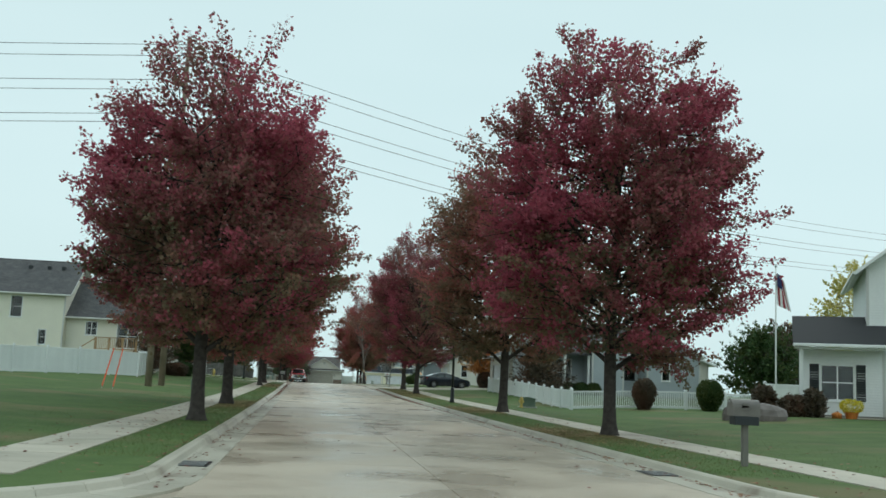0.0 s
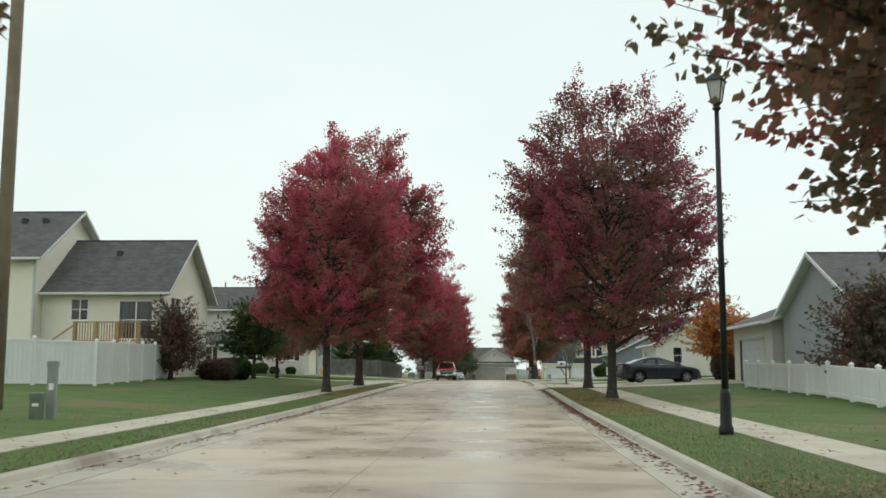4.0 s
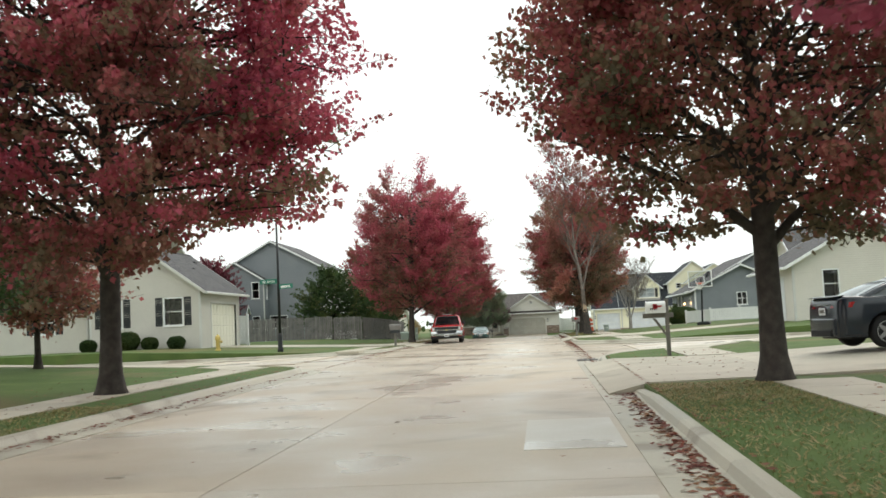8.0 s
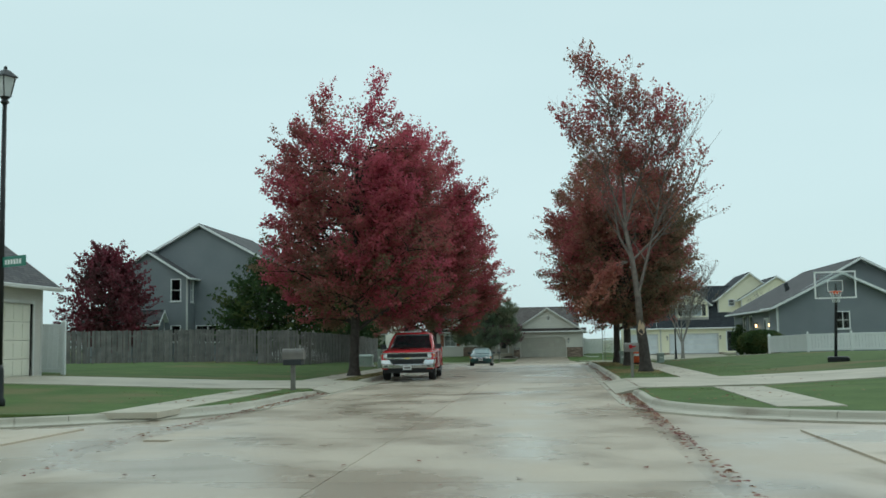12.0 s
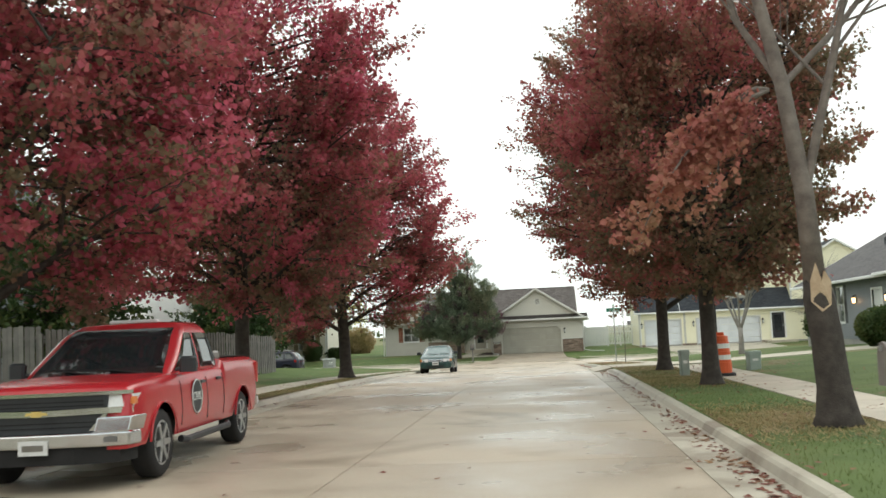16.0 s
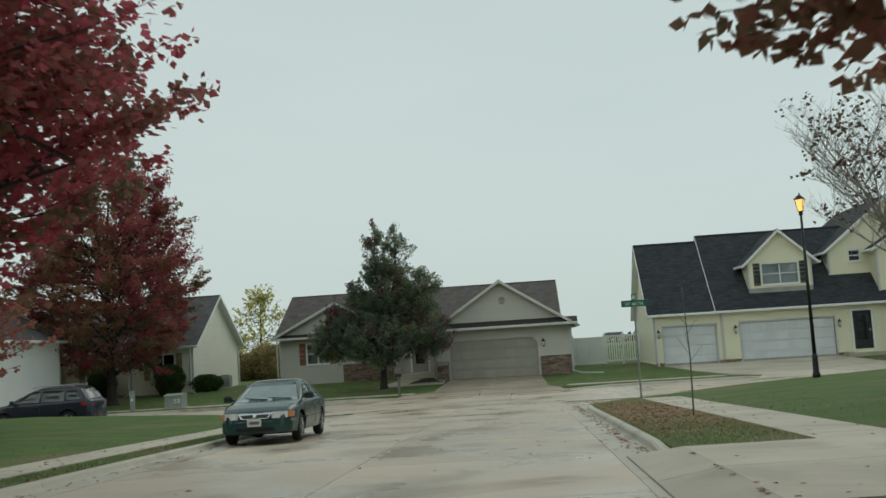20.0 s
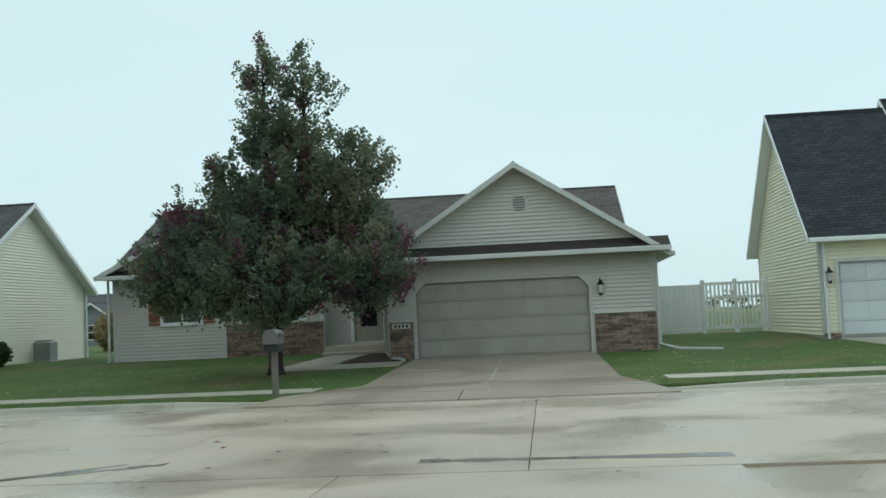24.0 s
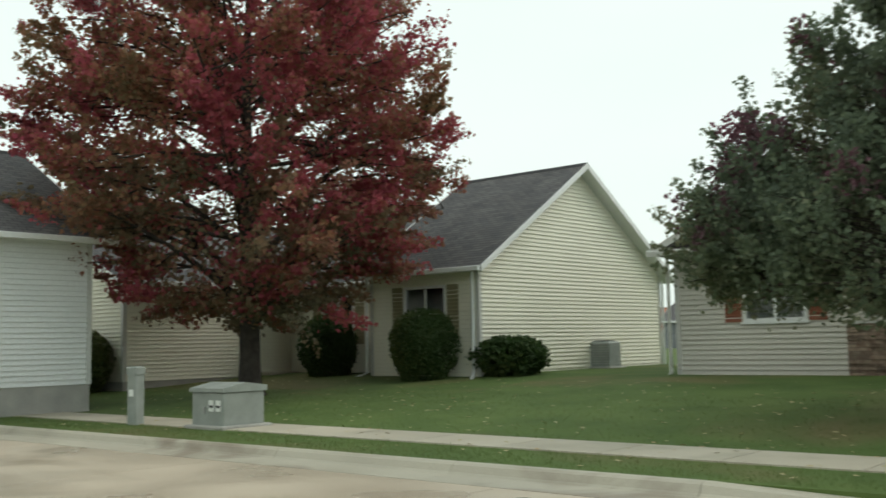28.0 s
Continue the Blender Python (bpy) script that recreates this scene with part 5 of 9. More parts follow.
                c = p.lerp(bend, f).lerp(bend.lerp(tip, f), f)
                flat = Vector((math.cos(b), math.sin(b), 0))
                out = (run * 0.5 + flat * 0.35 + Vector((rnd.gauss(0, 0.33), rnd.gauss(0, 0.33), 0.12 + 0.75 * q + rnd.gauss(0, 0.15)))).normalized()
                sprays.append((c, out, q))
    per = leaves / len(sprays)
    for c, out, q in sprays:
        keep = 1.0 - thin_top * max(0, (q - 0.5) / 0.5)
        long = rnd.uniform(0.55, 1.15)
        wood.tube([c, c + out * long], [0.007, 0.003], 3, caps=False)
        green = rnd.random() < olive * max(0, 1 - q / 0.42)
        spray(iv if green else lv, jf if green else lf, rnd, c, out, long, rnd.uniform(0.13, 0.24), int(per * keep * rnd.uniform(0.5, 1.5)), size)
    for _ in range(core):
        q, a = rnd.random() ** 1.15 * 0.9, rnd.uniform(0, 6.283)
        if rnd.random() < thin_top * max(0, (q - 0.35) / 0.6) * 1.4:
            continue
        c = at(q, a, 0.78 * math.sqrt(rnd.random())) + Vector((0, 0, 0.3))
        deep = rnd.random() < 0.8 - 0.5 * q
        leaf_fan(iv if deep else lv, jf if deep else lf, c, Vector((rnd.gauss(0, 1), rnd.gauss(0, 1), rnd.gauss(0, 0.6) - 0.3)).normalized(), size * rnd.uniform(0.9, 1.35), rnd)
    return wood, leaf_mesh(lv, lf), leaf_mesh(iv, jf)


def street_maple(label, x, y, leaf, inner, turn=0, seed=1, **shape):
    t = thing("maple_tree", label, "tree", x, y, lawn(x, y) - 0.02, turn, STREET)
    wood, crown, deep = maple(seed, **shape)
    part("trunk", wood, BARK, t, smooth=True)
    part("crown", crown, leaf, t)
    part("inner_leaves", deep, inner, t, "olive-brown leaves deep in the crown")
    return t


STREET = "maples along the street"
LBL = "street maple with dark red and olive autumn leaves on the verge"
base_a = street_maple(LBL, 9.25, 28.8, PLUM_LEAF, OLIVE_LEAF, seed=11, height=11.5, radius=4.15, clear=2.0, leaves=88000, size=0.1, core=11000)
base_b = street_maple(LBL, -1.85, 28.6, PLUM_LEAF, OLIVE_LEAF, seed=23, height=10.4, radius=3.5, clear=2.0, leaves=70000, size=0.1, thin_top=0.55, core=7000, olive=0.6)
base_c = street_maple("broad street maple with bright crimson leaves on the verge", -2.6, 139.2, RED_LEAF, OLIVE_LEAF, seed=37, height=11.6, radius=4.0, clear=2.0, leaves=90000, size=0.1, trunk=0.18, thin_top=0.35, lean=0.3, core=6500)


def plant(src, x, y, turn, k=1.0, kz=1.0, label="", leaf=None):
    t = copy_thing(src, pose(x, y, lawn(x, y) - 0.02, 0, 0, turn))
    t.scale = (k, k, k * kz)
    if label:
        t["label"] = label
    if leaf:
        for c in t.children:
            if c.name.startswith("crown"):
                c.data = c.data.copy()
                c.data.materials[0] = leaf
    return t


plant(base_a, -2.1, 41.8, 70, 1.16, 0.86, "street maple with maroon and olive leaves on the verge", RUST_LEAF)
plant(base_b, 9.45, 45.2, 200, 1.08, 1.08, "street maple with olive and rust-red leaves on the verge", RUST_LEAF)
base_d = street_maple(LBL, 9.1, 77.2, PLUM_LEAF, OLIVE_LEAF, seed=45, height=12.6, radius=4.45, clear=2.1, leaves=90000, size=0.092, core=11000, pruned=0.25)
plant(base_b, 9.4, 90.6, 40, 1.1, 1.08, "street maple with rust-brown and dark red leaves on the verge", RUST_LEAF)
plant(base_c, -2.65, 82.0, 110, 0.88, 1.1, "tall street maple with crimson leaves on the verge")
plant(base_a, -2.85, 93.9, 260, 1.2, 1.06, "street maple with crimson and olive leaves on the verge", RED_LEAF)
plant(base_a, -2.1, 150.2, 300, 1.02, 1.04, "street maple with crimson and olive leaves on the verge", RED_LEAF)
plant(base_c, -2.5, 164.6, 215, 1.2, 0.82, "street maple with crimson leaves on the verge")
plant(base_b, 8.7, 149.0, 300, 0.98, 1.05, "street maple with olive and dark red leaves on the verge", RUST_LEAF)
plant(base_d, 8.7, 158.0, 8, 1.03, 0.95, "street maple with olive and dark red leaves on the verge", RUST_LEAF)

# the dying maple: bare climbing limbs, a torn stem and one leafy bough hanging down
dying = thing("maple_tree", "dying street maple with a torn trunk and half-bare grey limbs", "tree", 8.7, 139.4, lawn(8.7, 139.4) - 0.02, 0, STREET)
rnd = random.Random(53)
wood, lv, lf = Mesh(), [], []


def ramify(p, d, long, th, depth, leafy_share):
    """A climbing branch with its side branches; some of the last twigs keep their leaves."""
    pts = [p]
    for k in range(3):
        d = (d + Vector((rnd.gauss(0, 0.1), rnd.gauss(0, 0.1), 0.1))).normalized()
        pts.append(pts[-1] + d * long / 3)
    wood.tube(pts, [th, th * 0.8, th * 0.58, th * 0.3], 6 if depth > 1 else 4, caps=False)
    if depth == 0:
        if rnd.random() < leafy_share:
            spray(lv, lf, rnd, pts[1], d, long * 0.8, 0.12, rnd.randint(5, 20), 0.1)
        return
    for k in range(7 + depth):
        s = 0.25 + 0.75 * (k + rnd.random() * 0.6) / (7 + depth)
        i = min(int(s * 3), 2)
        q = pts[i].lerp(pts[i + 1], s * 3 - i)
        side = Vector((rnd.gauss(0, 1), rnd.gauss(0, 1), rnd.gauss(0, 0.3))).normalized()
        ramify(q, (d * 0.75 + side * 0.75 + Vector((0, 0, 0.2))).normalized(), long * rnd.uniform(0.38, 0.6), th * 0.4, depth - 1, leafy_share)


STEM = [Vector(v) for v in ((-0.14, 0, 1.5), (-0.2, 0, 2.9), (-0.36, 0.05, 4.3), (-0.58, 0.1, 5.5), (-0.6, 0.1, 7.2))]
wood.tube(STEM, [0.14, 0.12, 0.1, 0.08, 0.06], 10)
ramify(STEM[4], Vector((0.05, 0, 1)), 3.7, 0.06, 3, 0.35)
ramify(STEM[1], Vector((0.42, 0.1, 1)).normalized(), 5.2, 0.065, 3, 0.22)
ramify(STEM[2], Vector((-0.5, 0.2, 0.8)).normalized(), 3.6, 0.055, 2, 0.4)
ramify(STEM[3], Vector((0.3, -0.3, 1)).normalized(), 3.6, 0.055, 3, 0.35)
ramify(STEM[2], Vector((0.75, 0.2, 0.6)).normalized(), 4.2, 0.05, 2, 0.45)
ramify(STEM[3], Vector((-0.4, -0.2, 1)).normalized(), 3.4, 0.05, 3, 0.35)
part("branchwork", wood, BARE_BARK, dying, "bare grey climbing wood", smooth=True)
part("crown", leaf_mesh(lv, lf), RUST_LEAF, dying)
part("torn_wood", Mesh().prism([(-0.25, -0.15, 1.55), (-0.14, -0.2, 1.42), (-0.02, -0.18, 1.5), (0.0, -0.17, 1.78), (-0.07, -0.18, 1.92), (-0.12, -0.19, 1.8), (-0.17, -0.17, 2.02), (-0.24, -0.15, 1.8)], (0.0, 0.14, 0.0)), TORN_WOOD, dying, "pale torn wood where a limb broke off")
bv, bf = [], []
hang = Mesh()
for end in ((-1.7, -0.3, 3.2), (-2.3, -0.6, 2.45), (-1.4, -0.6, 2.9), (-2.0, 0.1, 2.9), (-1.1, -0.4, 3.5)):
    e, a = Vector(end), Vector((-0.55, 0.0, 4.25))
    m = a.lerp(e, 0.5) + Vector((-0.2, 0, 0.5))
    along = lambda s: a.lerp(m, s).lerp(m.lerp(e, s), s)
    hang.tube([along(k / 5) for k in range(6)], [0.035, 0.03, 0.024, 0.018, 0.012, 0.006], 6, caps=False)
    for k in range(16):
        s = 0.25 + 0.75 * (k + rnd.random()) / 16
        out = Vector((rnd.gauss(-0.5, 0.4), rnd.gauss(0, 0.5), rnd.gauss(-0.55, 0.3))).normalized()
        spray(bv, bf, rnd, along(s), out, rnd.uniform(0.3, 0.6), 0.09, 27, 0.092)
bough = part("hanging_bough", hang, BARE_BARK, dying)
part("leaves", leaf_mesh(bv, bf), ORANGE_RED_LEAF, bough, "orange-red leaves on the hanging bough")
part("lower_trunk", Mesh().tube([(0, 0, -0.1), (0, 0, 0.15), (-0.02, 0, 0.5), (-0.06, 0, 1.1), (-0.12, 0.0, 1.6), (-0.15, 0.02, 1.95)], [0.38, 0.27, 0.21, 0.195, 0.19, 0.13], 12), BARK, dying, smooth=True)

# a forked tree that has dropped most of its leaves
wood, lv, lf, rnd = Mesh(), [], [], random.Random(341)
vase = thing("ornamental_tree", "forked grey tree with bare fine twigs and a few brown leaves", "tree", 14.8, 178.5, lawn(14.8, 178.5) - 0.02, 0)
wood.tube([(0, 0, -0.1), (0, 0, 0.15), (0.02, 0, 0.8), (0, 0, 1.35)], [0.2, 0.15, 0.12, 0.12], 10)
for k in range(5):
    a = k * 1.257 + 0.4
    ramify(Vector((0.04 * math.cos(a), 0.04 * math.sin(a), 1.25)), Vector((0.5 * math.cos(a), 0.5 * math.sin(a), 1)).normalized(), 4.2, 0.06, 3, 0.06)
part("trunk", wood, PALE_BARK, vase, smooth=True)
part("crown", leaf_mesh(lv, lf), BROWN_LEAF, vase)


def pear(label, x, y, lobes, seed, leaf, tinged):
    """A tree whose crown is several upright lobes, each fed by its own leader. lobes: centre, radii, leaves."""
    t = thing("pear_tree", label, "tree", x, y, lawn(x, y) - 0.02, 0)
    rnd = random.Random(seed)
    wood, lv, lf, tv, tf = Mesh(), [], [], [], []
    wood.tube([(0, 0, -0.1), (0, 0, 0.2), (0.02, 0, 0.9), (0.05, 0, 1.6)], [0.29, 0.2, 0.17, 0.17], 12)
    for c, r, count, red in lobes:
        c, fork = Vector(c), Vector((0.03, 0, rnd.uniform(1.0, 1.5)))
        low = c - Vector((0, 0, r[2] * 0.4))
        top = c + Vector((0, 0, r[2] * 0.9))
        lead = [fork, fork.lerp(low, 0.5) + Vector((0, 0, 0.25)), low, c, top]
        wood.tube(lead, [0.12, 0.1, 0.08, 0.045, 0.01], 7, caps=False)
        for k in range(count):
            d = Vector((rnd.gauss(0, 1), rnd.gauss(0, 1), rnd.gauss(0, 1))).normalized()
            rim = rnd.uniform(0.25, 1.0) ** 0.45 * (1 + 0.14 * math.sin(d.x * 5 + d.z * 7 + seed))
            tip = c + Vector((d.x * r[0], d.y * r[1], d.z * r[2])) * rim
            near = lead[2].lerp(lead[4], min(max((tip.z - low.z) / max(top.z - low.z, 0.1) - 0.25, 0), 1))
            wood.tube([near, near.lerp(tip, 0.5) + Vector((0, 0, -0.03)), tip], [0.014, 0.01, 0.005], 4, caps=False)
            out = (Vector((d.x, d.y, 0)) * 0.6 + Vector((rnd.gauss(0, 0.3), rnd.gauss(0, 0.3), 0.75))).normalized()
            a, b = (tv, tf) if rnd.random() < red else (lv, lf)
            spray(a, b, rnd, tip - out * 0.15, out, rnd.uniform(0.35, 0.75), rnd.uniform(0.09, 0.18), rnd.randint(45, 100), 0.085)
    part("trunk", wood, BARK, t, smooth=True)
    part("crown", leaf_mesh(lv, lf), leaf, t)
    part("tinged_leaves", leaf_mesh(tv, tf), tinged, t, "purple-red turning leaves")
    return t


pear("dense dark green pear tree with several upright leaders and purple tips", -2.1, 209.3,
     [((-0.1, 0, 6.9), (0.6, 0.8, 1.8), 70, 0.12), ((1.0, 0, 6.9), (0.75, 0.8, 1.6), 70, 0.1), ((0.4, 0, 5.5), (1.1, 1.0, 1.2), 110, 0.06), ((2.2, 0, 4.9), (1.0, 1.1, 1.3), 130, 0.06), ((1.4, 0, 4.3), (0.9, 1.0, 1.1), 90, 0.06), ((2.6, -0.2, 2.7), (1.15, 1.3, 1.25), 150, 0.3), ((-1.9, 0, 2.75), (1.35, 1.4, 1.15), 170, 0.05),
      ((-2.8, -0.2, 2.5), (0.85, 1.0, 0.8), 90, 0.05), ((-2.3, -0.3, 3.8), (0.5, 0.6, 0.7), 40, 0.6), ((-1.3, 0, 5.1), (0.4, 0.5, 0.6), 25, 0.1), ((-0.9, 0.2, 4.2), (0.9, 1.0, 1.0), 90, 0.06), ((0.1, -1.5, 2.4), (1.9, 1.1, 1.25), 190, 0.08), ((0.3, 1.5, 3.2), (1.7, 1.2, 1.5), 120, 0.06), ((0.2, -0.3, 4.0), (1.3, 1.2, 1.2), 120, 0.06)],
     71, PEAR_LEAF, PURPLE_LEAF)
street_maple("broad lawn maple with rust, red and olive leaves", -17.1, 209.3, LAWN_MAPLE_LEAF, OLIVE_LEAF, seed=83, height=14.2, radius=5.3, clear=1.7, leaves=118000, size=0.115, trunk=0.24, core=14000, olive=0.7)


# ---- cars ----
def wheel_data(r, width, spokes):
    tyre = Mesh().turned([(r * 0.64, -width / 2), (r * 0.9, -width / 2), (r * 0.985, -width / 2 + 0.03), (r, -width / 2 + 0.06), (r, width / 2 - 0.06), (r * 0.985, width / 2 - 0.03), (r * 0.9, width / 2), (r * 0.64, width / 2 - 0.01)], 28)
    rim = Mesh().turned([(r * 0.58, -width * 0.3), (r * 0.65, -width * 0.42), (r * 0.66, width * 0.47), (r * 0.6, width * 0.47), (r * 0.56, width * 0.2)], 24)
    for k in range(spokes):
        a = k * 2 * math.pi / spokes
        c, t = math.cos(a), math.sin(a)
        w0, w1 = 0.25 / spokes, 0.42 * r / spokes
        rim.prism([(0.05 * c - w0 * t, 0.05 * t + w0 * c, width * 0.36), (r * 0.61 * c - w1 * t, r * 0.61 * t + w1 * c, width * 0.4), (r * 0.61 * c + w1 * t, r * 0.61 * t - w1 * c, width * 0.4), (0.05 * c + w0 * t, 0.05 * t - w0 * c, width * 0.36)], (0, 0, 0.035))
    rim.turned([(0.075, width * 0.3), (0.075, width * 0.45), (0.03, width * 0.48)], 12)
    disc = Mesh().turned([(r * 0.57, width * 0.1), (r * 0.57, width * 0.12)], 20)
    return data_of("tyre", tyre, TYRE, True), data_of("rim", rim, ALLOY), data_of("brake_disc", disc, DARK)


def soften(ob, width):
    """Round the pressed edges of a body panel."""
    ob.data.polygons.foreach_set("use_smooth", [True] * len(ob.data.polygons))
    m = ob.modifiers.new("bevel", "BEVEL")
    m.width, m.segments, m.limit_method, m.angle_limit, m.harden_normals = width, 2, "ANGLE", radians(24), True


class Body:
    """The pressed shell of a car, nose along +x: tables of height, half width and sill over x, and a cabin of rounded rings over z."""

    def __init__(self, top, wide, sill, axles, radius, cabin, bow=0.18):
        self.tx, self.tz = [p[0] for p in top], [p[1] for p in top]
        self.wx, self.ww = [p[0] for p in wide], [p[1] for p in wide]
        self.sill, self.axles, self.r, self.cabin, self.bow = sill, axles, radius, cabin, bow

    def height(self, x):
        return float(np.interp(x, self.tx, self.tz))

    def half(self, x):
        return float(np.interp(x, self.wx, self.ww))

    def low(self, x):
        z = self.sill
        for a in self.axles:
            d = abs(x - a)
            if d < self.r + 0.075:
                z = max(z, self.r + math.sqrt((self.r + 0.075) ** 2 - d * d))
        return z

    def side(self, x, z):
        """Half width of the flank at a height: tucked in at the sill, a soft shoulder under the belt."""
        t = (z - self.sill) / (self.height(x) - self.sill)
        return self.half(x) * float(np.interp(t, (0, 0.12, 0.4, 0.66, 0.86, 0.95, 1.0), (0.955, 0.982, 1.0, 0.99, 0.972, 0.945, 0.9)))

    def shell(self):
        x0, x1 = self.tx[0], self.tx[-1]
        xs = sorted({*[x0 + (x1 - x0) * k / 110 for k in range(111)], *[a + s * (self.r + 0.075) for a in self.axles for s in (-1, 1)]})
        rows = []
        for x in xs:
            lo, hi = self.low(x), self.height(x)
            h = self.half(x)
            ring = [(self.side(x, lo + (hi - lo) * f), lo + (hi - lo) * f) for f in (0, 0.08, 0.2, 0.4, 0.55, 0.68, 0.8, 0.9, 0.96, 1.0)]
            ring += [(h * 0.8, hi + 0.016), (h * 0.5, hi + 0.028), (0.0, hi + 0.034)]
            full = [(x, -y, z) for y, z in ring] + [(x, y, z) for y, z in reversed(ring[:-1])]
            rows.append(full)
        n = len(rows[0])
        mb = Mesh()
        mb.solid([p for r in rows for p in r], [(i * n + k, (i + 1) * n + k, (i + 1) * n + k + 1, i * n + k + 1) for i in range(len(rows) - 1) for k in range(n - 1)] + [tuple(range(n)), tuple(range(len(rows) * n - 1, (len(rows) - 1) * n - 1, -1))])
        return mb

    def ring(self, z):
        """Front x, rear x and half width of the cabin at a height."""
        zs = [c[0] for c in self.cabin]
        return [float(np.interp(z, zs, [c[k] for c in self.cabin])) for k in (1, 2, 3)]

    def front(self, y, z, out=0.0):
        f, r, w = self.ring(z)
        return (f - self.bow * (y / w) ** 2 + out, y, z + out * 0.7)

    def back(self, y, z, out=0.0):
        f, r, w = self.ring(z)
        return (r + self.bow * 0.7 * (y / w) ** 2 - out, y, z + out * 0.5)

    def flank(self, s, x, z, out=0.0):
        w = self.ring(z)[2]
        return (x, s * (w + out), z + out * 0.3)

    def house(self):
        zs = [c[0] for c in self.cabin]
        z0, z1 = zs[0], zs[-1]
        rows = []
        for k in range(13):
            z = z0 + (z1 - z0) * k / 12
            f, r, w = self.ring(z)
            ys = [w * (-0.93 + 1.86 * j / 8) for j in range(9)]
            row = [self.front(y, z) for y in ys]
            e = f - self.bow
            g = r + self.bow * 0.7
            row += [(e - 0.02, w * 0.985, z), (e - 0.07, w, z)] + [(e + (g - e) * j / 6, w, z) for j in range(1, 6)] + [(g + 0.07, w, z), (g + 0.02, w * 0.985, z)]
            row += [self.back(y, z) for y in reversed(ys)]
            row += [(g + 0.02, -w * 0.985, z), (g + 0.07, -w, z)] + [(g + (e - g) * j / 6, -w, z) for j in range(1, 6)] + [(e - 0.07, -w, z), (e - 0.02, -w * 0.985, z)]
            rows.append(row)
        f, r, w = self.ring(z1)
        cx = (f + r) / 2
        for sc, dz in ((0.975, 0.014), (0.92, 0.028), (0.8, 0.041), (0.6, 0.05), (0.35, 0.055), (0.12, 0.057)):
            rows.append([(cx + (x - cx) * sc, y * sc, z1 + dz) for x, y, z in rows[12]])
        n = len(rows[0])
        mb = Mesh()
        mb.solid([p for r_ in rows for p in r_], [(i * n + k, i * n + (k + 1) % n, (i + 1) * n + (k + 1) % n, (i + 1) * n + k) for i in range(len(rows) - 1) for k in range(n)] + [tuple(range((len(rows) - 1) * n, len(rows) * n))])
        return mb

    def pane(self, at, u0, u1, z0, z1, nu=8, nz=5):
        """A curved pane: at(u, z, out) over a quad whose sides u0 and u1 are (low, high) pairs."""
        mb = Mesh()
        vs = []
        for out in (0.007, 0.0):
            for j in range(nz + 1):
                t = j / nz
                a, b = u0[0] + (u0[1] - u0[0]) * t, u1[0] + (u1[1] - u1[0]) * t
                vs += [at(a + (b - a) * i / nu, z0 + (z1 - z0) * t, out) for i in range(nu + 1)]
        m, n = nu + 1, (nu + 1) * (nz + 1)
        fs = [(j * m + i, j * m + i + 1, (j + 1) * m + i + 1, (j + 1) * m + i) for j in range(nz) for i in range(nu)]
        rim = [i for i in range(m)] + [j * m + nu for j in range(1, nz + 1)] + [nz * m + i for i in range(nu - 1, -1, -1)] + [j * m for j in range(nz - 1, 0, -1)]
        fs += [(rim[k], rim[(k + 1) % len(rim)], n + rim[(k + 1) % len(rim)], n + rim[k]) for k in range(len(rim))]
        mb.solid(vs, fs)
        return mb


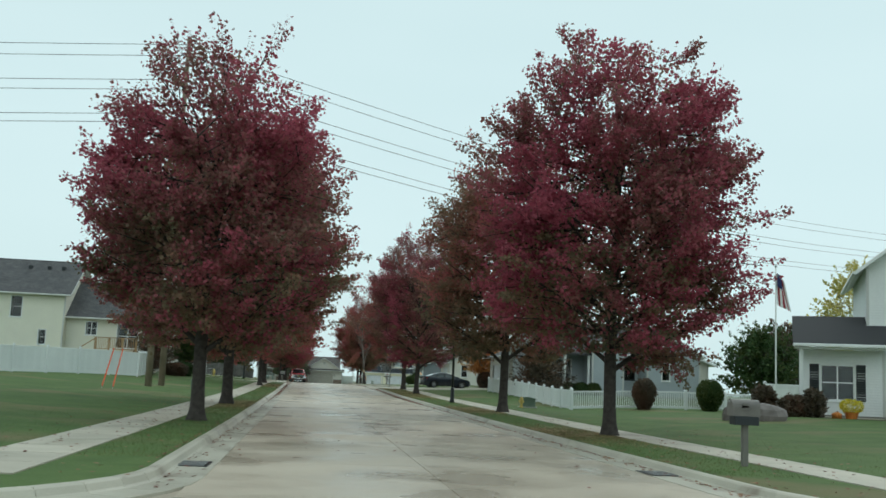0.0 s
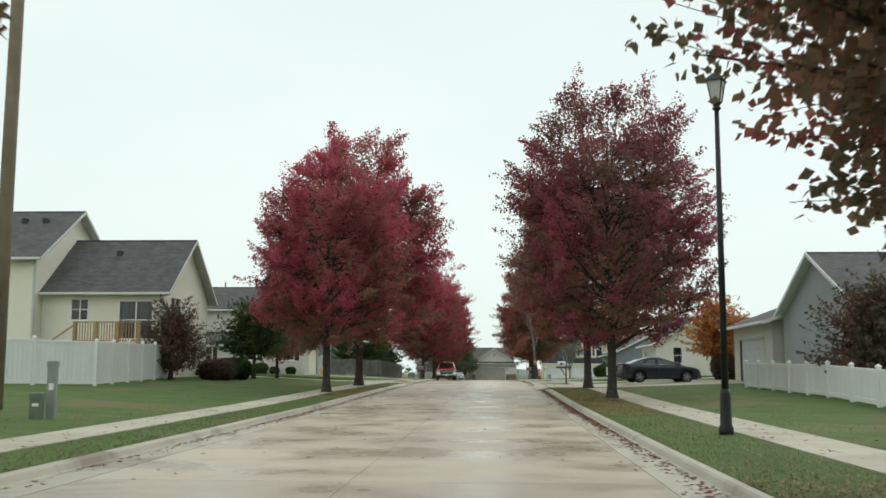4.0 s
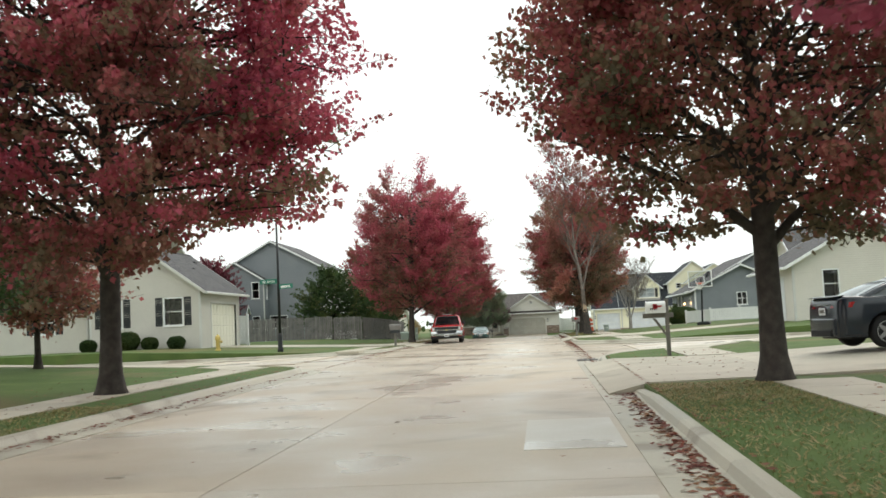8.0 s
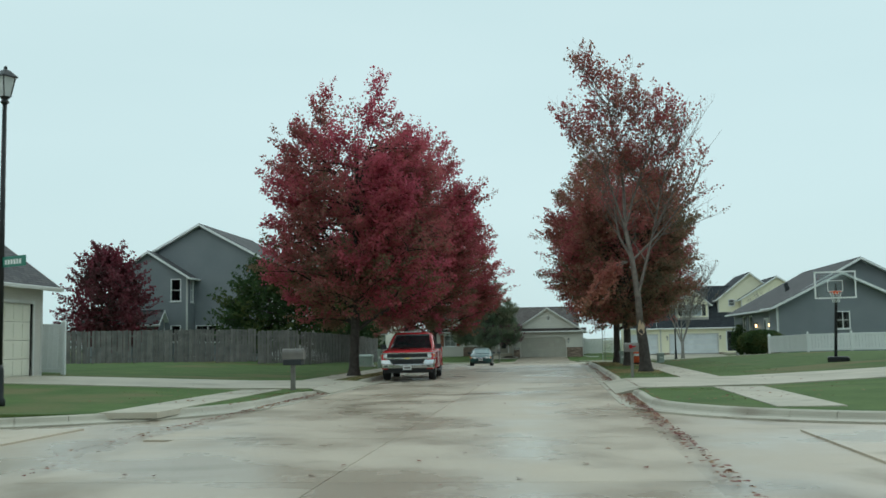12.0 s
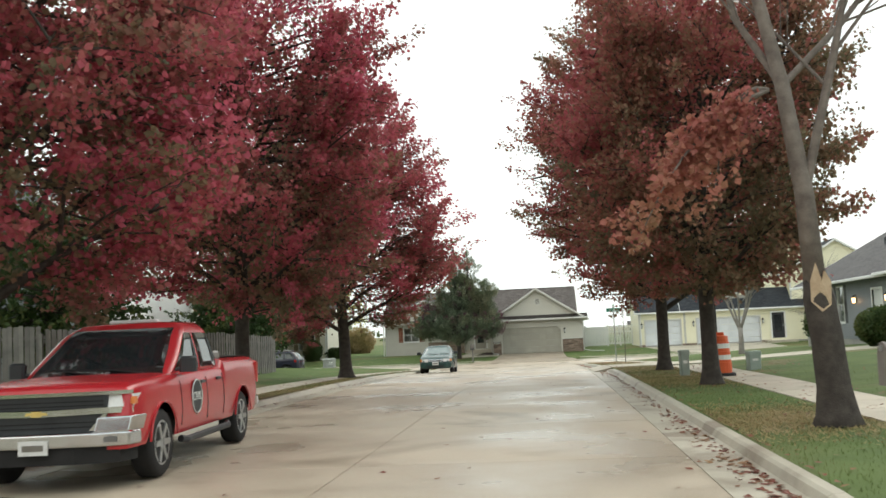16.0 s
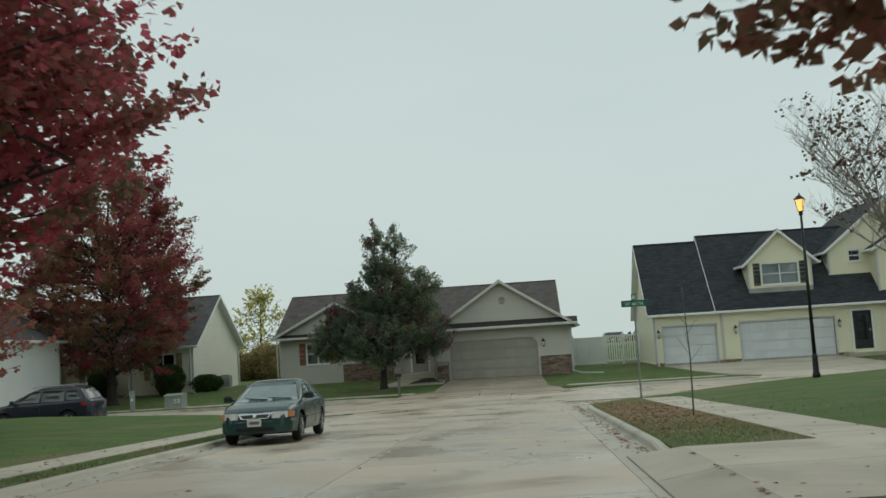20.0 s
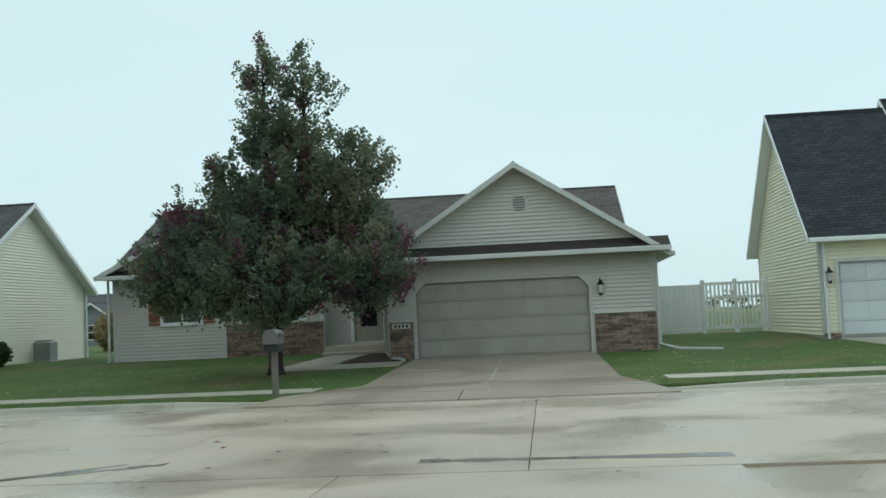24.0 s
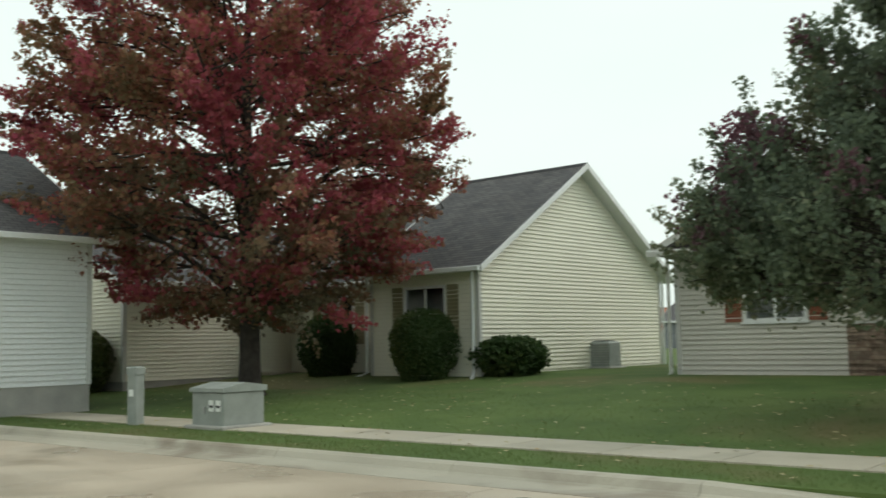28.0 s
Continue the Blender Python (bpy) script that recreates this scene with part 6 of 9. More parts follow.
def car(name, label, category, x, y, rz, paint, body, glass, screen, windows, mirror, seams, wheel_wide=0.2, spokes=7, road=True, handle=None, mirror_mat=None):
    """A car's shell, cabin, panes, seams, mirrors and wheels; its own front and tail come after."""
    z = level(y) if road else lawn(x, y) + 0.03
    c = thing(name, label, category, x, y, z, rz)
    if road:
        dy = math.sin(radians(rz)) * 1.4
        rise = (level(y + dy) - level(y - dy)) / 2.8
        c.matrix_world = pose(x, y, (level(y + dy) + level(y - dy)) / 2 + 0.012, 0, 0, rz) @ pose(0, 0, 0, 0, -math.degrees(math.atan(rise)), 0)
    part("body", body.shell(), paint, c, smooth=True)
    cab = part("cabin", body.house(), paint, c, smooth=True)
    z0, z1 = body.cabin[0][0], body.cabin[-1][0]
    wl, wh = body.ring(z0 + 0.04)[2] * 0.9, body.ring(z1 - 0.04)[2] * 0.86
    part("windscreen", body.pane(body.front, (-wl, -wh), (wl, wh), z0 + 0.03, z1 - 0.045), screen, cab, smooth=True)
    part("rear_window", body.pane(body.back, (-wl * 0.93, -wh * 0.93), (wl * 0.93, wh * 0.93), z0 + 0.06, z1 - 0.06), glass, cab, smooth=True)
    for s in (-1, 1):
        at = lambda u, zz, out: body.flank(s, u, zz, out)
        for (a0, a1), (b0, b1), lo, hi in windows:
            part("side_window", body.pane(at, (a0, a1), (b0, b1), lo, hi, 4, 4), glass, cab, smooth=True)
        for u, hx in seams:
            pts = [(u, s * (body.side(u, zz) + 0.001), zz) for zz in [body.sill + 0.1 + (body.height(u) - body.sill - 0.12) * k / 6 for k in range(7)]]
            part("door_seam", Mesh().tube(pts, [0.006] * 7, 4), DARK, c)
            if hx:
                hz = body.height(hx) - 0.16
                hy = body.side(hx, hz)
                part("door_handle", Mesh().box(hx - 0.1, hx + 0.1, *sorted((s * (hy - 0.02), s * (hy + 0.028))), hz - 0.02, hz + 0.02, 0.012), handle or paint, c)
        mx, mz, mh = mirror
        my = body.ring(mz)[2]
        part("mirror", Mesh().tube([(mx, s * (my - 0.05), mz + 0.02), (mx + 0.01, s * (my + 0.08), mz + 0.05)], [0.025, 0.025], 6).box(mx - 0.05, mx + 0.07, *sorted((s * (my + 0.06), s * (my + 0.26))), mz, mz + mh, 0.03), mirror_mat or paint, c)
    tyre, rim, disc = wheel_data(body.r, wheel_wide, spokes)
    for cx in body.axles:
        for s in (-1, 1):
            w = part("wheel", Mesh(), TYRE, c, m=pose(cx, s * (body.half(cx) - wheel_wide / 2 - 0.02), body.r, -90 * s, 0, 0))
            shared("tyre", tyre, w, Matrix())
            shared("rim", rim, w, Matrix())
            shared("brake_disc", disc, w, Matrix())
        h = body.half(cx) - wheel_wide - 0.06
        part("wheel_well", Mesh().box(cx - body.r - 0.07, cx + body.r + 0.07, -h, h, body.sill, body.r * 2 + 0.07), TYRE, c)
    part("underside", Mesh().box(body.tx[0] + 0.25, body.tx[-1] - 0.25, -body.half(0) + 0.2, body.half(0) - 0.2, body.sill - 0.04, body.sill + 0.25), TYRE, c)
    return c


def plate_on(c, x, z, s=1):
    p = part("number_plate", Mesh().box(*sorted((x, x + s * 0.015)), -0.155, 0.155, z, z + 0.155, 0.004), PLATE, c)
    part("bar", Mesh().box(*sorted((x + s * 0.0155, x + s * 0.018)), -0.11, 0.11, z + 0.045, z + 0.11), POST_GREY, p)


def lamp_on(c, name, body, s, y0, y1, z0, z1, mat, nose, deep=0.1, sweep=0.12, label=""):
    """A lamp that wraps the corner: it sweeps back as it goes outwards. nose: x of the car's end; s: side."""
    e = 1 if nose > 0 else -1
    mb = Mesh()
    n = 6
    vs = []
    for k in range(n + 1):
        y = y0 + (y1 - y0) * k / n
        xx = nose - e * sweep * (k / n) ** 2
        vs += [(xx - e * deep, s * y, z0), (xx, s * y, z0), (xx - e * 0.035, s * y, z1), (xx - e * deep - e * 0.03, s * y, z1)]
    fs = [(4 * k + i, 4 * k + (i + 1) % 4, 4 * k + 4 + (i + 1) % 4, 4 * k + 4 + i) for k in range(n) for i in range(4)] + [(3, 2, 1, 0), (4 * n, 4 * n + 1, 4 * n + 2, 4 * n + 3)]
    mb.solid(vs, fs)
    return part(name, mb, mat, c, label)


# the red pickup
TRUCK = Body([(-2.92, 0.82), (-2.9, 1.22), (-2.86, 1.3), (-0.85, 1.31), (-0.82, 1.22), (1.05, 1.19), (1.3, 1.19), (1.6, 1.19), (2.3, 1.165), (2.62, 1.14), (2.78, 1.11), (2.86, 1.05), (2.885, 0.7)],
             [(-2.92, 0.93), (-2.8, 0.985), (-2.4, 1.0), (2.1, 1.0), (2.5, 0.995), (2.78, 0.975), (2.885, 0.95)], 0.44, (-1.8, 1.9), 0.4,
             [(1.15, 1.52, -0.9, 0.9), (1.3, 1.28, -0.88, 0.885), (1.5, 0.93, -0.85, 0.845), (1.7, 0.62, -0.8, 0.79), (1.79, 0.42, -0.76, 0.745), (1.83, 0.28, -0.7, 0.7)], 0.16)
c = car("pickup_truck", "red double-cab pickup with chrome grille parked at the kerb", "truck", -0.26, 139.45, -86.5, RED_PAINT, TRUCK, CAR_GLASS, CAR_GLASS,
        [((1.14, 0.4), (0.13, 0.13), 1.235, 1.71), ((0.05, 0.05), (-0.72, -0.6), 1.235, 1.71)], (1.1, 1.2, 0.2), ((1.2, 0), (0.08, 0.28), (-0.74, -0.5)), 0.26, 6, handle=DARK, mirror_mat=DARK)
c.scale = (1, 1, 0.95)
bonnet = Mesh()
for s in (-1, 1):
    bonnet.prism([(1.5, s * 0.52, 1.195), (2.6, s * 0.6, 1.11), (2.6, s * 0.7, 1.09), (1.5, s * 0.64, 1.185)], (0, 0, 0.022))
part("bonnet_crease", bonnet, RED_PAINT, c)
grille = part("grille", Mesh().box(2.7, 2.9, -0.72, 0.72, 0.64, 1.05, 0.02), DARK, c, "black grille between chrome bars")
part("chrome_bar", Mesh().prism([(2.8, -0.97, 1.035), (2.92, -0.8, 1.035), (2.935, 0, 1.035), (2.92, 0.8, 1.035), (2.8, 0.97, 1.035)], (0, 0, 0.04)), CHROME, grille)
part("chrome_bar", Mesh().prism([(2.8, -0.97, 0.83), (2.925, -0.76, 0.835), (2.95, 0, 0.82), (2.925, 0.76, 0.835), (2.8, 0.97, 0.83)], (0, 0, 0.065)), CHROME, grille)
part("emblem", Mesh().prism([(2.95, -0.12, 0.84), (2.95, -0.05, 0.84), (2.95, -0.05, 0.825), (2.95, 0.05, 0.825), (2.95, 0.05, 0.84), (2.95, 0.12, 0.84), (2.95, 0.1, 0.87), (2.95, 0.05, 0.87), (2.95, 0.05, 0.885), (2.95, -0.05, 0.885), (2.95, -0.05, 0.87), (2.95, -0.1, 0.87)], (0.012, 0, 0)), HYD_YELLOW, grille)
for z in (0.92, 0.965, 0.69, 0.74):
    part("grille_slat", Mesh().box(2.89, 2.91, -0.7, 0.7, z, z + 0.014), TYRE, grille)
for s in (-1, 1):
    part("grille_frame", Mesh().prism([(2.89, s * 0.74, 0.83), (2.89, s * 0.6, 0.655), (2.89, s * 0.54, 0.655), (2.89, s * 0.69, 0.83)], (0.035, 0, 0)), CHROME, grille)
    lamp_on(c, "headlight", TRUCK, s, 0.72, 0.965, 0.9, 1.03, LAMP_CLEAR, 2.915, 0.2, 0.13)
    part("lamp_frame", Mesh().box(2.85, 2.925, *sorted((s * 0.7, s * 0.74)), 0.895, 1.035, 0.008), DARK, c)
    part("side_marker", Mesh().box(2.72, 2.82, *sorted((s * 0.94, s * 0.99)), 0.92, 1.0, 0.01), LAMP_AMBER, c)
    part("tail_light", Mesh().box(-2.95, -2.8, *sorted((s * 0.86, s * 0.985)), 0.88, 1.24, 0.03), LAMP_RED, c)
    b = part("door_badge", Mesh().turned([(0.23, 0), (0.23, 0.006)], 28), DARK, c, "round black door badge with white lettering", m=pose(0.58, s * (TRUCK.side(0.58, 0.86) + 0.001), 0.86, -90 * s, 0, 0))
    part("ring", Mesh().tube([(0.218 * math.cos(k * math.pi / 14), 0.218 * math.sin(k * math.pi / 14), 0.006) for k in range(29)], [0.009] * 29, 5, caps=False), PLATE, b)
    cu = bpy.data.curves.new("words", "FONT")
    cu.body, cu.size, cu.align_x, cu.align_y, cu.extrude = "CIVIL", 0.16, "CENTER", "CENTER", 0.002
    me = bpy.data.meshes.new_from_object(bpy.data.objects.new("words", cu))
    me.materials.clear()
    me.materials.append(SIGN_WHITE)
    shared("lettering", me, b, pose(0, 0, 0.009, 0, 0, 180 if s > 0 else 0))
    part("side_step", Mesh().tube([(-0.85, s * 1.0, 0.38), (-0.75, s * 1.04, 0.36), (1.2, s * 1.04, 0.36), (1.3, s * 1.0, 0.38)], [0.045] * 4, 8), DARK, c)
    for ax in TRUCK.axles:
        part("arch_lip", Mesh().tube([(ax + 0.485 * math.cos(0.12 + k * 2.9 / 14), s * (TRUCK.half(ax) + 0.004), 0.4 + 0.485 * math.sin(0.12 + k * 2.9 / 14)) for k in range(15)], [0.016] * 15, 5), RED_PAINT, c)
bumper = part("bumper", Mesh().prism([(2.66, -1.01, 0.48), (2.9, -0.95, 0.48), (3.0, -0.62, 0.48), (3.03, 0, 0.48), (3.0, 0.62, 0.48), (2.9, 0.95, 0.48), (2.66, 1.01, 0.48), (2.66, 0.6, 0.48), (2.66, -0.6, 0.48)], (0, 0, 0.16)), CHROME, c, "chrome front bumper")
soften(bumper, 0.03)
for s in (-1, 1):
    soften(part("bumper_end", Mesh().prism([(2.6, s * 1.008, 0.63), (2.9, s * 0.95, 0.63), (2.985, s * 0.6, 0.63), (2.7, s * 0.56, 0.63), (2.7, s * 0.76, 0.82), (2.9, s * 0.76, 0.82), (2.86, s * 0.965, 0.82), (2.6, s * 1.0, 0.82)][:4], (-0.03, s * 0.035, 0.17)), CHROME, bumper), 0.02)
    part("fog_lamp", Mesh().box(2.9, 2.975, *sorted((s * 0.7, s * 0.84)), 0.53, 0.59, 0.01), LAMP_DIM, bumper)
part("air_dam", Mesh().prism([(2.5, -0.9, 0.3), (2.85, -0.84, 0.3), (2.97, -0.4, 0.3), (2.97, 0.4, 0.3), (2.85, 0.84, 0.3), (2.5, 0.9, 0.3)], (0, 0, 0.2)), TYRE, c)
plate_on(c, 3.03, 0.42)
part("light_bar", Mesh().box(-0.15, 0.03, -0.32, 0.32, 1.885, 1.925, 0.015), PLATE, c, "slim pale warning light bar on the roof")
part("toolbox", Mesh().box(-1.3, -0.95, -0.8, 0.8, 1.2, 1.44, 0.03), GREY_METAL, c, "pale metal toolbox behind the cab")
part("bed_floor", Mesh().box(-2.75, -0.95, -0.8, 0.8, 1.335, 1.345), TYRE, c, "dark bed cover")
part("tailgate", Mesh().box(-2.96, -2.92, -0.82, 0.82, 0.8, 1.27, 0.01), RED_PAINT, c)
part("rear_bumper", Mesh().box(-3.08, -2.88, -0.95, 0.95, 0.5, 0.68, 0.04), CHROME, c)
for k, y in enumerate((-0.35, 0.2)):
    part("wiper", Mesh().tube([TRUCK.front(y + 0.4, 1.2, 0.02), TRUCK.front(y - 0.15, 1.27, 0.02)], [0.012, 0.008], 5), TYRE, c)

# the dark green sedan
SEDAN = Body([(-2.36, 0.5), (-2.35, 0.78), (-2.3, 0.9), (-2.2, 0.945), (-1.65, 0.975), (-0.4, 0.955), (1.0, 0.925), (1.2, 0.91), (1.7, 0.855), (2.05, 0.775), (2.22, 0.7), (2.32, 0.6), (2.36, 0.46)],
             [(-2.36, 0.66), (-2.28, 0.76), (-2.0, 0.85), (-1.2, 0.885), (1.2, 0.885), (1.75, 0.85), (2.1, 0.77), (2.27, 0.67), (2.36, 0.55)], 0.25, (-1.32, 1.37), 0.315,
             [(0.9, 1.3, -1.95, 0.81), (1.05, 0.98, -1.68, 0.755), (1.2, 0.64, -1.36, 0.69), (1.31, 0.36, -1.1, 0.63), (1.37, 0.14, -0.9, 0.57)], 0.2)
c = car("sedan", "dark green older sedan with slim headlights parked at the kerb", "car", -0.55, 179.4, -88, GREEN_PAINT, SEDAN, CAR_GLASS_SKY, CAR_GLASS_SKY,
        [((0.82, 0.16), (-0.22, -0.24), 0.97, 1.3), ((-0.31, -0.32), (-1.12, -0.82), 0.97, 1.3), ((-1.18, -0.92), (-1.42, -1.0), 0.99, 1.27)], (0.86, 0.94, 0.15), ((0.98, 0), (-0.26, -0.08), (-1.18, -1.02)), 0.2, 7, mirror_mat=DARK)
part("grille", Mesh().prism([(2.3, -0.38, 0.66), (2.36, -0.3, 0.56), (2.36, 0.3, 0.56), (2.3, 0.38, 0.66), (2.26, 0.36, 0.69), (2.26, -0.36, 0.69)], (-0.1, 0, 0.0)), CHROME, c)
g = part("grille", Mesh().prism([(2.3, -0.37, 0.665), (2.345, -0.3, 0.58), (2.345, 0.3, 0.58), (2.3, 0.37, 0.665)], (0.018, 0, 0.006)), CHROME, c)
part("grille_slot", Mesh().prism([(2.325, -0.33, 0.65), (2.362, -0.27, 0.592), (2.362, 0.27, 0.592), (2.325, 0.33, 0.65)], (0.006, 0, 0.003)), DARK, g)
part("emblem", Mesh().turned([(0.045, 0), (0.04, 0.012)], 14), CHROME, g, m=pose(2.352, 0, 0.625, 0, 65, 0))
for s in (-1, 1):
    lamp_on(c, "headlight", SEDAN, s, 0.38, 0.7, 0.56, 0.7, LAMP_CLEAR, 2.365, 0.2, 0.13)
    lamp_on(c, "indicator", SEDAN, s, 0.7, 0.8, 0.575, 0.695, LAMP_AMBER, 2.235, 0.2, 0.1, "amber corner indicator")
    part("tail_light", Mesh().box(-2.37, -2.2, *sorted((s * 0.42, s * 0.72)), 0.68, 0.83, 0.03), LAMP_RED, c)
    part("side_moulding", Mesh().tube([(x, s * (SEDAN.side(x, 0.52) + 0.004), 0.52) for x in (-0.95, -0.4, 0.2, 0.92)], [0.02] * 4, 5), GREEN_PAINT, c)
bumper = part("bumper", Mesh().prism([(1.85, -0.84, 0.27), (2.15, -0.78, 0.27), (2.34, -0.58, 0.27), (2.42, 0, 0.27), (2.34, 0.58, 0.27), (2.15, 0.78, 0.27), (1.85, 0.84, 0.27)], (0, 0, 0.26)), GREEN_PAINT, c)
soften(bumper, 0.05)
part("air_intake", Mesh().prism([(2.2, -0.5, 0.3), (2.375, -0.42, 0.3), (2.425, 0, 0.3), (2.375, 0.42, 0.3), (2.2, 0.5, 0.3)], (0, 0, 0.07)), TYRE, bumper)
soften(part("rear_bumper", Mesh().prism([(-1.85, -0.84, 0.3), (-2.2, -0.78, 0.3), (-2.4, -0.5, 0.3), (-2.43, 0, 0.3), (-2.4, 0.5, 0.3), (-2.2, 0.78, 0.3), (-1.85, 0.84, 0.3)], (0, 0, 0.3)), GREEN_PAINT, c), 0.05)
plate_on(c, 2.42, 0.4)
for y in (-0.3, 0.25):
    part("wiper", Mesh().tube([SEDAN.front(y + 0.35, 0.945, 0.02), SEDAN.front(y - 0.2, 0.99, 0.02)], [0.012, 0.008], 5), TYRE, c)

# the navy sedan on the driveway
NAVY = Body([(-2.26, 0.55), (-2.26, 0.92), (-2.22, 1.02), (-2.1, 1.055), (-1.7, 1.04), (-0.5, 0.99), (1.0, 0.95), (1.3, 0.93), (1.8, 0.85), (2.1, 0.76), (2.25, 0.62), (2.28, 0.45)],
            [(-2.26, 0.7), (-2.15, 0.8), (-1.8, 0.88), (-1.2, 0.9), (1.3, 0.9), (1.8, 0.86), (2.1, 0.77), (2.28, 0.6)], 0.24, (-1.33, 1.37), 0.33,
            [(0.95, 1.4, -2.05, 0.82), (1.1, 1.0, -1.78, 0.76), (1.25, 0.6, -1.42, 0.7), (1.36, 0.28, -1.05, 0.64), (1.41, 0.08, -0.8, 0.58)], 0.18)
c = car("sedan", "dark navy sedan with alloy wheels parked in a driveway", "car", 13.9, 96.4, 8, NAVY_PAINT, NAVY, CAR_GLASS_SIDE, CAR_GLASS_SKY,
        [((0.85, 0.1), (-0.2, -0.22), 1.01, 1.34), ((-0.28, -0.3), (-1.2, -0.8), 1.01, 1.34), ((-1.26, -0.9), (-1.62, -1.02), 1.03, 1.3)], (0.88, 0.97, 0.14), ((1.0, 0), (-0.24, -0.06), (-1.15, -1.0)), 0.21, 5, road=False)
for s in (-1, 1):
    lamp_on(c, "tail_light", NAVY, s, 0.42, 0.82, 0.84, 0.95, LAMP_RED, -2.28, 0.12, 0.22)
    lamp_on(c, "headlight", NAVY, s, 0.42, 0.76, 0.62, 0.72, LAMP_CLEAR, 2.27, 0.14, 0.25)
part("boot_lip", Mesh().prism([(-2.29, -0.62, 1.05), (-2.29, 0.62, 1.05), (-2.1, 0.7, 1.075), (-2.1, -0.7, 1.075)], (0, 0, 0.018)), NAVY_PAINT, c)
part("chrome_strip", Mesh().box(-2.275, -2.26, -0.42, 0.42, 0.895, 0.915), CHROME, c)
soften(part("rear_bumper", Mesh().prism([(-1.8, -0.86, 0.26), (-2.15, -0.8, 0.26), (-2.31, -0.55, 0.26), (-2.34, 0, 0.26), (-2.31, 0.55, 0.26), (-2.15, 0.8, 0.26), (-1.8, 0.86, 0.26)], (0, 0, 0.38)), NAVY_PAINT, c), 0.05)
part("diffuser", Mesh().box(-2.345, -2.2, -0.5, 0.5, 0.27, 0.4, 0.02), TYRE, c)
plate_on(c, -2.27, 0.7, -1)

# the navy SUV on the cross street
SUV = Body([(-2.22, 0.55), (-2.22, 1.0), (-2.15, 1.1), (-1.8, 1.12), (1.1, 1.04), (1.35, 1.02), (1.85, 0.95), (2.1, 0.86), (2.22, 0.72), (2.25, 0.5)],
           [(-2.22, 0.75), (-2.05, 0.86), (-1.6, 0.91), (1.3, 0.91), (1.85, 0.87), (2.1, 0.78), (2.25, 0.64)], 0.28, (-1.31, 1.35), 0.35,
           [(1.04, 1.4, -2.18, 0.85), (1.2, 1.08, -2.12, 0.8), (1.4, 0.68, -2.0, 0.73), (1.55, 0.35, -1.85, 0.67), (1.62, 0.12, -1.65, 0.6)], 0.18)
c = car("suv", "dark navy compact SUV parked on the side street", "car", -14.0, 195.2, 180, PLUM_PAINT, SUV, CAR_GLASS_SIDE, CAR_GLASS,
        [((0.9, 0.22), (-0.12, -0.14), 1.1, 1.52), ((-0.2, -0.22), (-1.15, -1.1), 1.1, 1.52), ((-1.23, -1.2), (-1.85, -1.62), 1.14, 1.5)], (0.92, 1.06, 0.16), ((1.05, 0), (-0.16, 0.02), (-1.2, -1.05)), 0.22, 5)
for s in (-1, 1):
    part("roof_rail", Mesh().tube([(-1.5, s * 0.62, 1.66), (-1.3, s * 0.62, 1.71), (0.0, s * 0.62, 1.71), (0.2, s * 0.62, 1.66)], [0.02] * 4, 6), GREY_METAL, c)
    lamp_on(c, "tail_light", SUV, s, 0.5, 0.86, 0.88, 1.02, LAMP_RED, -2.24, 0.15, 0.2)
    lamp_on(c, "headlight", SUV, s, 0.45, 0.78, 0.74, 0.86, LAMP_CLEAR, 2.24, 0.14, 0.25)
    part("sill", Mesh().box(-1.0, 1.0, *sorted((s * 0.84, s * 0.91)), 0.26, 0.4, 0.02), TYRE, c)


# ---- street furniture ----
def on_lawn(x, y):
    return lawn(x, y)


def street_lamp(x, y, lit=False, high=7.0):
    t = thing("street_lamp", "tall black street lamp with " + ("a glowing amber lantern" if lit else "a four-sided lantern") + " on the verge", "street lamp", x, y, on_lawn(x, y), 20, "street lamps")
    part("base", Mesh().turned([(0.14, -0.1), (0.14, 0.12), (0.11, 0.18), (0.1, 0.75), (0.075, 0.85)], 12), BLACK_METAL, t, smooth=True)
    part("pole", Mesh().tube([(0, 0, 0.8), (0, 0, high - 0.75)], [0.072, 0.045], 10), BLACK_METAL, t, smooth=True)
    part("collar", Mesh().turned([(0.05, high - 0.78), (0.09, high - 0.74), (0.06, high - 0.68), (0.11, high - 0.62)], 12), BLACK_METAL, t)
    part("lantern", Mesh().turned([(0.11, high - 0.61), (0.2, high - 0.2)], 4), LANTERN_LIT if lit else LANTERN_GLASS, t)
    for k in range(4):
        a = k * math.pi / 2
        part("lantern_rib", Mesh().tube([(0.115 * math.cos(a), 0.115 * math.sin(a), high - 0.62), (0.205 * math.cos(a), 0.205 * math.sin(a), high - 0.19)], [0.014, 0.014], 5), BLACK_METAL, t)
    part("cap", Mesh().turned([(0.26, high - 0.2), (0.25, high - 0.17), (0.1, high - 0.05), (0.04, high - 0.02), (0.03, high + 0.05)], 4), BLACK_METAL, t)
    return t


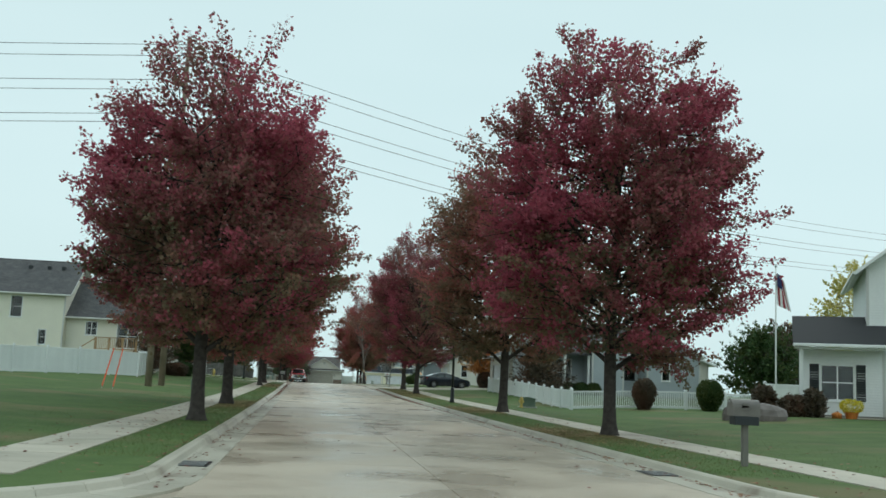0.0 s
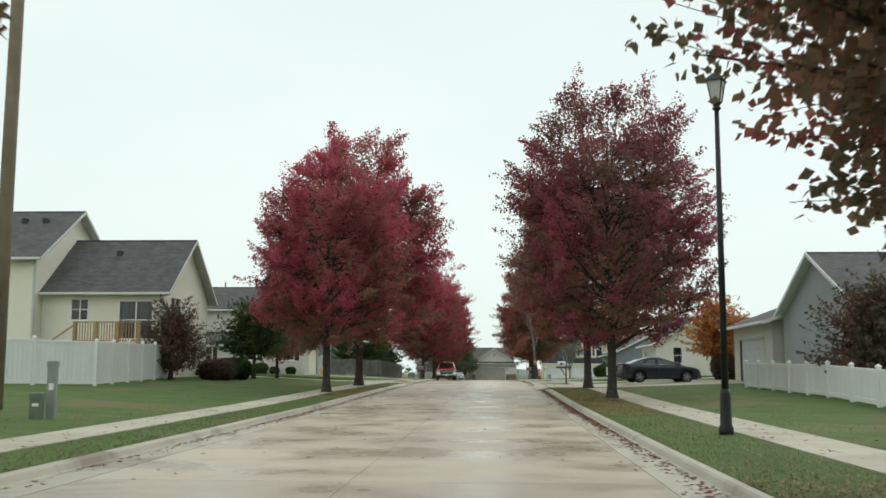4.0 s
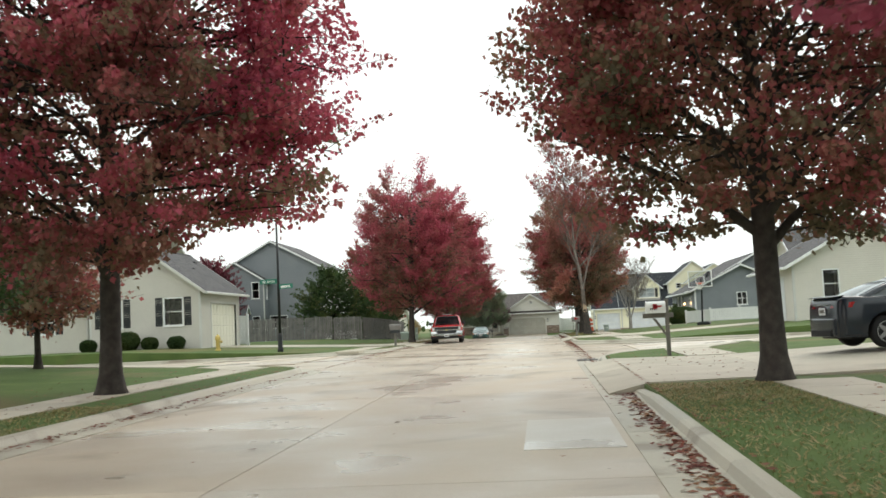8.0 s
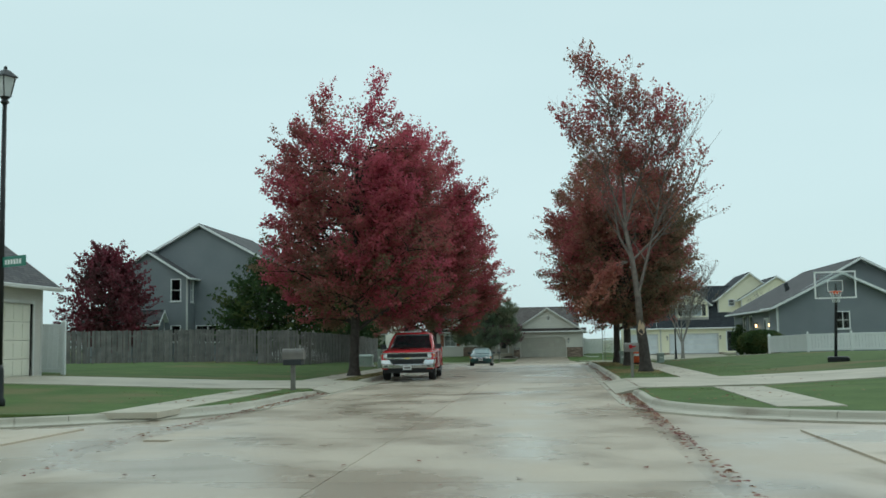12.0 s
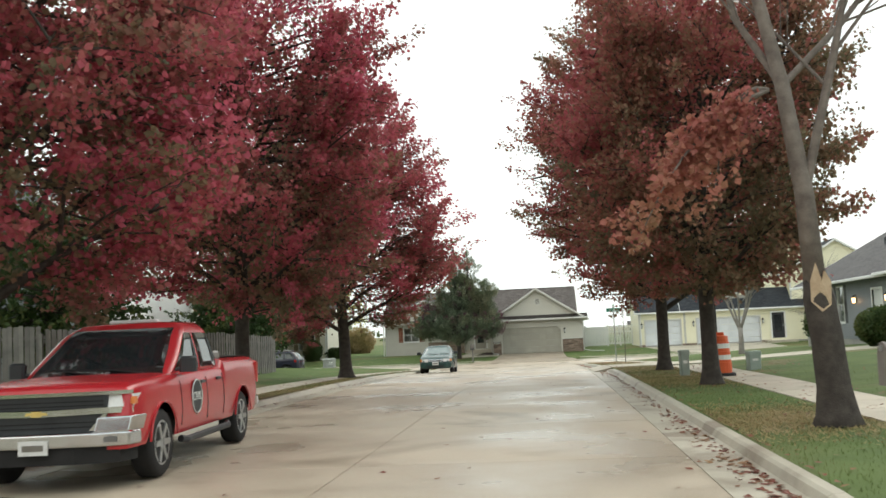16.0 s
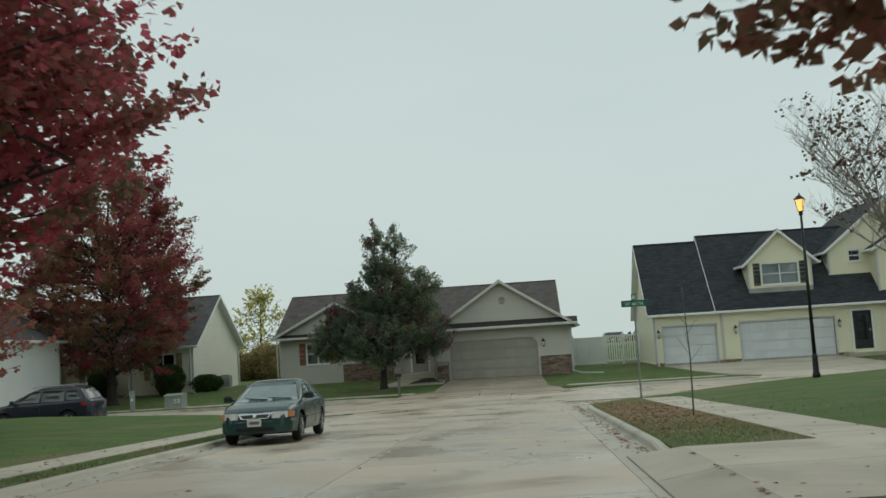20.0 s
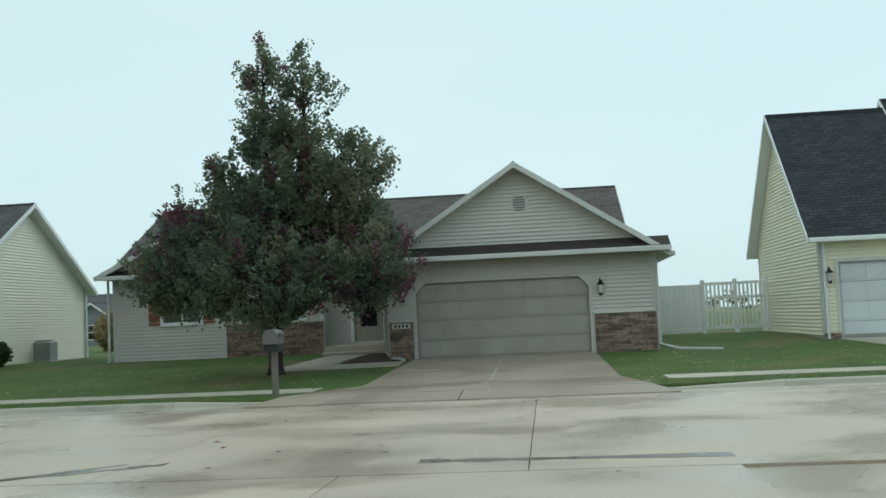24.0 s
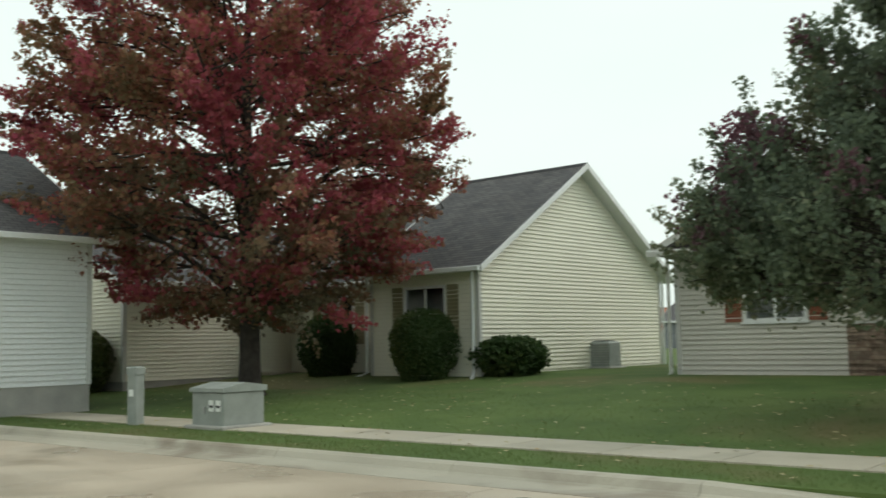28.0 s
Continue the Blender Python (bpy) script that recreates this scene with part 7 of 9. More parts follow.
def blade(parent, z, rz, words="", bars=0, off=0.42):
    b = part("name_blade", Mesh().box(off - 0.43, off + 0.43, -0.006, 0.006, z, z + 0.22, 0.004), SIGN_GREEN, parent, m=pose(0, 0, 0, 0, 0, rz))
    for s in (-1, 1):
        if words:
            cu = bpy.data.curves.new("words", "FONT")
            cu.body, cu.size, cu.align_x, cu.extrude = words, 0.17, "CENTER", 0.001
            tmp = bpy.data.objects.new("words", cu)
            me = bpy.data.meshes.new_from_object(tmp)
            me.materials.clear()
            me.materials.append(SIGN_WHITE)
            ob = shared("lettering", me, b, pose(off, s * 0.009, z + 0.04, 90, 0, 0 if s < 0 else 180))
        for k in range(bars):
            part("bar", Mesh().box(off - 0.3 + k * 0.1, off - 0.23 + k * 0.1, *sorted((s * 0.0065, s * 0.0085)), z + 0.05, z + 0.15), SIGN_WHITE, b)
    return b


street_lamp(9.0, 57.6)
lamp = street_lamp(-6.2, 119.9, high=7.15)
blade(lamp, 3.14, 172 - 20, "W 67TH", 0, 0.48)
blade(lamp, 2.88, -48, "", 6, 0.45)
street_lamp(15.9, 192.6, lit=True, high=6.65)
sign = thing("street_sign", "green street name sign on a thin steel pole at the corner", "street sign", 9.3, 189.6, on_lawn(9.3, 189.6), 0)
part("pole", Mesh().tube([(0, 0, -0.2), (0, 0, 2.9)], [0.032, 0.032], 8), GREY_METAL, sign)
part("bracket", Mesh().box(-0.05, 0.05, -0.03, 0.03, 2.88, 3.1, 0.01), GREY_METAL, sign)
blade(sign, 3.08, 4, "W 68TH", 0, 0.0)
blade(sign, 3.3, 94, "", 6, 0.0)


def mailbox(x, y, rz, box_mat, post_mat, label, arm=False, high=1.08, slot=False, flag=RED_PAINT, bars=0):
    t = thing("mailbox", label, "mailbox", x, y, on_lawn(x, y), rz, "roadside mailboxes")
    part("post", Mesh().box(-0.06, 0.06, -0.06, 0.06, -0.25, high + (0.35 if arm else 0.0), 0.01), post_mat, t)
    oy = -0.32 if arm else 0.0
    if arm:
        part("arm", Mesh().box(-0.05, 0.05, -0.75, 0.2, high - 0.12, high, 0.01), post_mat, t)
        part("brace", Mesh().prism([(-0.04, -0.45, high - 0.13), (-0.04, -0.36, high - 0.13), (-0.04, -0.05, high - 0.5), (-0.04, -0.05, high - 0.6)], (0.08, 0, 0)), post_mat, t)
    ring = [(-0.14, 0.0), (0.14, 0.0)] + [(0.14 * math.cos(k * math.pi / 8), 0.17 + 0.13 * math.sin(k * math.pi / 8)) for k in range(9)]
    mb = Mesh().prism([(px, oy - 0.3, high + pz) for px, pz in ring], (0, 0.58, 0))
    box = part("box", mb, box_mat, t)
    part("box_door", Mesh().prism([(px * 1.04, oy - 0.325, high - 0.004 + pz * 1.03) for px, pz in ring], (0, 0.024, 0)), box_mat, box)
    part("latch", Mesh().box(-0.02, 0.02, oy - 0.35, oy - 0.325, high + 0.24, high + 0.28), GREY_METAL, box)
    part("flag", Mesh().box(0.142, 0.156, oy - 0.12, oy + 0.15, high + 0.15, high + 0.19).box(0.142, 0.156, oy - 0.12, oy + 0.02, high + 0.11, high + 0.23), flag, box)
    if slot:
        part("paper_slot", Mesh().box(-0.15, 0.15, oy - 0.27, oy + 0.25, high - 0.16, high - 0.004, 0.01), DARK, t)
    for k in range(bars):
        part("bar", Mesh().box(0.141, 0.146, oy - 0.2 + k * 0.055, oy - 0.165 + k * 0.055, high + 0.08, high + 0.13), DARK, box)
    return t


mailbox(8.85, 19.2, -90, MAIL_TAUPE, POST_GREY, "weathered brown roadside mailbox on a grey timber post", high=0.9, slot=True, flag=MAIL_TAUPE).scale = (0.88, 0.88, 1.0)
mailbox(8.95, 100.2, -90, SIGN_WHITE, POST_GREY, "white roadside mailbox with red flag on a timber bracket post", arm=True, bars=4).scale = (0.9, 0.8, 1.0)
mailbox(-2.0, 127.7, 90, MAIL_TAUPE, POST_GREY, "large taupe roadside mailbox on a square post", high=0.86, slot=True)
mailbox(7.8, 133.85, -90, MAIL_TAUPE, POST_GREY, "large taupe roadside mailbox with red flag on a weathered post", high=0.84).scale = (0.85, 0.8, 1.0)
mailbox(-0.57, 203.6, 0, MAIL_TAUPE, POST_GREY, "taupe mailbox with paper slot on a timber post", slot=True, flag=MAIL_TAUPE)


def hydrant(x, y):
    t = thing("fire_hydrant", "faded yellow fire hydrant standing in the grass", "fire hydrant", x, y, on_lawn(x, y), 30, "fire hydrants")
    part("barrel", Mesh().turned([(0.15, -0.05), (0.15, 0.05), (0.1, 0.07), (0.1, 0.5), (0.14, 0.52), (0.14, 0.57)], 14), HYD_YELLOW, t, smooth=False)
    part("bonnet", Mesh().turned([(0.13, 0.57), (0.12, 0.66), (0.07, 0.73), (0.03, 0.75), (0.03, 0.79)], 14), HYD_YELLOW, t)
    for a in (0, 90, 180):
        part("nozzle", Mesh().turned([(0.06, 0.08), (0.06, 0.17), (0.075, 0.17), (0.075, 0.2)], 10), HYD_YELLOW, t, m=pose(0, 0, 0.42, 90, 0, a))
    return t


hydrant(-9.7, 121.6)
hydrant(12.25, 54.4).scale = (0.75, 0.75, 0.75)


def pedestal(x, y, mat, label, h=0.9, w=0.2):
    t = thing("utility_pedestal", label, "pedestal", x, y, on_lawn(x, y), 10, "utility pedestals")
    part("case", Mesh().box(-w / 2, w / 2, -w / 2, w / 2, -0.1, h, 0.02), mat, t)
    part("lid", Mesh().box(-w / 2 - 0.015, w / 2 + 0.015, -w / 2 - 0.015, w / 2 + 0.015, h - 0.12, h + 0.02, 0.02), mat, t)
    part("tag", Mesh().box(-w * 0.25, w * 0.25, -w / 2 - 0.006, -w / 2, h * 0.5, h * 0.62), SIGN_WHITE, t)
    return t


def cabinet_box(x, y, rz, lx, ly, h, mat, label, notices=2):
    t = thing("utility_box", label, "utility box", x, y, on_lawn(x, y), rz, "utility boxes")
    part("pad", Mesh().box(-lx / 2 - 0.1, lx / 2 + 0.1, -ly / 2 - 0.1, ly / 2 + 0.1, -0.3, 0.06, 0.02), FOUND, t)
    part("case", Mesh().box(-lx / 2, lx / 2, -ly / 2, ly / 2, 0.06, h - 0.12, 0.02), mat, t)
    part("lid", Mesh().prism([(-lx / 2 - 0.03, -ly / 2 - 0.03, h - 0.12), (-lx / 2 - 0.03, ly / 2 + 0.03, h - 0.12), (-lx / 2 - 0.03, ly / 2 + 0.03, h - 0.03), (-lx / 2 - 0.03, 0, h + 0.03), (-lx / 2 - 0.03, -ly / 2 - 0.03, h - 0.06)], (lx + 0.06, 0, 0)), mat, t)
    for k in range(notices):
        s = part("notice", Mesh().box(lx * (0.05 + 0.22 * k), lx * (0.2 + 0.22 * k), -ly / 2 - 0.006, -ly / 2, h * 0.4, h * 0.65), SIGN_WHITE, t)
        part("bar", Mesh().box(lx * (0.07 + 0.22 * k), lx * (0.18 + 0.22 * k), -ly / 2 - 0.009, -ly / 2 - 0.006, h * 0.48, h * 0.54), DARK, s)
    part("hasp", Mesh().box(-lx * 0.1, -lx * 0.04, -ly / 2 - 0.03, -ly / 2, h * 0.35, h * 0.5, 0.005), GREY_METAL, t)
    return t


pedestal(-5.2, 60.4, UTIL_GREY, "pale grey cable pedestal with a dark foot in the grass", 1.25, 0.2)
pedestal(-5.35, 60.0, UTIL_GREEN, "short dark green cable pedestal in the grass", 0.55, 0.26)
cabinet_box(12.75, 55.2, 80, 0.9, 0.8, 0.55, UTIL_GREEN, "low grey-green transformer box with pale notices")
cabinet_box(-4.95, 153.9, 5, 0.8, 0.8, 0.62, UTIL_PALE, "low ribbed pale green transformer box by the walk", 0)
pedestal(-3.95, 152.6, UTIL_PALE, "pale grey cable pedestal by the walk", 0.95, 0.2)
pedestal(8.7, 153.4, UTIL_PALE, "pale grey-green cable pedestal on the verge", 0.66, 0.22)
pedestal(10.85, 155.4, UTIL_PALE, "pale green cable pedestal on the lawn", 0.5, 0.32)
cabinet_box(-11.95, 204.75, 0, 0.85, 0.85, 0.72, UTIL_GREY, "grey-green transformer box with pale notices on the verge")
pedestal(-14.0, 204.3, UTIL_GREY, "slim grey cable pedestal on the verge", 1.0, 0.22)


def traffic_barrel(x, y):
    t = thing("traffic_barrel", "orange and white plastic traffic barrel beside the walk", "traffic barrel", x, y, on_lawn(x, y), 0)
    part("foot", Mesh().turned([(0.36, -0.02), (0.36, 0.08), (0.3, 0.1)], 16), TYRE, t)
    part("drum", Mesh().turned([(0.27, 0.08), (0.265, 0.35), (0.255, 0.36), (0.25, 0.62), (0.24, 0.63), (0.235, 0.85), (0.22, 0.87), (0.21, 1.0), (0.12, 1.02)], 18), BARREL_ORANGE, t)
    for a, b, r in ((0.42, 0.54, 0.258), (0.7, 0.82, 0.242)):
        part("band", Mesh().turned([(r, a), (r + 0.002, b)], 18), SIGN_WHITE, t)
    part("grip", Mesh().box(-0.12, 0.12, -0.02, 0.02, 1.0, 1.1, 0.01), BARREL_ORANGE, t)


traffic_barrel(9.45, 152.3)
stake = thing("sapling", "leafless staked sapling in the verge", "sapling", 8.9, 176.6, on_lawn(8.9, 176.6), 0)
part("stem", Mesh().tube([(0, 0, -0.1), (0.03, 0, 1.2), (-0.02, 0.02, 2.7)], [0.02, 0.015, 0.007], 6), BARE_BARK, stake)
for k in range(7):
    part("twig", Mesh().tube([(0, 0, 1.1 + k * 0.2), (0.3 * math.cos(k * 2.2), 0.3 * math.sin(k * 2.2), 1.45 + k * 0.2)], [0.005, 0.002], 4), BARK, stake)

# basketball hoop
hoop = thing("basketball_hoop", "portable basketball hoop with a clear backboard on a black pole", "basketball hoop", 16.1, 140.4, on_lawn(16.1, 140.4), 166)
part("base_tank", Mesh().box(-0.4, 0.4, -0.9, 0.1, -0.05, 0.2, 0.05), BLACK_METAL, hoop)
part("pole", Mesh().tube([(0.1, -0.35, 0.1), (-0.02, -0.12, 2.5), (-0.02, 0.3, 2.95)], [0.06, 0.055, 0.05], 8), BLACK_METAL, hoop)
part("brace", Mesh().tube([(-0.02, -0.12, 2.2), (-0.02, 0.42, 2.6)], [0.025, 0.025], 6), BLACK_METAL, hoop)
board = part("backboard", Mesh().box(-0.72, 0.72, 0.5, 0.53, 2.45, 3.43), GLASS, hoop, "clear backboard with a white border")
board.visible_shadow = False
mb = Mesh()
for a, b, c, d in ((-0.75, 0.75, 2.41, 2.47), (-0.75, 0.75, 3.4, 3.46), (-0.75, -0.69, 2.47, 3.4), (0.69, 0.75, 2.47, 3.4), (-0.28, 0.28, 2.68, 2.71), (-0.28, 0.28, 3.08, 3.11), (-0.28, -0.25, 2.71, 3.08), (0.25, 0.28, 2.71, 3.08)):
    mb.box(a, b, 0.49, 0.54, c, d)
part("border", mb, SIGN_WHITE, board)
part("rim", Mesh().tube([(0.22 * math.cos(k * math.pi / 8), 0.8 + 0.22 * math.sin(k * math.pi / 8), 2.66) for k in range(17)], [0.014] * 17, 6).box(-0.1, 0.1, 0.54, 0.6, 2.58, 2.7), BARREL_ORANGE, hoop)
mb = Mesh()
for k in range(12):
    a, b = k * math.pi / 6, (k + 1) * math.pi / 6
    for e in (b, a - (b - a)):
        mb.tube([(0.22 * math.cos(a), 0.8 + 0.22 * math.sin(a), 2.66), (0.12 * math.cos(e), 0.8 + 0.12 * math.sin(e), 2.26)], [0.007, 0.007], 3)
part("net", mb, SIGN_WHITE, hoop)


# ---- fences ----
def run_of(path, gap):
    """Evenly spaced stations along a polyline: place and turn."""
    out = []
    for (x0, y0), (x1, y1) in zip(path, path[1:]):
        d = math.hypot(x1 - x0, y1 - y0)
        n = max(1, round(d / gap))
        for k in range(n):
            out.append((x0 + (x1 - x0) * k / n, y0 + (y1 - y0) * k / n, math.degrees(math.atan2(y1 - y0, x1 - x0)), d / n))
    return out


def vinyl_fence(path, label, h=1.75, picket=False):
    f = thing("vinyl_fence", label, "fence", path[0][0], path[0][1], 0, 0)
    ox, oy = path[0]
    stations = run_of(path, 2.4)
    me_post = data_of("post", Mesh().box(-0.065, 0.065, -0.065, 0.065, -0.3, h + 0.05, 0.01), WHITE)
    me_cap = data_of("post_cap", Mesh().turned([(0.11, h + 0.05), (0.11, h + 0.08), (0.0, h + 0.16)], 4), WHITE)
    ends = [(x, y, r, d) for x, y, r, d in stations] + [(path[-1][0], path[-1][1], stations[-1][2], 0)]
    for i, (x, y, r, d) in enumerate(ends):
        z = lawn(x, y)
        p = shared("post", me_post, f, pose(x - ox, y - oy, z, 0, 0, r))
        shared("post_cap", me_cap, p, pose(0, 0, 0, 0, 0, 45))
        if d:
            z1 = lawn(ends[i + 1][0], ends[i + 1][1])
            tilt = math.degrees(math.atan2(z1 - z, d))
            m = pose(x - ox, y - oy, z, 0, 0, r) @ pose(0, 0, 0, 0, -tilt, 0)
            part("top_rail", Mesh().box(0.065, d - 0.065, -0.03, 0.03, h - 0.1, h, 0.01), WHITE, f, m=m)
            part("bottom_rail", Mesh().box(0.065, d - 0.065, -0.03, 0.03, 0.06, 0.2, 0.01), WHITE, f, m=m)
            n = int((d - 0.13) / (0.115 if picket else 0.17))
            step = (d - 0.13) / n
            wid = step * 0.5 if picket else step - 0.008
            me = data_of("board", Mesh().box(0, wid, -0.012, 0.012, 0.2, h - 0.1), WHITE)
            for k in range(n):
                shared("picket" if picket else "board", me, f, m @ pose(0.065 + k * step + (step - wid) / 2, 0, 0))
    return f


vinyl_fence([(15.4, 56.2), (15.6, 70.0), (15.8, 84.0)], "white vinyl privacy fence with capped posts along the lawn", 1.08)
vinyl_fence([(15.4, 56.05), (17.5, 56.7), (27.2, 57.6)], "white vinyl picket fence between capped posts", 1.02, True)
vinyl_fence([(27.3, 57.6), (39.0, 58.0)], "white vinyl privacy fence behind the flagpole", 1.7)
vinyl_fence([(-30.0, 58.0), (-11.3, 78.0), (-12.4, 90.0)], "white vinyl privacy fence round the deck house's yard", 1.75)
vinyl_fence([(18.4, 164.5), (20.0, 161.5), (34.0, 158.5)], "white vinyl privacy fence beside the grey house", 1.05)
vinyl_fence([(-14.2, 133.6), (-11.8, 133.7)], "short white vinyl fence beside the corner garage", 1.75)
vinyl_fence([(8.6, 219.5), (10.6, 219.6)], "white vinyl privacy fence between two houses", 1.75)
vinyl_fence([(8.6, 219.5), (8.7, 236.0)], "white vinyl privacy fence running back between two houses", 1.75)
gate = thing("fence_gate", "white vinyl gate with spaced pickets between two houses", "gate", 10.6, 219.6, lawn(10.6, 219.6), 0)
part("gate_frame", Mesh().box(0.08, 2.2, -0.03, 0.03, 0.15, 0.27).box(0.08, 2.2, -0.03, 0.03, 1.2, 1.3).box(0.08, 2.2, -0.03, 0.03, 1.7, 1.8), WHITE, gate)
for k in range(15):
    part("picket", Mesh().box(0.1 + k * 0.142, 0.17 + k * 0.142, -0.02, 0.02, 0.27, 1.7), WHITE, gate)
for x in (0.0, 1.12, 2.25):
    part("post", Mesh().box(x - 0.065, x + 0.065, -0.065, 0.065, -0.2, 1.9, 0.01), WHITE, gate)
part("latch", Mesh().box(1.0, 1.12, -0.06, -0.03, 1.0, 1.12), DARK, gate)


def board_fence(path, label, h=1.75):
    f = thing("board_fence", label, "fence", path[0][0], path[0][1], 0, 0)
    ox, oy = path[0]
    rnd = random.Random(5)
    mes = [data_of("board", Mesh().prism([(0, -0.01, 0.03), (0.135, -0.01, 0.03), (0.135, -0.01, h + e - 0.02), (0.115, -0.01, h + e), (0.02, -0.01, h + e), (0, -0.01, h + e - 0.02)], (0, 0.022, 0)), FENCE_WOOD) for e in (-0.02, 0.0, 0.02)]
    for x, y, r, d in run_of(path, 2.4):
        z = lawn(x, y)
        m = pose(x - ox, y - oy, z, 0, 0, r)
        part("post", Mesh().box(-0.045, 0.045, 0.06, 0.15, -0.3, h - 0.1), FENCE_WOOD, f, m=m)
        for q in (0.3, 1.4):
            part("rail", Mesh().box(0, d, 0.012, 0.055, q, q + 0.09), FENCE_WOOD, f, m=m)
        for k in range(int(d / 0.155)):
            shared("board", mes[rnd.randrange(3)], f, m @ pose(k * 0.155 + 0.01, (0.0 if k % 2 else -0.025), rnd.uniform(-0.015, 0.015)))
    return f


board_fence([(-24.0, 151.8), (-8.1, 152.2), (-7.9, 174.3)], "weathered grey board fence round the slate-blue house")

# ---- utility poles and wires ----
def utility_pole(x, y, h, label, arms=True):
    t = thing("utility_pole", label, "utility pole", x, y, on_lawn(x, y), 12, "utility poles")
    part("pole", Mesh().tube([(0, 0, -0.4), (0, 0, h * 0.5), (0.05, 0, h)], [0.19, 0.16, 0.12], 12), POLE_WOOD, t, smooth=True)
    if arms:
        part("crossarm", Mesh().box(-0.06, 0.06, -1.1, 1.1, h - 2.2, h - 2.06), POLE_WOOD, t)
        for k, yy in enumerate((-1.0, -0.4, 0.4, 1.0)):
            part("insulator", Mesh().turned([(0.05, h - 2.06), (0.06, h - 1.95), (0.03, h - 1.85)], 8, (0, yy)), GREY_METAL, t)
        for k in range(3):
            part("insulator", Mesh().tube([(0.1, 0, h - 0.3 - k * 0.75), (0.5, 0, h - 0.15 - k * 0.75)], [0.05, 0.035], 8), GREY_METAL, t)
    return t


utility_pole(-7.6, 58.6, 12.5, "shorter timber utility pole without lamps")
utility_pole(-7.4, 62.2, 21.0, "very tall weathered timber utility pole with insulators")
guys = thing("guy_wires", "two steel guy wires with orange guards staying the tall pole", "guy wire", 0, 0, 0, 0)
for x, y in ((-8.4, 50.0), (-7.95, 50.2)):
    foot, head = Vector((x, y, lawn(x, y) - 0.05)), Vector((-7.4, 62.0, 15.0))
    part("wire", Mesh().tube([foot, head], [0.012, 0.012], 5), GREY_METAL, guys)
    part("guard", Mesh().tube([foot.lerp(head, 0.01), foot.lerp(head, 0.13)], [0.035, 0.03], 8), BARREL_ORANGE, guys, "orange plastic guard")
wires = thing("power_lines", "thin dark power lines sagging across the street", "power line", -7.4, 62.2, 0, 0)
for z in (20.9, 20.2, 18.7, 18.1, 16.6, 16.1):
    for x1, y1, dz in ((70.0, 112.0, 0.0), (-100.0, 66.0, 0.0)):
        pts = []
        for k in range(15):
            s = k / 14
            pts.append(((x1 + 7.4) * s, (y1 - 62.2) * s, z - 1.9 * math.sin(s * math.pi) + dz * s))
        part("wire", Mesh().tube(pts, [0.02] * 15, 4), BLACK_METAL, wires)
for x, y in ((70.0, 112.0), (-100.0, 66.0)):
    utility_pole(x, y, 21.2, "distant tall timber utility pole")

# ---- flagpole ----
flag = thing("flagpole", "tall white flagpole with a limp striped flag", "flagpole", 24.6, 50.6, on_lawn(24.6, 50.6), 0)
part("pole", Mesh().tube([(0, 0, -0.1), (0, 0, 7.6)], [0.05, 0.03], 8), SIGN_WHITE, flag)
part("finial", Mesh().turned([(0.02, 7.6), (0.07, 7.68), (0.02, 7.76)], 10), CHROME, flag)
cloth = part("cloth", Mesh(), FLAG_RED, flag)
for k in range(7):
    u0, u1 = k / 7, (k + 1) / 7
    mb = Mesh()
    for j in range(8):
        z0, z1 = 7.3 - j * 0.2, 7.1 - j * 0.2
        wob = lambda u, z: 0.06 * math.sin(u * 9 + z * 2)
        lean = lambda u, j: 0.05 + u * (0.35 + 0.06 * j)
        mb.prism([(lean(u0, j), wob(u0, z0), z0 - u0 * 0.35), (lean(u1, j), wob(u1, z0), z0 - u1 * 0.35), (lean(u1, j + 1), wob(u1, z1), z1 - u1 * 0.35), (lean(u0, j + 1), wob(u0, z1), z1 - u0 * 0.35)], (0, 0.01, 0))
    part("stripe", mb, FLAG_RED if k % 2 else SIGN_WHITE, cloth)
part("canton", Mesh().prism([(0.05, -0.075, 7.32), (0.26, -0.075, 7.15), (0.33, -0.075, 6.45), (0.05, -0.075, 6.65)], (0, 0.004, 0)), FLAG_BLUE, cloth)


# ---- shrubs and lesser trees ----
def shrub_girth(cz, seed, a, foot=0.62):
    """The outline of a shrub, from cz -1 at its foot to 1 at its top."""
    s = math.sqrt(max(1 - cz * cz, 0)) ** 0.85
    if cz < 0:
        s = foot + (1 - foot) * (1 + cz) ** 0.8 if foot < 0.6 else max(s, 0.62 + 0.38 * (1 + cz))
    return s * (1 + 0.05 * math.sin(a * 3 + seed) + 0.04 * math.sin(a * 5 + cz * 4 + seed * 2))


def shrub_mesh(seed, rx, ry, h, leaves, size, ragged=0.12, base=0.0, foot=0.62):
    rnd = random.Random(seed)
    lv, lf = [], []
    for _ in range(leaves):
        a, cz = rnd.uniform(0, 2 * math.pi), rnd.uniform(-1, 1)
        s = 1 - (0.16 + ragged) * rnd.random() ** 1.3 + ragged * 0.6 * rnd.random() ** 3
        g = shrub_girth(cz, seed, a, foot) * s
        c = Vector((math.cos(a) * rx * g, math.sin(a) * ry * g, base + (h - base) * (0.5 + 0.5 * cz * (s if cz > 0 else 1))))
        leaf_fan(lv, lf, c, Vector((math.cos(a), math.sin(a), 0.3 + cz)).normalized(), size * rnd.uniform(0.7, 1.3), rnd)
    mb = Mesh()
    mb.v, mb.f = [tuple(p) for p in lv], lf
    return mb


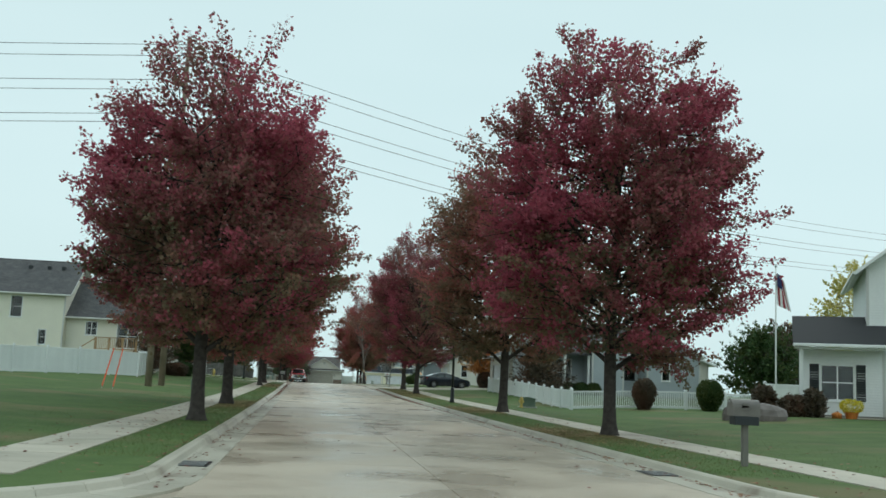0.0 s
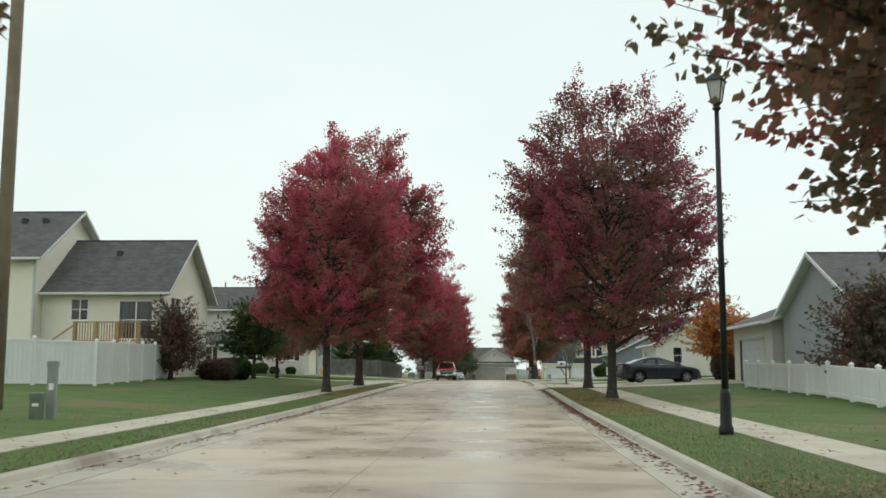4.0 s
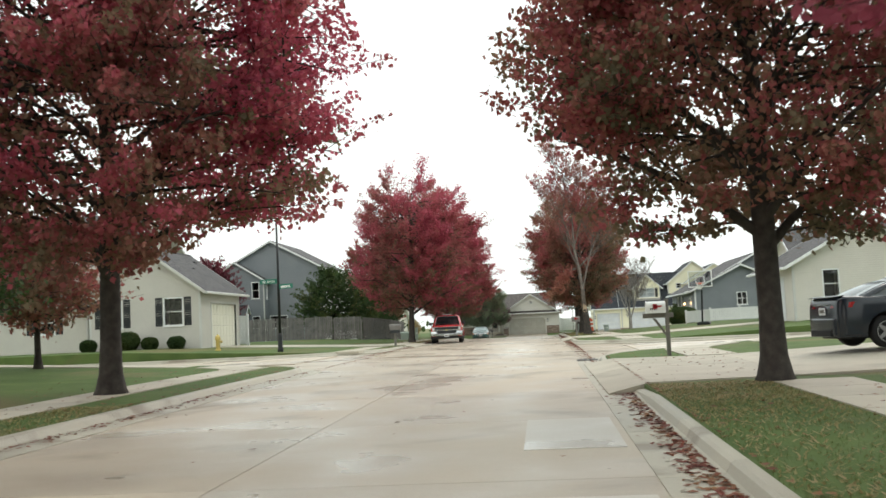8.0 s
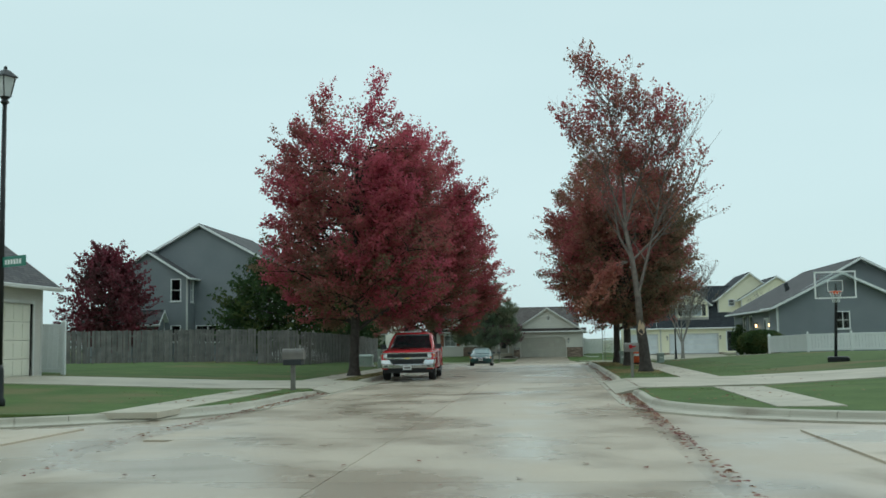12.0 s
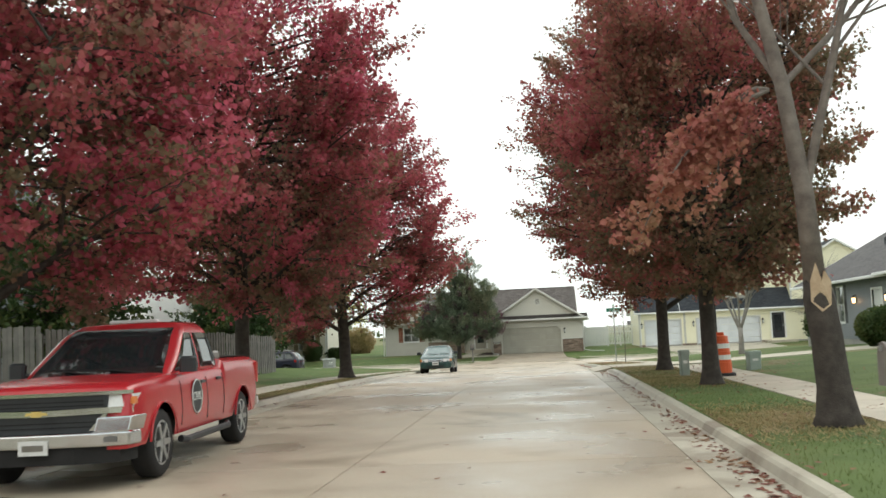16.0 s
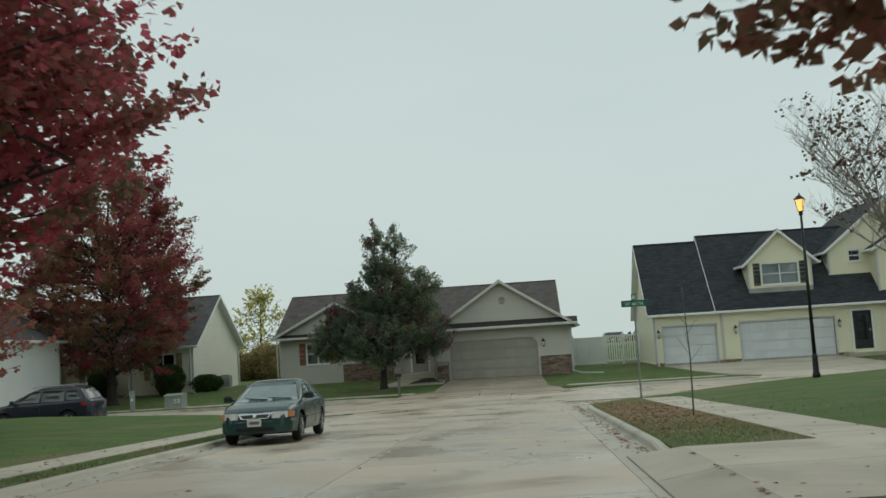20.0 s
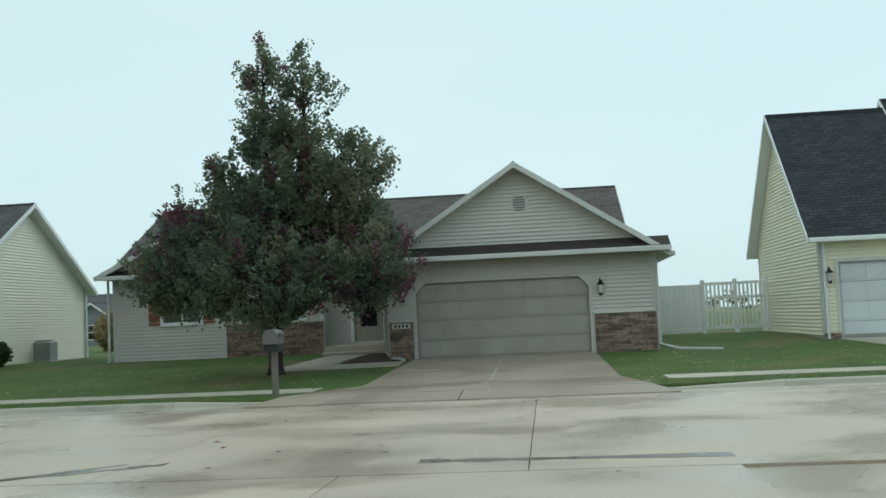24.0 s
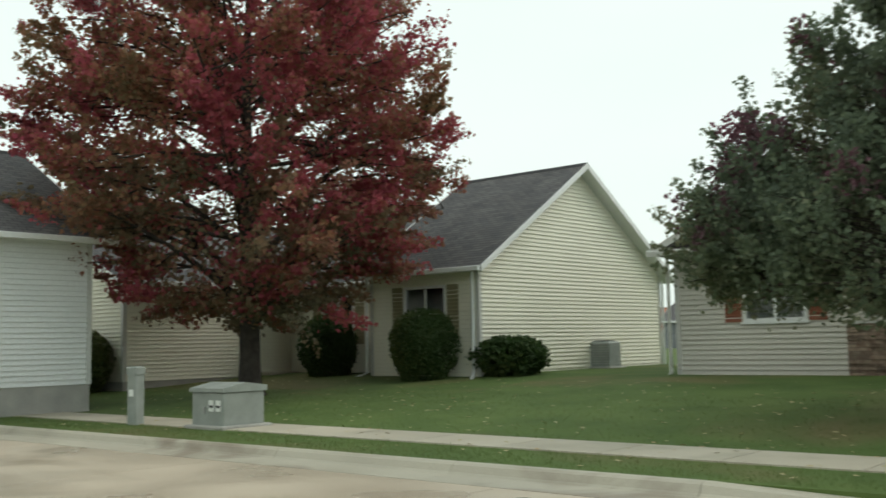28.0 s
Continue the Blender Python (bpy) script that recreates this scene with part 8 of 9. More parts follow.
def shrub(x, y, rx, ry, h, leaf, label, seed=1, leaves=2600, size=0.09, group="", base=0.0, ragged=0.12, foot=0.62):
    t = thing("shrub", label, "shrub", x, y, on_lawn(x, y) - 0.02, 0, group)
    mb = Mesh()
    for k in range(9):
        a = k * 0.7
        mb.tube([(0.06 * math.cos(a), 0.06 * math.sin(a), -0.05), (rx * 0.6 * math.cos(a), ry * 0.6 * math.sin(a), h * 0.7)], [0.02, 0.006], 4)
    part("stems", mb, BARK, t)
    k = 0.94 - ragged
    part("inner_growth", Mesh().turned([(rx * k * shrub_girth(cz, 0, 0, foot), base + (h - base) * (0.5 + 0.5 * cz * k) + (0.0 if cz > -0.9 else -0.02)) for cz in (-1, -0.6, -0.2, 0.2, 0.6, 0.85, 0.98)], 12), leaf, t)
    part("foliage", shrub_mesh(seed, rx, ry, h, int(leaves * 2.4), size * 1.15, ragged, base, foot), leaf, t)
    return t


def young(name, label, x, y, leaf, seed, height, radius, clear, leaves=9000, boughs=260, size=0.13, **kw):
    kw.setdefault("core", 900)
    return tree(name, label, seed, x, y, leaf, height=height, radius=radius, clear=clear, boughs=boughs, leaves=leaves, size=size, trunk=kw.pop("trunk", 0.09), limbs=10, **kw)


# first corner, east
shrub(19.4, 55.7, 0.64, 0.64, 1.7, BROWN_LEAF, "egg-shaped clipped brown shrub by the picket fence", 1, 2600, 0.07, foot=0.36)
shrub(23.3, 56.0, 0.72, 0.72, 1.75, GREEN_LEAF, "egg-shaped clipped dark green shrub by the picket fence", 2, 2600, 0.07, foot=0.4)
shrub(25.4, 40.2, 0.85, 0.7, 0.95, GREEN_LEAF, "low clipped dark green shrub by the porch", 3, 2600, 0.06)
for k, (x, y, s) in enumerate(((21.0, 41.6, 0.5), (21.7, 41.2, 0.42), (20.2, 42.6, 0.45))):
    shrub(x, y, s, s, 0.9 + 0.2 * k, BROWN_LEAF, "dried brown cornstalk bundle and grasses in the flowerbed", 7 + k, 700, 0.12, ragged=0.4)
mum = thing("flower_pot", "round yellow chrysanthemum in a terracotta pot", "flower pot", 23.2, 40.9, on_lawn(23.2, 40.9), 0)
part("pot", Mesh().turned([(0.2, 0), (0.28, 0.3), (0.3, 0.32)], 12), PUMPKIN, mum)
part("flowers", shrub_mesh(4, 0.45, 0.45, 0.8, 900, 0.07, 0.1, 0.3), MUM, mum)
for x, y, s in ((19.6, 42.2, 0.3), (20.0, 41.7, 0.22), (22.5, 40.8, 0.2)):
    p = thing("pumpkin", "orange ribbed pumpkin on the flowerbed", "pumpkin", x, y, on_lawn(x, y), 0, "pumpkins")
    mb = Mesh()
    for k in range(9):
        a = k * 2 * math.pi / 9
        mb.tube([(0.02 * math.cos(a), 0.02 * math.sin(a), 0.0), (s * 0.75 * math.cos(a), s * 0.75 * math.sin(a), s * 0.35), (s * 0.8 * math.cos(a), s * 0.8 * math.sin(a), s * 0.8), (0.04 * math.cos(a), 0.04 * math.sin(a), s * 1.3)], [s * 0.2, s * 0.36, s * 0.36, s * 0.14], 8)
    part("rind", mb, PUMPKIN, p, smooth=True)
    part("stalk", Mesh().tube([(0, 0, s * 1.25), (0.03, 0, s * 1.6)], [0.03, 0.02], 6), BARK, p)
rock = thing("boulder", "large grey-brown landscape boulder on the lawn", "boulder", 17.5, 37.6, on_lawn(17.5, 37.6), -20)
rnd = random.Random(77)
mb = Mesh()
rows_of = [(0.0, -0.15), (0.95, -0.1), (1.05, 0.2), (0.98, 0.42), (0.7, 0.58), (0.3, 0.64)]
rings = [[(r * (1.15 + rnd.uniform(-0.07, 0.07)) * math.cos(k * math.pi / 7), r * (0.6 + rnd.uniform(-0.05, 0.05)) * math.sin(k * math.pi / 7), z + rnd.uniform(-0.03, 0.03)) for k in range(14)] for r, z in rows_of]
mb.solid([v for r in rings for v in r], [(r * 14 + k, r * 14 + (k + 1) % 14, (r + 1) * 14 + (k + 1) % 14, (r + 1) * 14 + k) for r in range(5) for k in range(14)] + [tuple(range(70, 84))])
part("stone", mb, BOULDER, rock)
sheet("flowerbed", [(18.9, 41.0), (24.6, 40.0), (24.8, 42.7), (19.2, 43.6)], lambda x, y: lawn(x, y) + 0.03, MULCH, "dark mulch bed before the white house", "flowerbed", (), (), 0.1)
young("yellowing_tree", "yellow-green autumn tree behind the white house", 44.0, 76.0, YELLOW_LEAF, 301, 11.5, 3.8, 2.0, 9000, 300, 0.2, trunk=0.18, core=300)
young("lawn_tree", "leafy dark green tree behind the flagpole", 31.0, 66.0, GREEN_LEAF, 302, 5.2, 2.6, 0.8, 9000, 260, 0.17)
young("lawn_tree", "leafy brown-green tree behind the flagpole", 34.5, 70.0, BROWN_LEAF, 303, 5.6, 2.6, 0.8, 9000, 260, 0.17)
# deck house yard
young("purple_tree", "purple-brown bushy ornamental tree at the fence corner", -12.0, 89.6, BROWN_LEAF, 345, 3.6, 1.3, 0.4, 9000, 260, 0.1)
shrub(-10.4, 92.5, 1.0, 0.8, 1.1, BROWN_LEAF, "low brown dried shrub by the cream house", 12, 1800, 0.1, ragged=0.3)
shrub(-10.2, 95.0, 1.1, 0.8, 1.2, GREEN_LEAF, "low olive shrub by the cream house", 13, 1800, 0.1)
young("lawn_tree", "small olive-green tree on the lawn", -10.0, 99.2, GREEN_LEAF, 310, 4.6, 1.9, 1.3, 7000)
young("lawn_tree", "small rust-tinged tree on the lawn", -9.6, 104.0, RUST_LEAF, 311, 4.8, 2.0, 1.3, 7500)
# corner house
for k, (x, r) in enumerate(((-17.6, 0.4), (-15.5, 0.62), (-14.3, 0.4), (-12.9, 0.42))):
    shrub(x, 124.7, r, r, r * 1.55, GREEN_LEAF, "small round clipped dark shrub at the house wall", 21 + k, 1500, 0.06, group="clipped shrubs")
young("red_tree", "dark purple-red tree before the slate-blue house", -23.5, 162.5, WINE_LEAF, 320, 7.6, 2.9, 0.9, 11000, 300, 0.17, core=1800)
young("evergreen_tree", "broad dark green tree behind the board fence", -12.0, 159.8, GREEN_LEAF, 321, 6.0, 3.0, 0.6, 14000, 360, 0.16, trunk=0.14)
young("evergreen_tree", "broad dark green tree behind the board fence", -11.2, 177.6, GREEN_LEAF, 322, 4.8, 2.5, 0.5, 12000, 320, 0.16, trunk=0.14)
young("rusty_tree", "orange-red and olive tree behind the fence's end", -12.2, 184.0, ORANGE_RED_LEAF, 323, 6.8, 2.6, 1.0, 9000, 260, 0.15)
# cream house with shrubs
for k, (x, y, rx, h) in enumerate(((-15.3, 213.4, 0.85, 1.8), (-19.8, 214.3, 0.82, 1.75), (-23.9, 208.7, 1.05, 1.75))):
    shrub(x, y, rx, rx, h, GREEN_LEAF, "rounded dark green clipped shrub before the cream house", 31 + k, 3600, 0.055)
shrub(-13.6, 214.8, 0.95, 0.8, 0.95, GREEN_LEAF, "loose light green shrub at the house corner", 35, 2400, 0.09, ragged=0.3)
ac = thing("air_conditioner", "round-cornered grey outdoor air conditioner on a pad", "air conditioner", -13.9, 219.8, lawn(-13.9, 219.8), 0)
part("pad", Mesh().box(-0.45, 0.45, -0.45, 0.45, -0.2, 0.05, 0.02), FOUND, ac)
part("case", Mesh().box(-0.36, 0.36, -0.36, 0.36, 0.05, 0.78, 0.06), UTIL_GREY, ac)
for k in range(9):
    part("louvre", Mesh().box(-0.37, 0.37, -0.372, -0.362, 0.12 + k * 0.07, 0.15 + k * 0.07), GREY_METAL, ac)
part("fan_grille", Mesh().turned([(0.3, 0.78), (0.3, 0.8), (0.08, 0.81)], 16), DARK, ac)
part("pipe", Mesh().tube([(-0.36, 0, 0.4), (-0.5, 0.25, 0.35), (-0.52, 0.6, 0.7), (-0.52, 1.0, 1.1)], [0.025] * 4, 6), DARK, ac)
shrub(21.3, 184.5, 1.7, 1.7, 2.6, GREEN_LEAF, "large loose shrub beside the grey house", 41, 4200, 0.13, ragged=0.35)
shrub(18.4, 166.5, 1.4, 1.2, 1.5, GREEN_LEAF, "rounded olive and rust shrub before the grey house", 42, 3200, 0.1)
young("orange_tree", "small bright orange tree beside the garage", 17.9, 98.9, ORANGE_LEAF, 330, 4.6, 1.5, 1.3, 7000, 240, 0.13)
shrub(18.0, 98.0, 0.75, 0.75, 1.5, BROWN_LEAF, "dark brown shrub beside the garage", 43, 2200, 0.09)
young("brown_tree", "broad grey-brown bushy tree behind the white fence", 17.4, 72.5, BROWN_LEAF, 344, 3.6, 1.7, 0.3, 9000, 260, 0.11)
for k in range(4):
    shrub(19.0 + k * 0.95, 74.2, 0.55, 0.45, 0.95, GREEN_LEAF, "low clipped green hedge bush before the porch", 71 + k, 1300, 0.07, group="hedge bushes")
young("bare_tree", "slender leafless ornamental tree before the yellow house", 26.5, 206.0, BROWN_LEAF, 340, 6.5, 2.4, 1.6, 900, 420, 0.09, bare=0.5, core=0)
for k, (x, y, r, hh) in enumerate(((-17.7, 236.0, 1.5, 2.2), (-15.4, 236.5, 1.5, 2.8), (-16.5, 239.0, 1.4, 2.4))):
    shrub(x, y, r, r, hh, STRAW, "tall straw-brown autumn thicket behind the houses", 81 + k, 2600, 0.13, ragged=0.3, group="thicket behind the houses")
young("yellowing_tree", "yellow-leaved tree far behind the houses", -22.5, 262.0, YELLOW_LEAF, 350, 9.5, 3.2, 1.0, 2600, 240, 0.26, trunk=0.15, core=0)
shrub_far = thing("house", "distant grey-green house between its neighbours", "house", 0, 0, 0)
block(shrub_far, -38.0, 268.0, -29.0, 277.0, -0.4, 2.6, 2.2, "x", SLATE, ROOF_GREY, {"S": [("window", -36.5, -35.3, 0.8, 2.1, dict()), ("window", -32.0, -30.8, 0.8, 2.1, dict())]}, trim=WHITE)
block(shrub_far, -35.6, 266.5, -31.8, 270.0, -0.4, 2.6, 1.3, "y", SLATE, ROOF_GREY, {"S": [("window", -34.4, -33.0, 0.8, 2.1, dict())]}, trim=WHITE, skip="N", ends=(1, 0))
red_far = thing("house", "distant low house with a terracotta roof", "house", 0, 0, 0)
ROOF_RED = shingles("terracotta_shingles", (0.3, 0.12, 0.08), (0.36, 0.15, 0.1))
block(red_far, -62.0, 296.0, -44.0, 306.0, -0.4, 2.0, 2.6, "x", BEIGE, ROOF_RED, {})
for k, (x, y, mat) in enumerate(((64, 880, CREAM), (112, 905, WHITE), (160, 870, BEIGE), (230, 905, SLATE), (-250, 860, CREAM), (300, 890, CREAM))):
    far = thing("house", "small distant house on the horizon beyond the fields", "house", x, y, -0.6, 0, "distant houses")
    block(far, 0, 0, 12 + k, 9, 0, 3.2, 2.6, "x", mat, ROOF_GREY, {"S": [("window", 2, 3.4, 1.0, 2.4, dict()), ("window", 7, 8.4, 1.0, 2.4, dict())]}, trim=WHITE)

# ---- driveways ----
def driveway(name, label, rows, mat=None, joints=False):
    """Concrete panels between rows of (left, right) points, laid just above the grass."""
    d = thing(name, label, "driveway", 0, 0, 0, 0)
    d["kind"] = "structure"
    for a, b in zip(rows, rows[1:]):
        cols = 2
        for c in range(cols):
            mix = lambda r, s: (r[0][0] + (r[1][0] - r[0][0]) * s, r[0][1] + (r[1][1] - r[0][1]) * s)
            g = 0.001
            q = [mix(a, c / cols + g), mix(a, (c + 1) / cols - g), mix(b, (c + 1) / cols - g), mix(b, c / cols + g)]
            mid = (sum(p[0] for p in q) / 4, sum(p[1] for p in q) / 4)
            q = [(p[0] + (mid[0] - p[0]) * 0.0012, p[1] + (mid[1] - p[1]) * 0.0012) for p in q]
            tops = [(p[0], p[1], (level(p[1]) + 0.03 if (i < 2 and a is rows[0]) else lawn(*p) + 0.025)) for i, p in enumerate(q)]
            mb = Mesh()
            mb.solid(tops + [(p[0], p[1], p[2] - 0.16) for p in tops], [(0, 1, 2, 3), (7, 6, 5, 4), (0, 4, 5, 1), (1, 5, 6, 2), (2, 6, 7, 3), (3, 7, 4, 0)])
            part("panel", mb, mat or WALK_CON, d)
    if joints:
        for a, b in zip(rows[1:], rows[2:]):
            (x0, y0), (x1, y1) = [((r[0][0] + r[1][0]) / 2, (r[0][1] + r[1][1]) / 2) for r in (a, b)]
            part("joint", Mesh().prism([(x0 - 0.025, y0, lawn(x0, y0) + 0.02), (x0 + 0.025, y0, lawn(x0, y0) + 0.02), (x1 + 0.025, y1, lawn(x1, y1) + 0.02), (x1 - 0.025, y1, lawn(x1, y1) + 0.02)], (0, 0, 0.01)), KERB_CON, d)
            part("joint", Mesh().box(a[0][0], a[1][0], a[0][1] - 0.03, a[0][1] + 0.03, lawn(x0, y0) + 0.02, lawn(x0, y0) + 0.03), KERB_CON, d)
    return d


driveway("driveway", "brownish concrete driveway of the grey-beige house with pale joints", [((-0.9, 202.4), (7.5, 202.4)), ((-0.3, 203.1), (7.0, 203.1)), ((0.9, 205.6), (6.6, 205.6)), ((1.05, 208.6), (6.5, 208.6)), ((1.3, 211.72), (6.38, 211.72))], DRIVE_CON, True)
driveway("driveway", "wide concrete driveway of the yellow house", [((16.0, 202.4), (25.0, 202.4)), ((16.4, 203.1), (24.6, 203.1)), ((15.4, 205.6), (24.0, 205.6)), ((14.2, 209.0), (23.4, 209.0)), ((13.2, 212.6), (22.9, 212.6))])
driveway("driveway", "concrete driveway of the cream house", [((-36.0, 202.4), (-29.4, 202.4)), ((-35.6, 203.1), (-29.8, 203.1)), ((-35.4, 209.4), (-30.0, 209.4))])
driveway("driveway", "pale concrete driveway beneath the navy sedan", [((6.8, 100.0), (6.8, 90.6)), ((7.5, 99.5), (7.5, 91.0)), ((10.0, 99.0), (10.0, 91.4)), ((14.0, 98.9), (14.0, 90.6)), ((18.0, 98.8), (18.0, 89.6))][::1])
driveway("driveway", "pale concrete driveway to the corner house's side garage", [((-1.0, 127.9), (-1.0, 134.6)), ((-1.7, 128.4), (-1.7, 134.0)), ((-5.0, 128.2), (-5.0, 133.4)), ((-11.88, 127.0), (-11.88, 132.0))])
driveway("driveway", "pale concrete driveway to the cream house's side garage", [((6.8, 133.2), (6.8, 125.9)), ((7.5, 132.7), (7.5, 126.4)), ((11.0, 132.9), (11.0, 127.2)), ((18.6, 133.2), (18.6, 128.0))])
driveway("driveway", "pale concrete driveway on the grey house's side", [((6.8, 169.4), (6.8, 162.9)), ((7.5, 168.9), (7.5, 163.4)), ((11.0, 168.9), (11.0, 163.6)), ((19.4, 169.4), (19.4, 164.0))])
DRIVES_W = [(128.0, 134.3)]
DRIVES_E = [(90.8, 99.7), (126.1, 132.9), (163.1, 169.1)]
DRIVES_N = [(-36.0, -29.4), (-0.6, 7.2), (15.6, 24.6)]
sheet("garden_path", [(1.05, 210.1), (-2.5, 209.8), (-1.7, 213.9), (-0.5, 213.9), (-1.0, 211.0), (1.05, 211.2)], lambda x, y: lawn(x, y) + 0.03, WALK_CON, "narrow concrete garden path to the porch steps", "path", (), (), 0.12)
sheet("mulch_bed", [(1.1, 211.35), (-0.75, 211.2), (-0.3, 213.85), (0.55, 213.85), (0.58, 211.7)], lambda x, y: lawn(x, y) + 0.045, MULCH, "dark brown mulch bed beside the garage", "flowerbed", (), (), 0.12)


# ---- kerbs, road panels and walks ----
def inside(v, spans):
    return any(a <= v <= b for a, b in spans)


KERB_PROFILE = ((0.0, KERB + 0.004), (0.1, KERB + 0.002), (0.14, KERB - 0.02), (0.18, 0.035), (0.22, 0.012), (0.72, 0.008), (0.72, -0.06), (0.0, -0.06))
LOW_PROFILE = ((0.0, 0.03), (0.1, 0.026), (0.14, 0.022), (0.18, 0.018), (0.22, 0.012), (0.72, 0.008), (0.72, -0.06), (0.0, -0.06))
kerbs = thing("kerb", "pale concrete kerbs and gutters with leaf-stained joints", "kerb", 0, 0, 0, 0, kind="structure")
for name, corners in BLOCKS.items():
    pts = rounded(corners)
    n = len(pts)
    line = []
    for i in range(n):
        a, b = Vector(pts[i]), Vector(pts[(i + 1) % n])
        d = (b - a).length
        k = max(1, round(d / 3.0))
        for j in range(k):
            line.append(a.lerp(b, j / k))
    n = len(line)
    normal = []
    for i in range(n):
        t = (line[(i + 1) % n] - line[i - 1]).normalized()
        normal.append(Vector((t.y, -t.x)))
    for i in range(n):
        a, b = line[i], line[(i + 1) % n]
        if max(abs(a.x), abs(b.x)) > 62 or not (-6 < a.y < 204.5) or (a - b).length > 5:
            continue
        gap = (b - a).normalized() * 0.004
        rows = []
        for p, nm in ((a + gap, normal[i]), (b - gap, normal[(i + 1) % n])):
            low = (abs(p.x - WEST_N) < 0.4 and inside(p.y, DRIVES_W)) or (abs(p.x - EAST) < 0.4 and inside(p.y, DRIVES_E)) or (abs(p.y - HIGH[1]) < 0.4 and inside(p.x, DRIVES_N))
            prof = LOW_PROFILE if low else KERB_PROFILE
            rows.append([(p.x + nm.x * o, p.y + nm.y * o, level(p.y + nm.y * o) + z) for o, z in prof])
        m = len(prof)
        mb = Mesh()
        mb.solid(rows[0] + rows[1], [tuple(range(m)), tuple(range(2 * m - 1, m - 1, -1))] + [(k, m + k, m + (k + 1) % m, (k + 1) % m) for k in range(m)])
        part("kerb_stone", mb, KERB_CON, kerbs)

panels = thing("road_panels", "pale wet concrete road panels with dark sealed joints", "road", 0, 0, 0, 0, kind="structure")
sheet("road_joints", [(-0.48, 0), (6.83, 0), (6.83, 203), (-0.48, 203)], lambda x, y: level(y) - 0.025, JOINT, "dark sealed joints between road panels", "road", (), YS, 0.0)


def panel(x0, x1, y0, y1, parent, mat, top=0.0, deep=0.1, gap=0.006, name="panel", height=level):
    q = [(x0 + gap, y0 + gap), (x1 - gap, y0 + gap), (x1 - gap, y1 - gap), (x0 + gap, y1 - gap)]
    z = [(height(y) if height is level else height(x, y)) + top for x, y in q]
    mb = Mesh()
    mb.solid([(x, y, c) for (x, y), c in zip(q, z)] + [(x, y, c - deep) for (x, y), c in zip(q, z)], [(0, 1, 2, 3), (7, 6, 5, 4), (0, 4, 5, 1), (1, 5, 6, 2), (2, 6, 7, 3), (3, 7, 4, 0)])
    return part(name, mb, mat, parent)


y = 0.0
while y < 193:
    for x0, x1 in ((-1.0 + (0.5 if y < 112 else 0.0), 2.9), (2.9, 6.85)):
        panel(x0, x1, y, y + 4.6, panels, CONCRETE)
    y += 4.6
for k in range(12):
    for y0, y1 in ((109.2, 112.8), (112.8, 116.5)):
        panel(-3.0 - (k + 1) * 4.6, -3.0 - k * 4.6, y0 + 0.5, y1 + 0.7, panels, CONCRETE)
        panel(9.0 + k * 4.6, 9.0 + (k + 1) * 4.6, y0 - 0.5, y1 - 0.5, panels, CONCRETE)
for k in range(24):
    for y0, y1 in ((193.2, 198.0), (198.0, 202.3)):
        panel(-55 + k * 4.6, -55 + (k + 1) * 4.6, y0, y1, panels, CONCRETE, 0.003)

walks = thing("sidewalk", "narrow pale concrete sidewalks between verge and lawns", "sidewalk", 0, 0, 0, 0, kind="structure")
for x0, x1, runs, drives in ((*WALK_W, ((14, 103), (119, 192)), DRIVES_W), (*WALK_E, ((14, 104), (119, 189.5)), DRIVES_E)):
    for a, b in runs:
        k = 0
        while a + k * 1.5 < b:
            y0, y1 = a + k * 1.5, a + k * 1.5 + 1.5
            if not inside((y0 + y1) / 2, drives):
                panel(x0, x1, y0, y1, walks, WALK_CON, 0.018, 0.12, 0.008, "walk_slab", lawn)
            k += 1
for k in range(64):
    x0 = -48 + k * 1.5
    if not inside(x0 + 0.75, DRIVES_N):
        panel(x0, x0 + 1.5, 204.3, 205.5, walks, WALK_CON, 0.018, 0.12, 0.008, "walk_slab", lawn)
for sx, x_in, cy, sgn in ((-1, WALK_W[1], 103.0, 1), (1, WALK_E[0], 104.0, 1)):
    for k in range(5):
        # the walk bends towards the side street
        a0, a1 = k * 0.26, (k + 1) * 0.26
        r0, r1 = 1.6, 2.85
        cx = x_in + sx * r1
        mb = Mesh()
        q = [(cx - sx * r1 * math.cos(a0), cy + r1 * math.sin(a0)), (cx - sx * r0 * math.cos(a0), cy + r0 * math.sin(a0)), (cx - sx * r0 * math.cos(a1), cy + r0 * math.sin(a1)), (cx - sx * r1 * math.cos(a1), cy + r1 * math.sin(a1))]
        if sx > 0:
            q.reverse()
        q.reverse()
        mb.prism([(px, py, lawn(px, py) - 0.1) for px, py in q], (0, 0, 0.12))
        part("walk_slab", mb, WALK_CON, walks)
    for k in range(10):
        xa = x_in + sx * (2.85 + k * 1.5)
        panel(min(xa, xa + sx * 1.5), max(xa, xa + sx * 1.5), cy + 1.6, cy + 2.85, walks, WALK_CON, 0.018, 0.12, 0.008, "walk_slab", lawn)

PALE_CON = surface("newer_concrete", (0.5, 0.46, 0.4), (0.57, 0.53, 0.46), rough=0.5, scale=0.7, fine=45, bump=0.2, spread=0.05, wet=0.25)
WET_PATCH = surface("tar_seam", (0.1, 0.085, 0.07), (0.19, 0.16, 0.13), rough=0.4, scale=1.6, fine=30, bump=0.4, spread=0.0, wet=0.2)
for y0, y1 in ((73.7, 77.6), (79.2, 82.0), (84.6, 87.4)):
    p = thing("road_repair", "paler square of newer concrete let into the road", "road repair", 0, 0, 0, 0, "road repairs", "structure")
    panel(5.55, 6.6, y0, y1, p, PALE_CON, 0.004, 0.05)
rnd = random.Random(31)
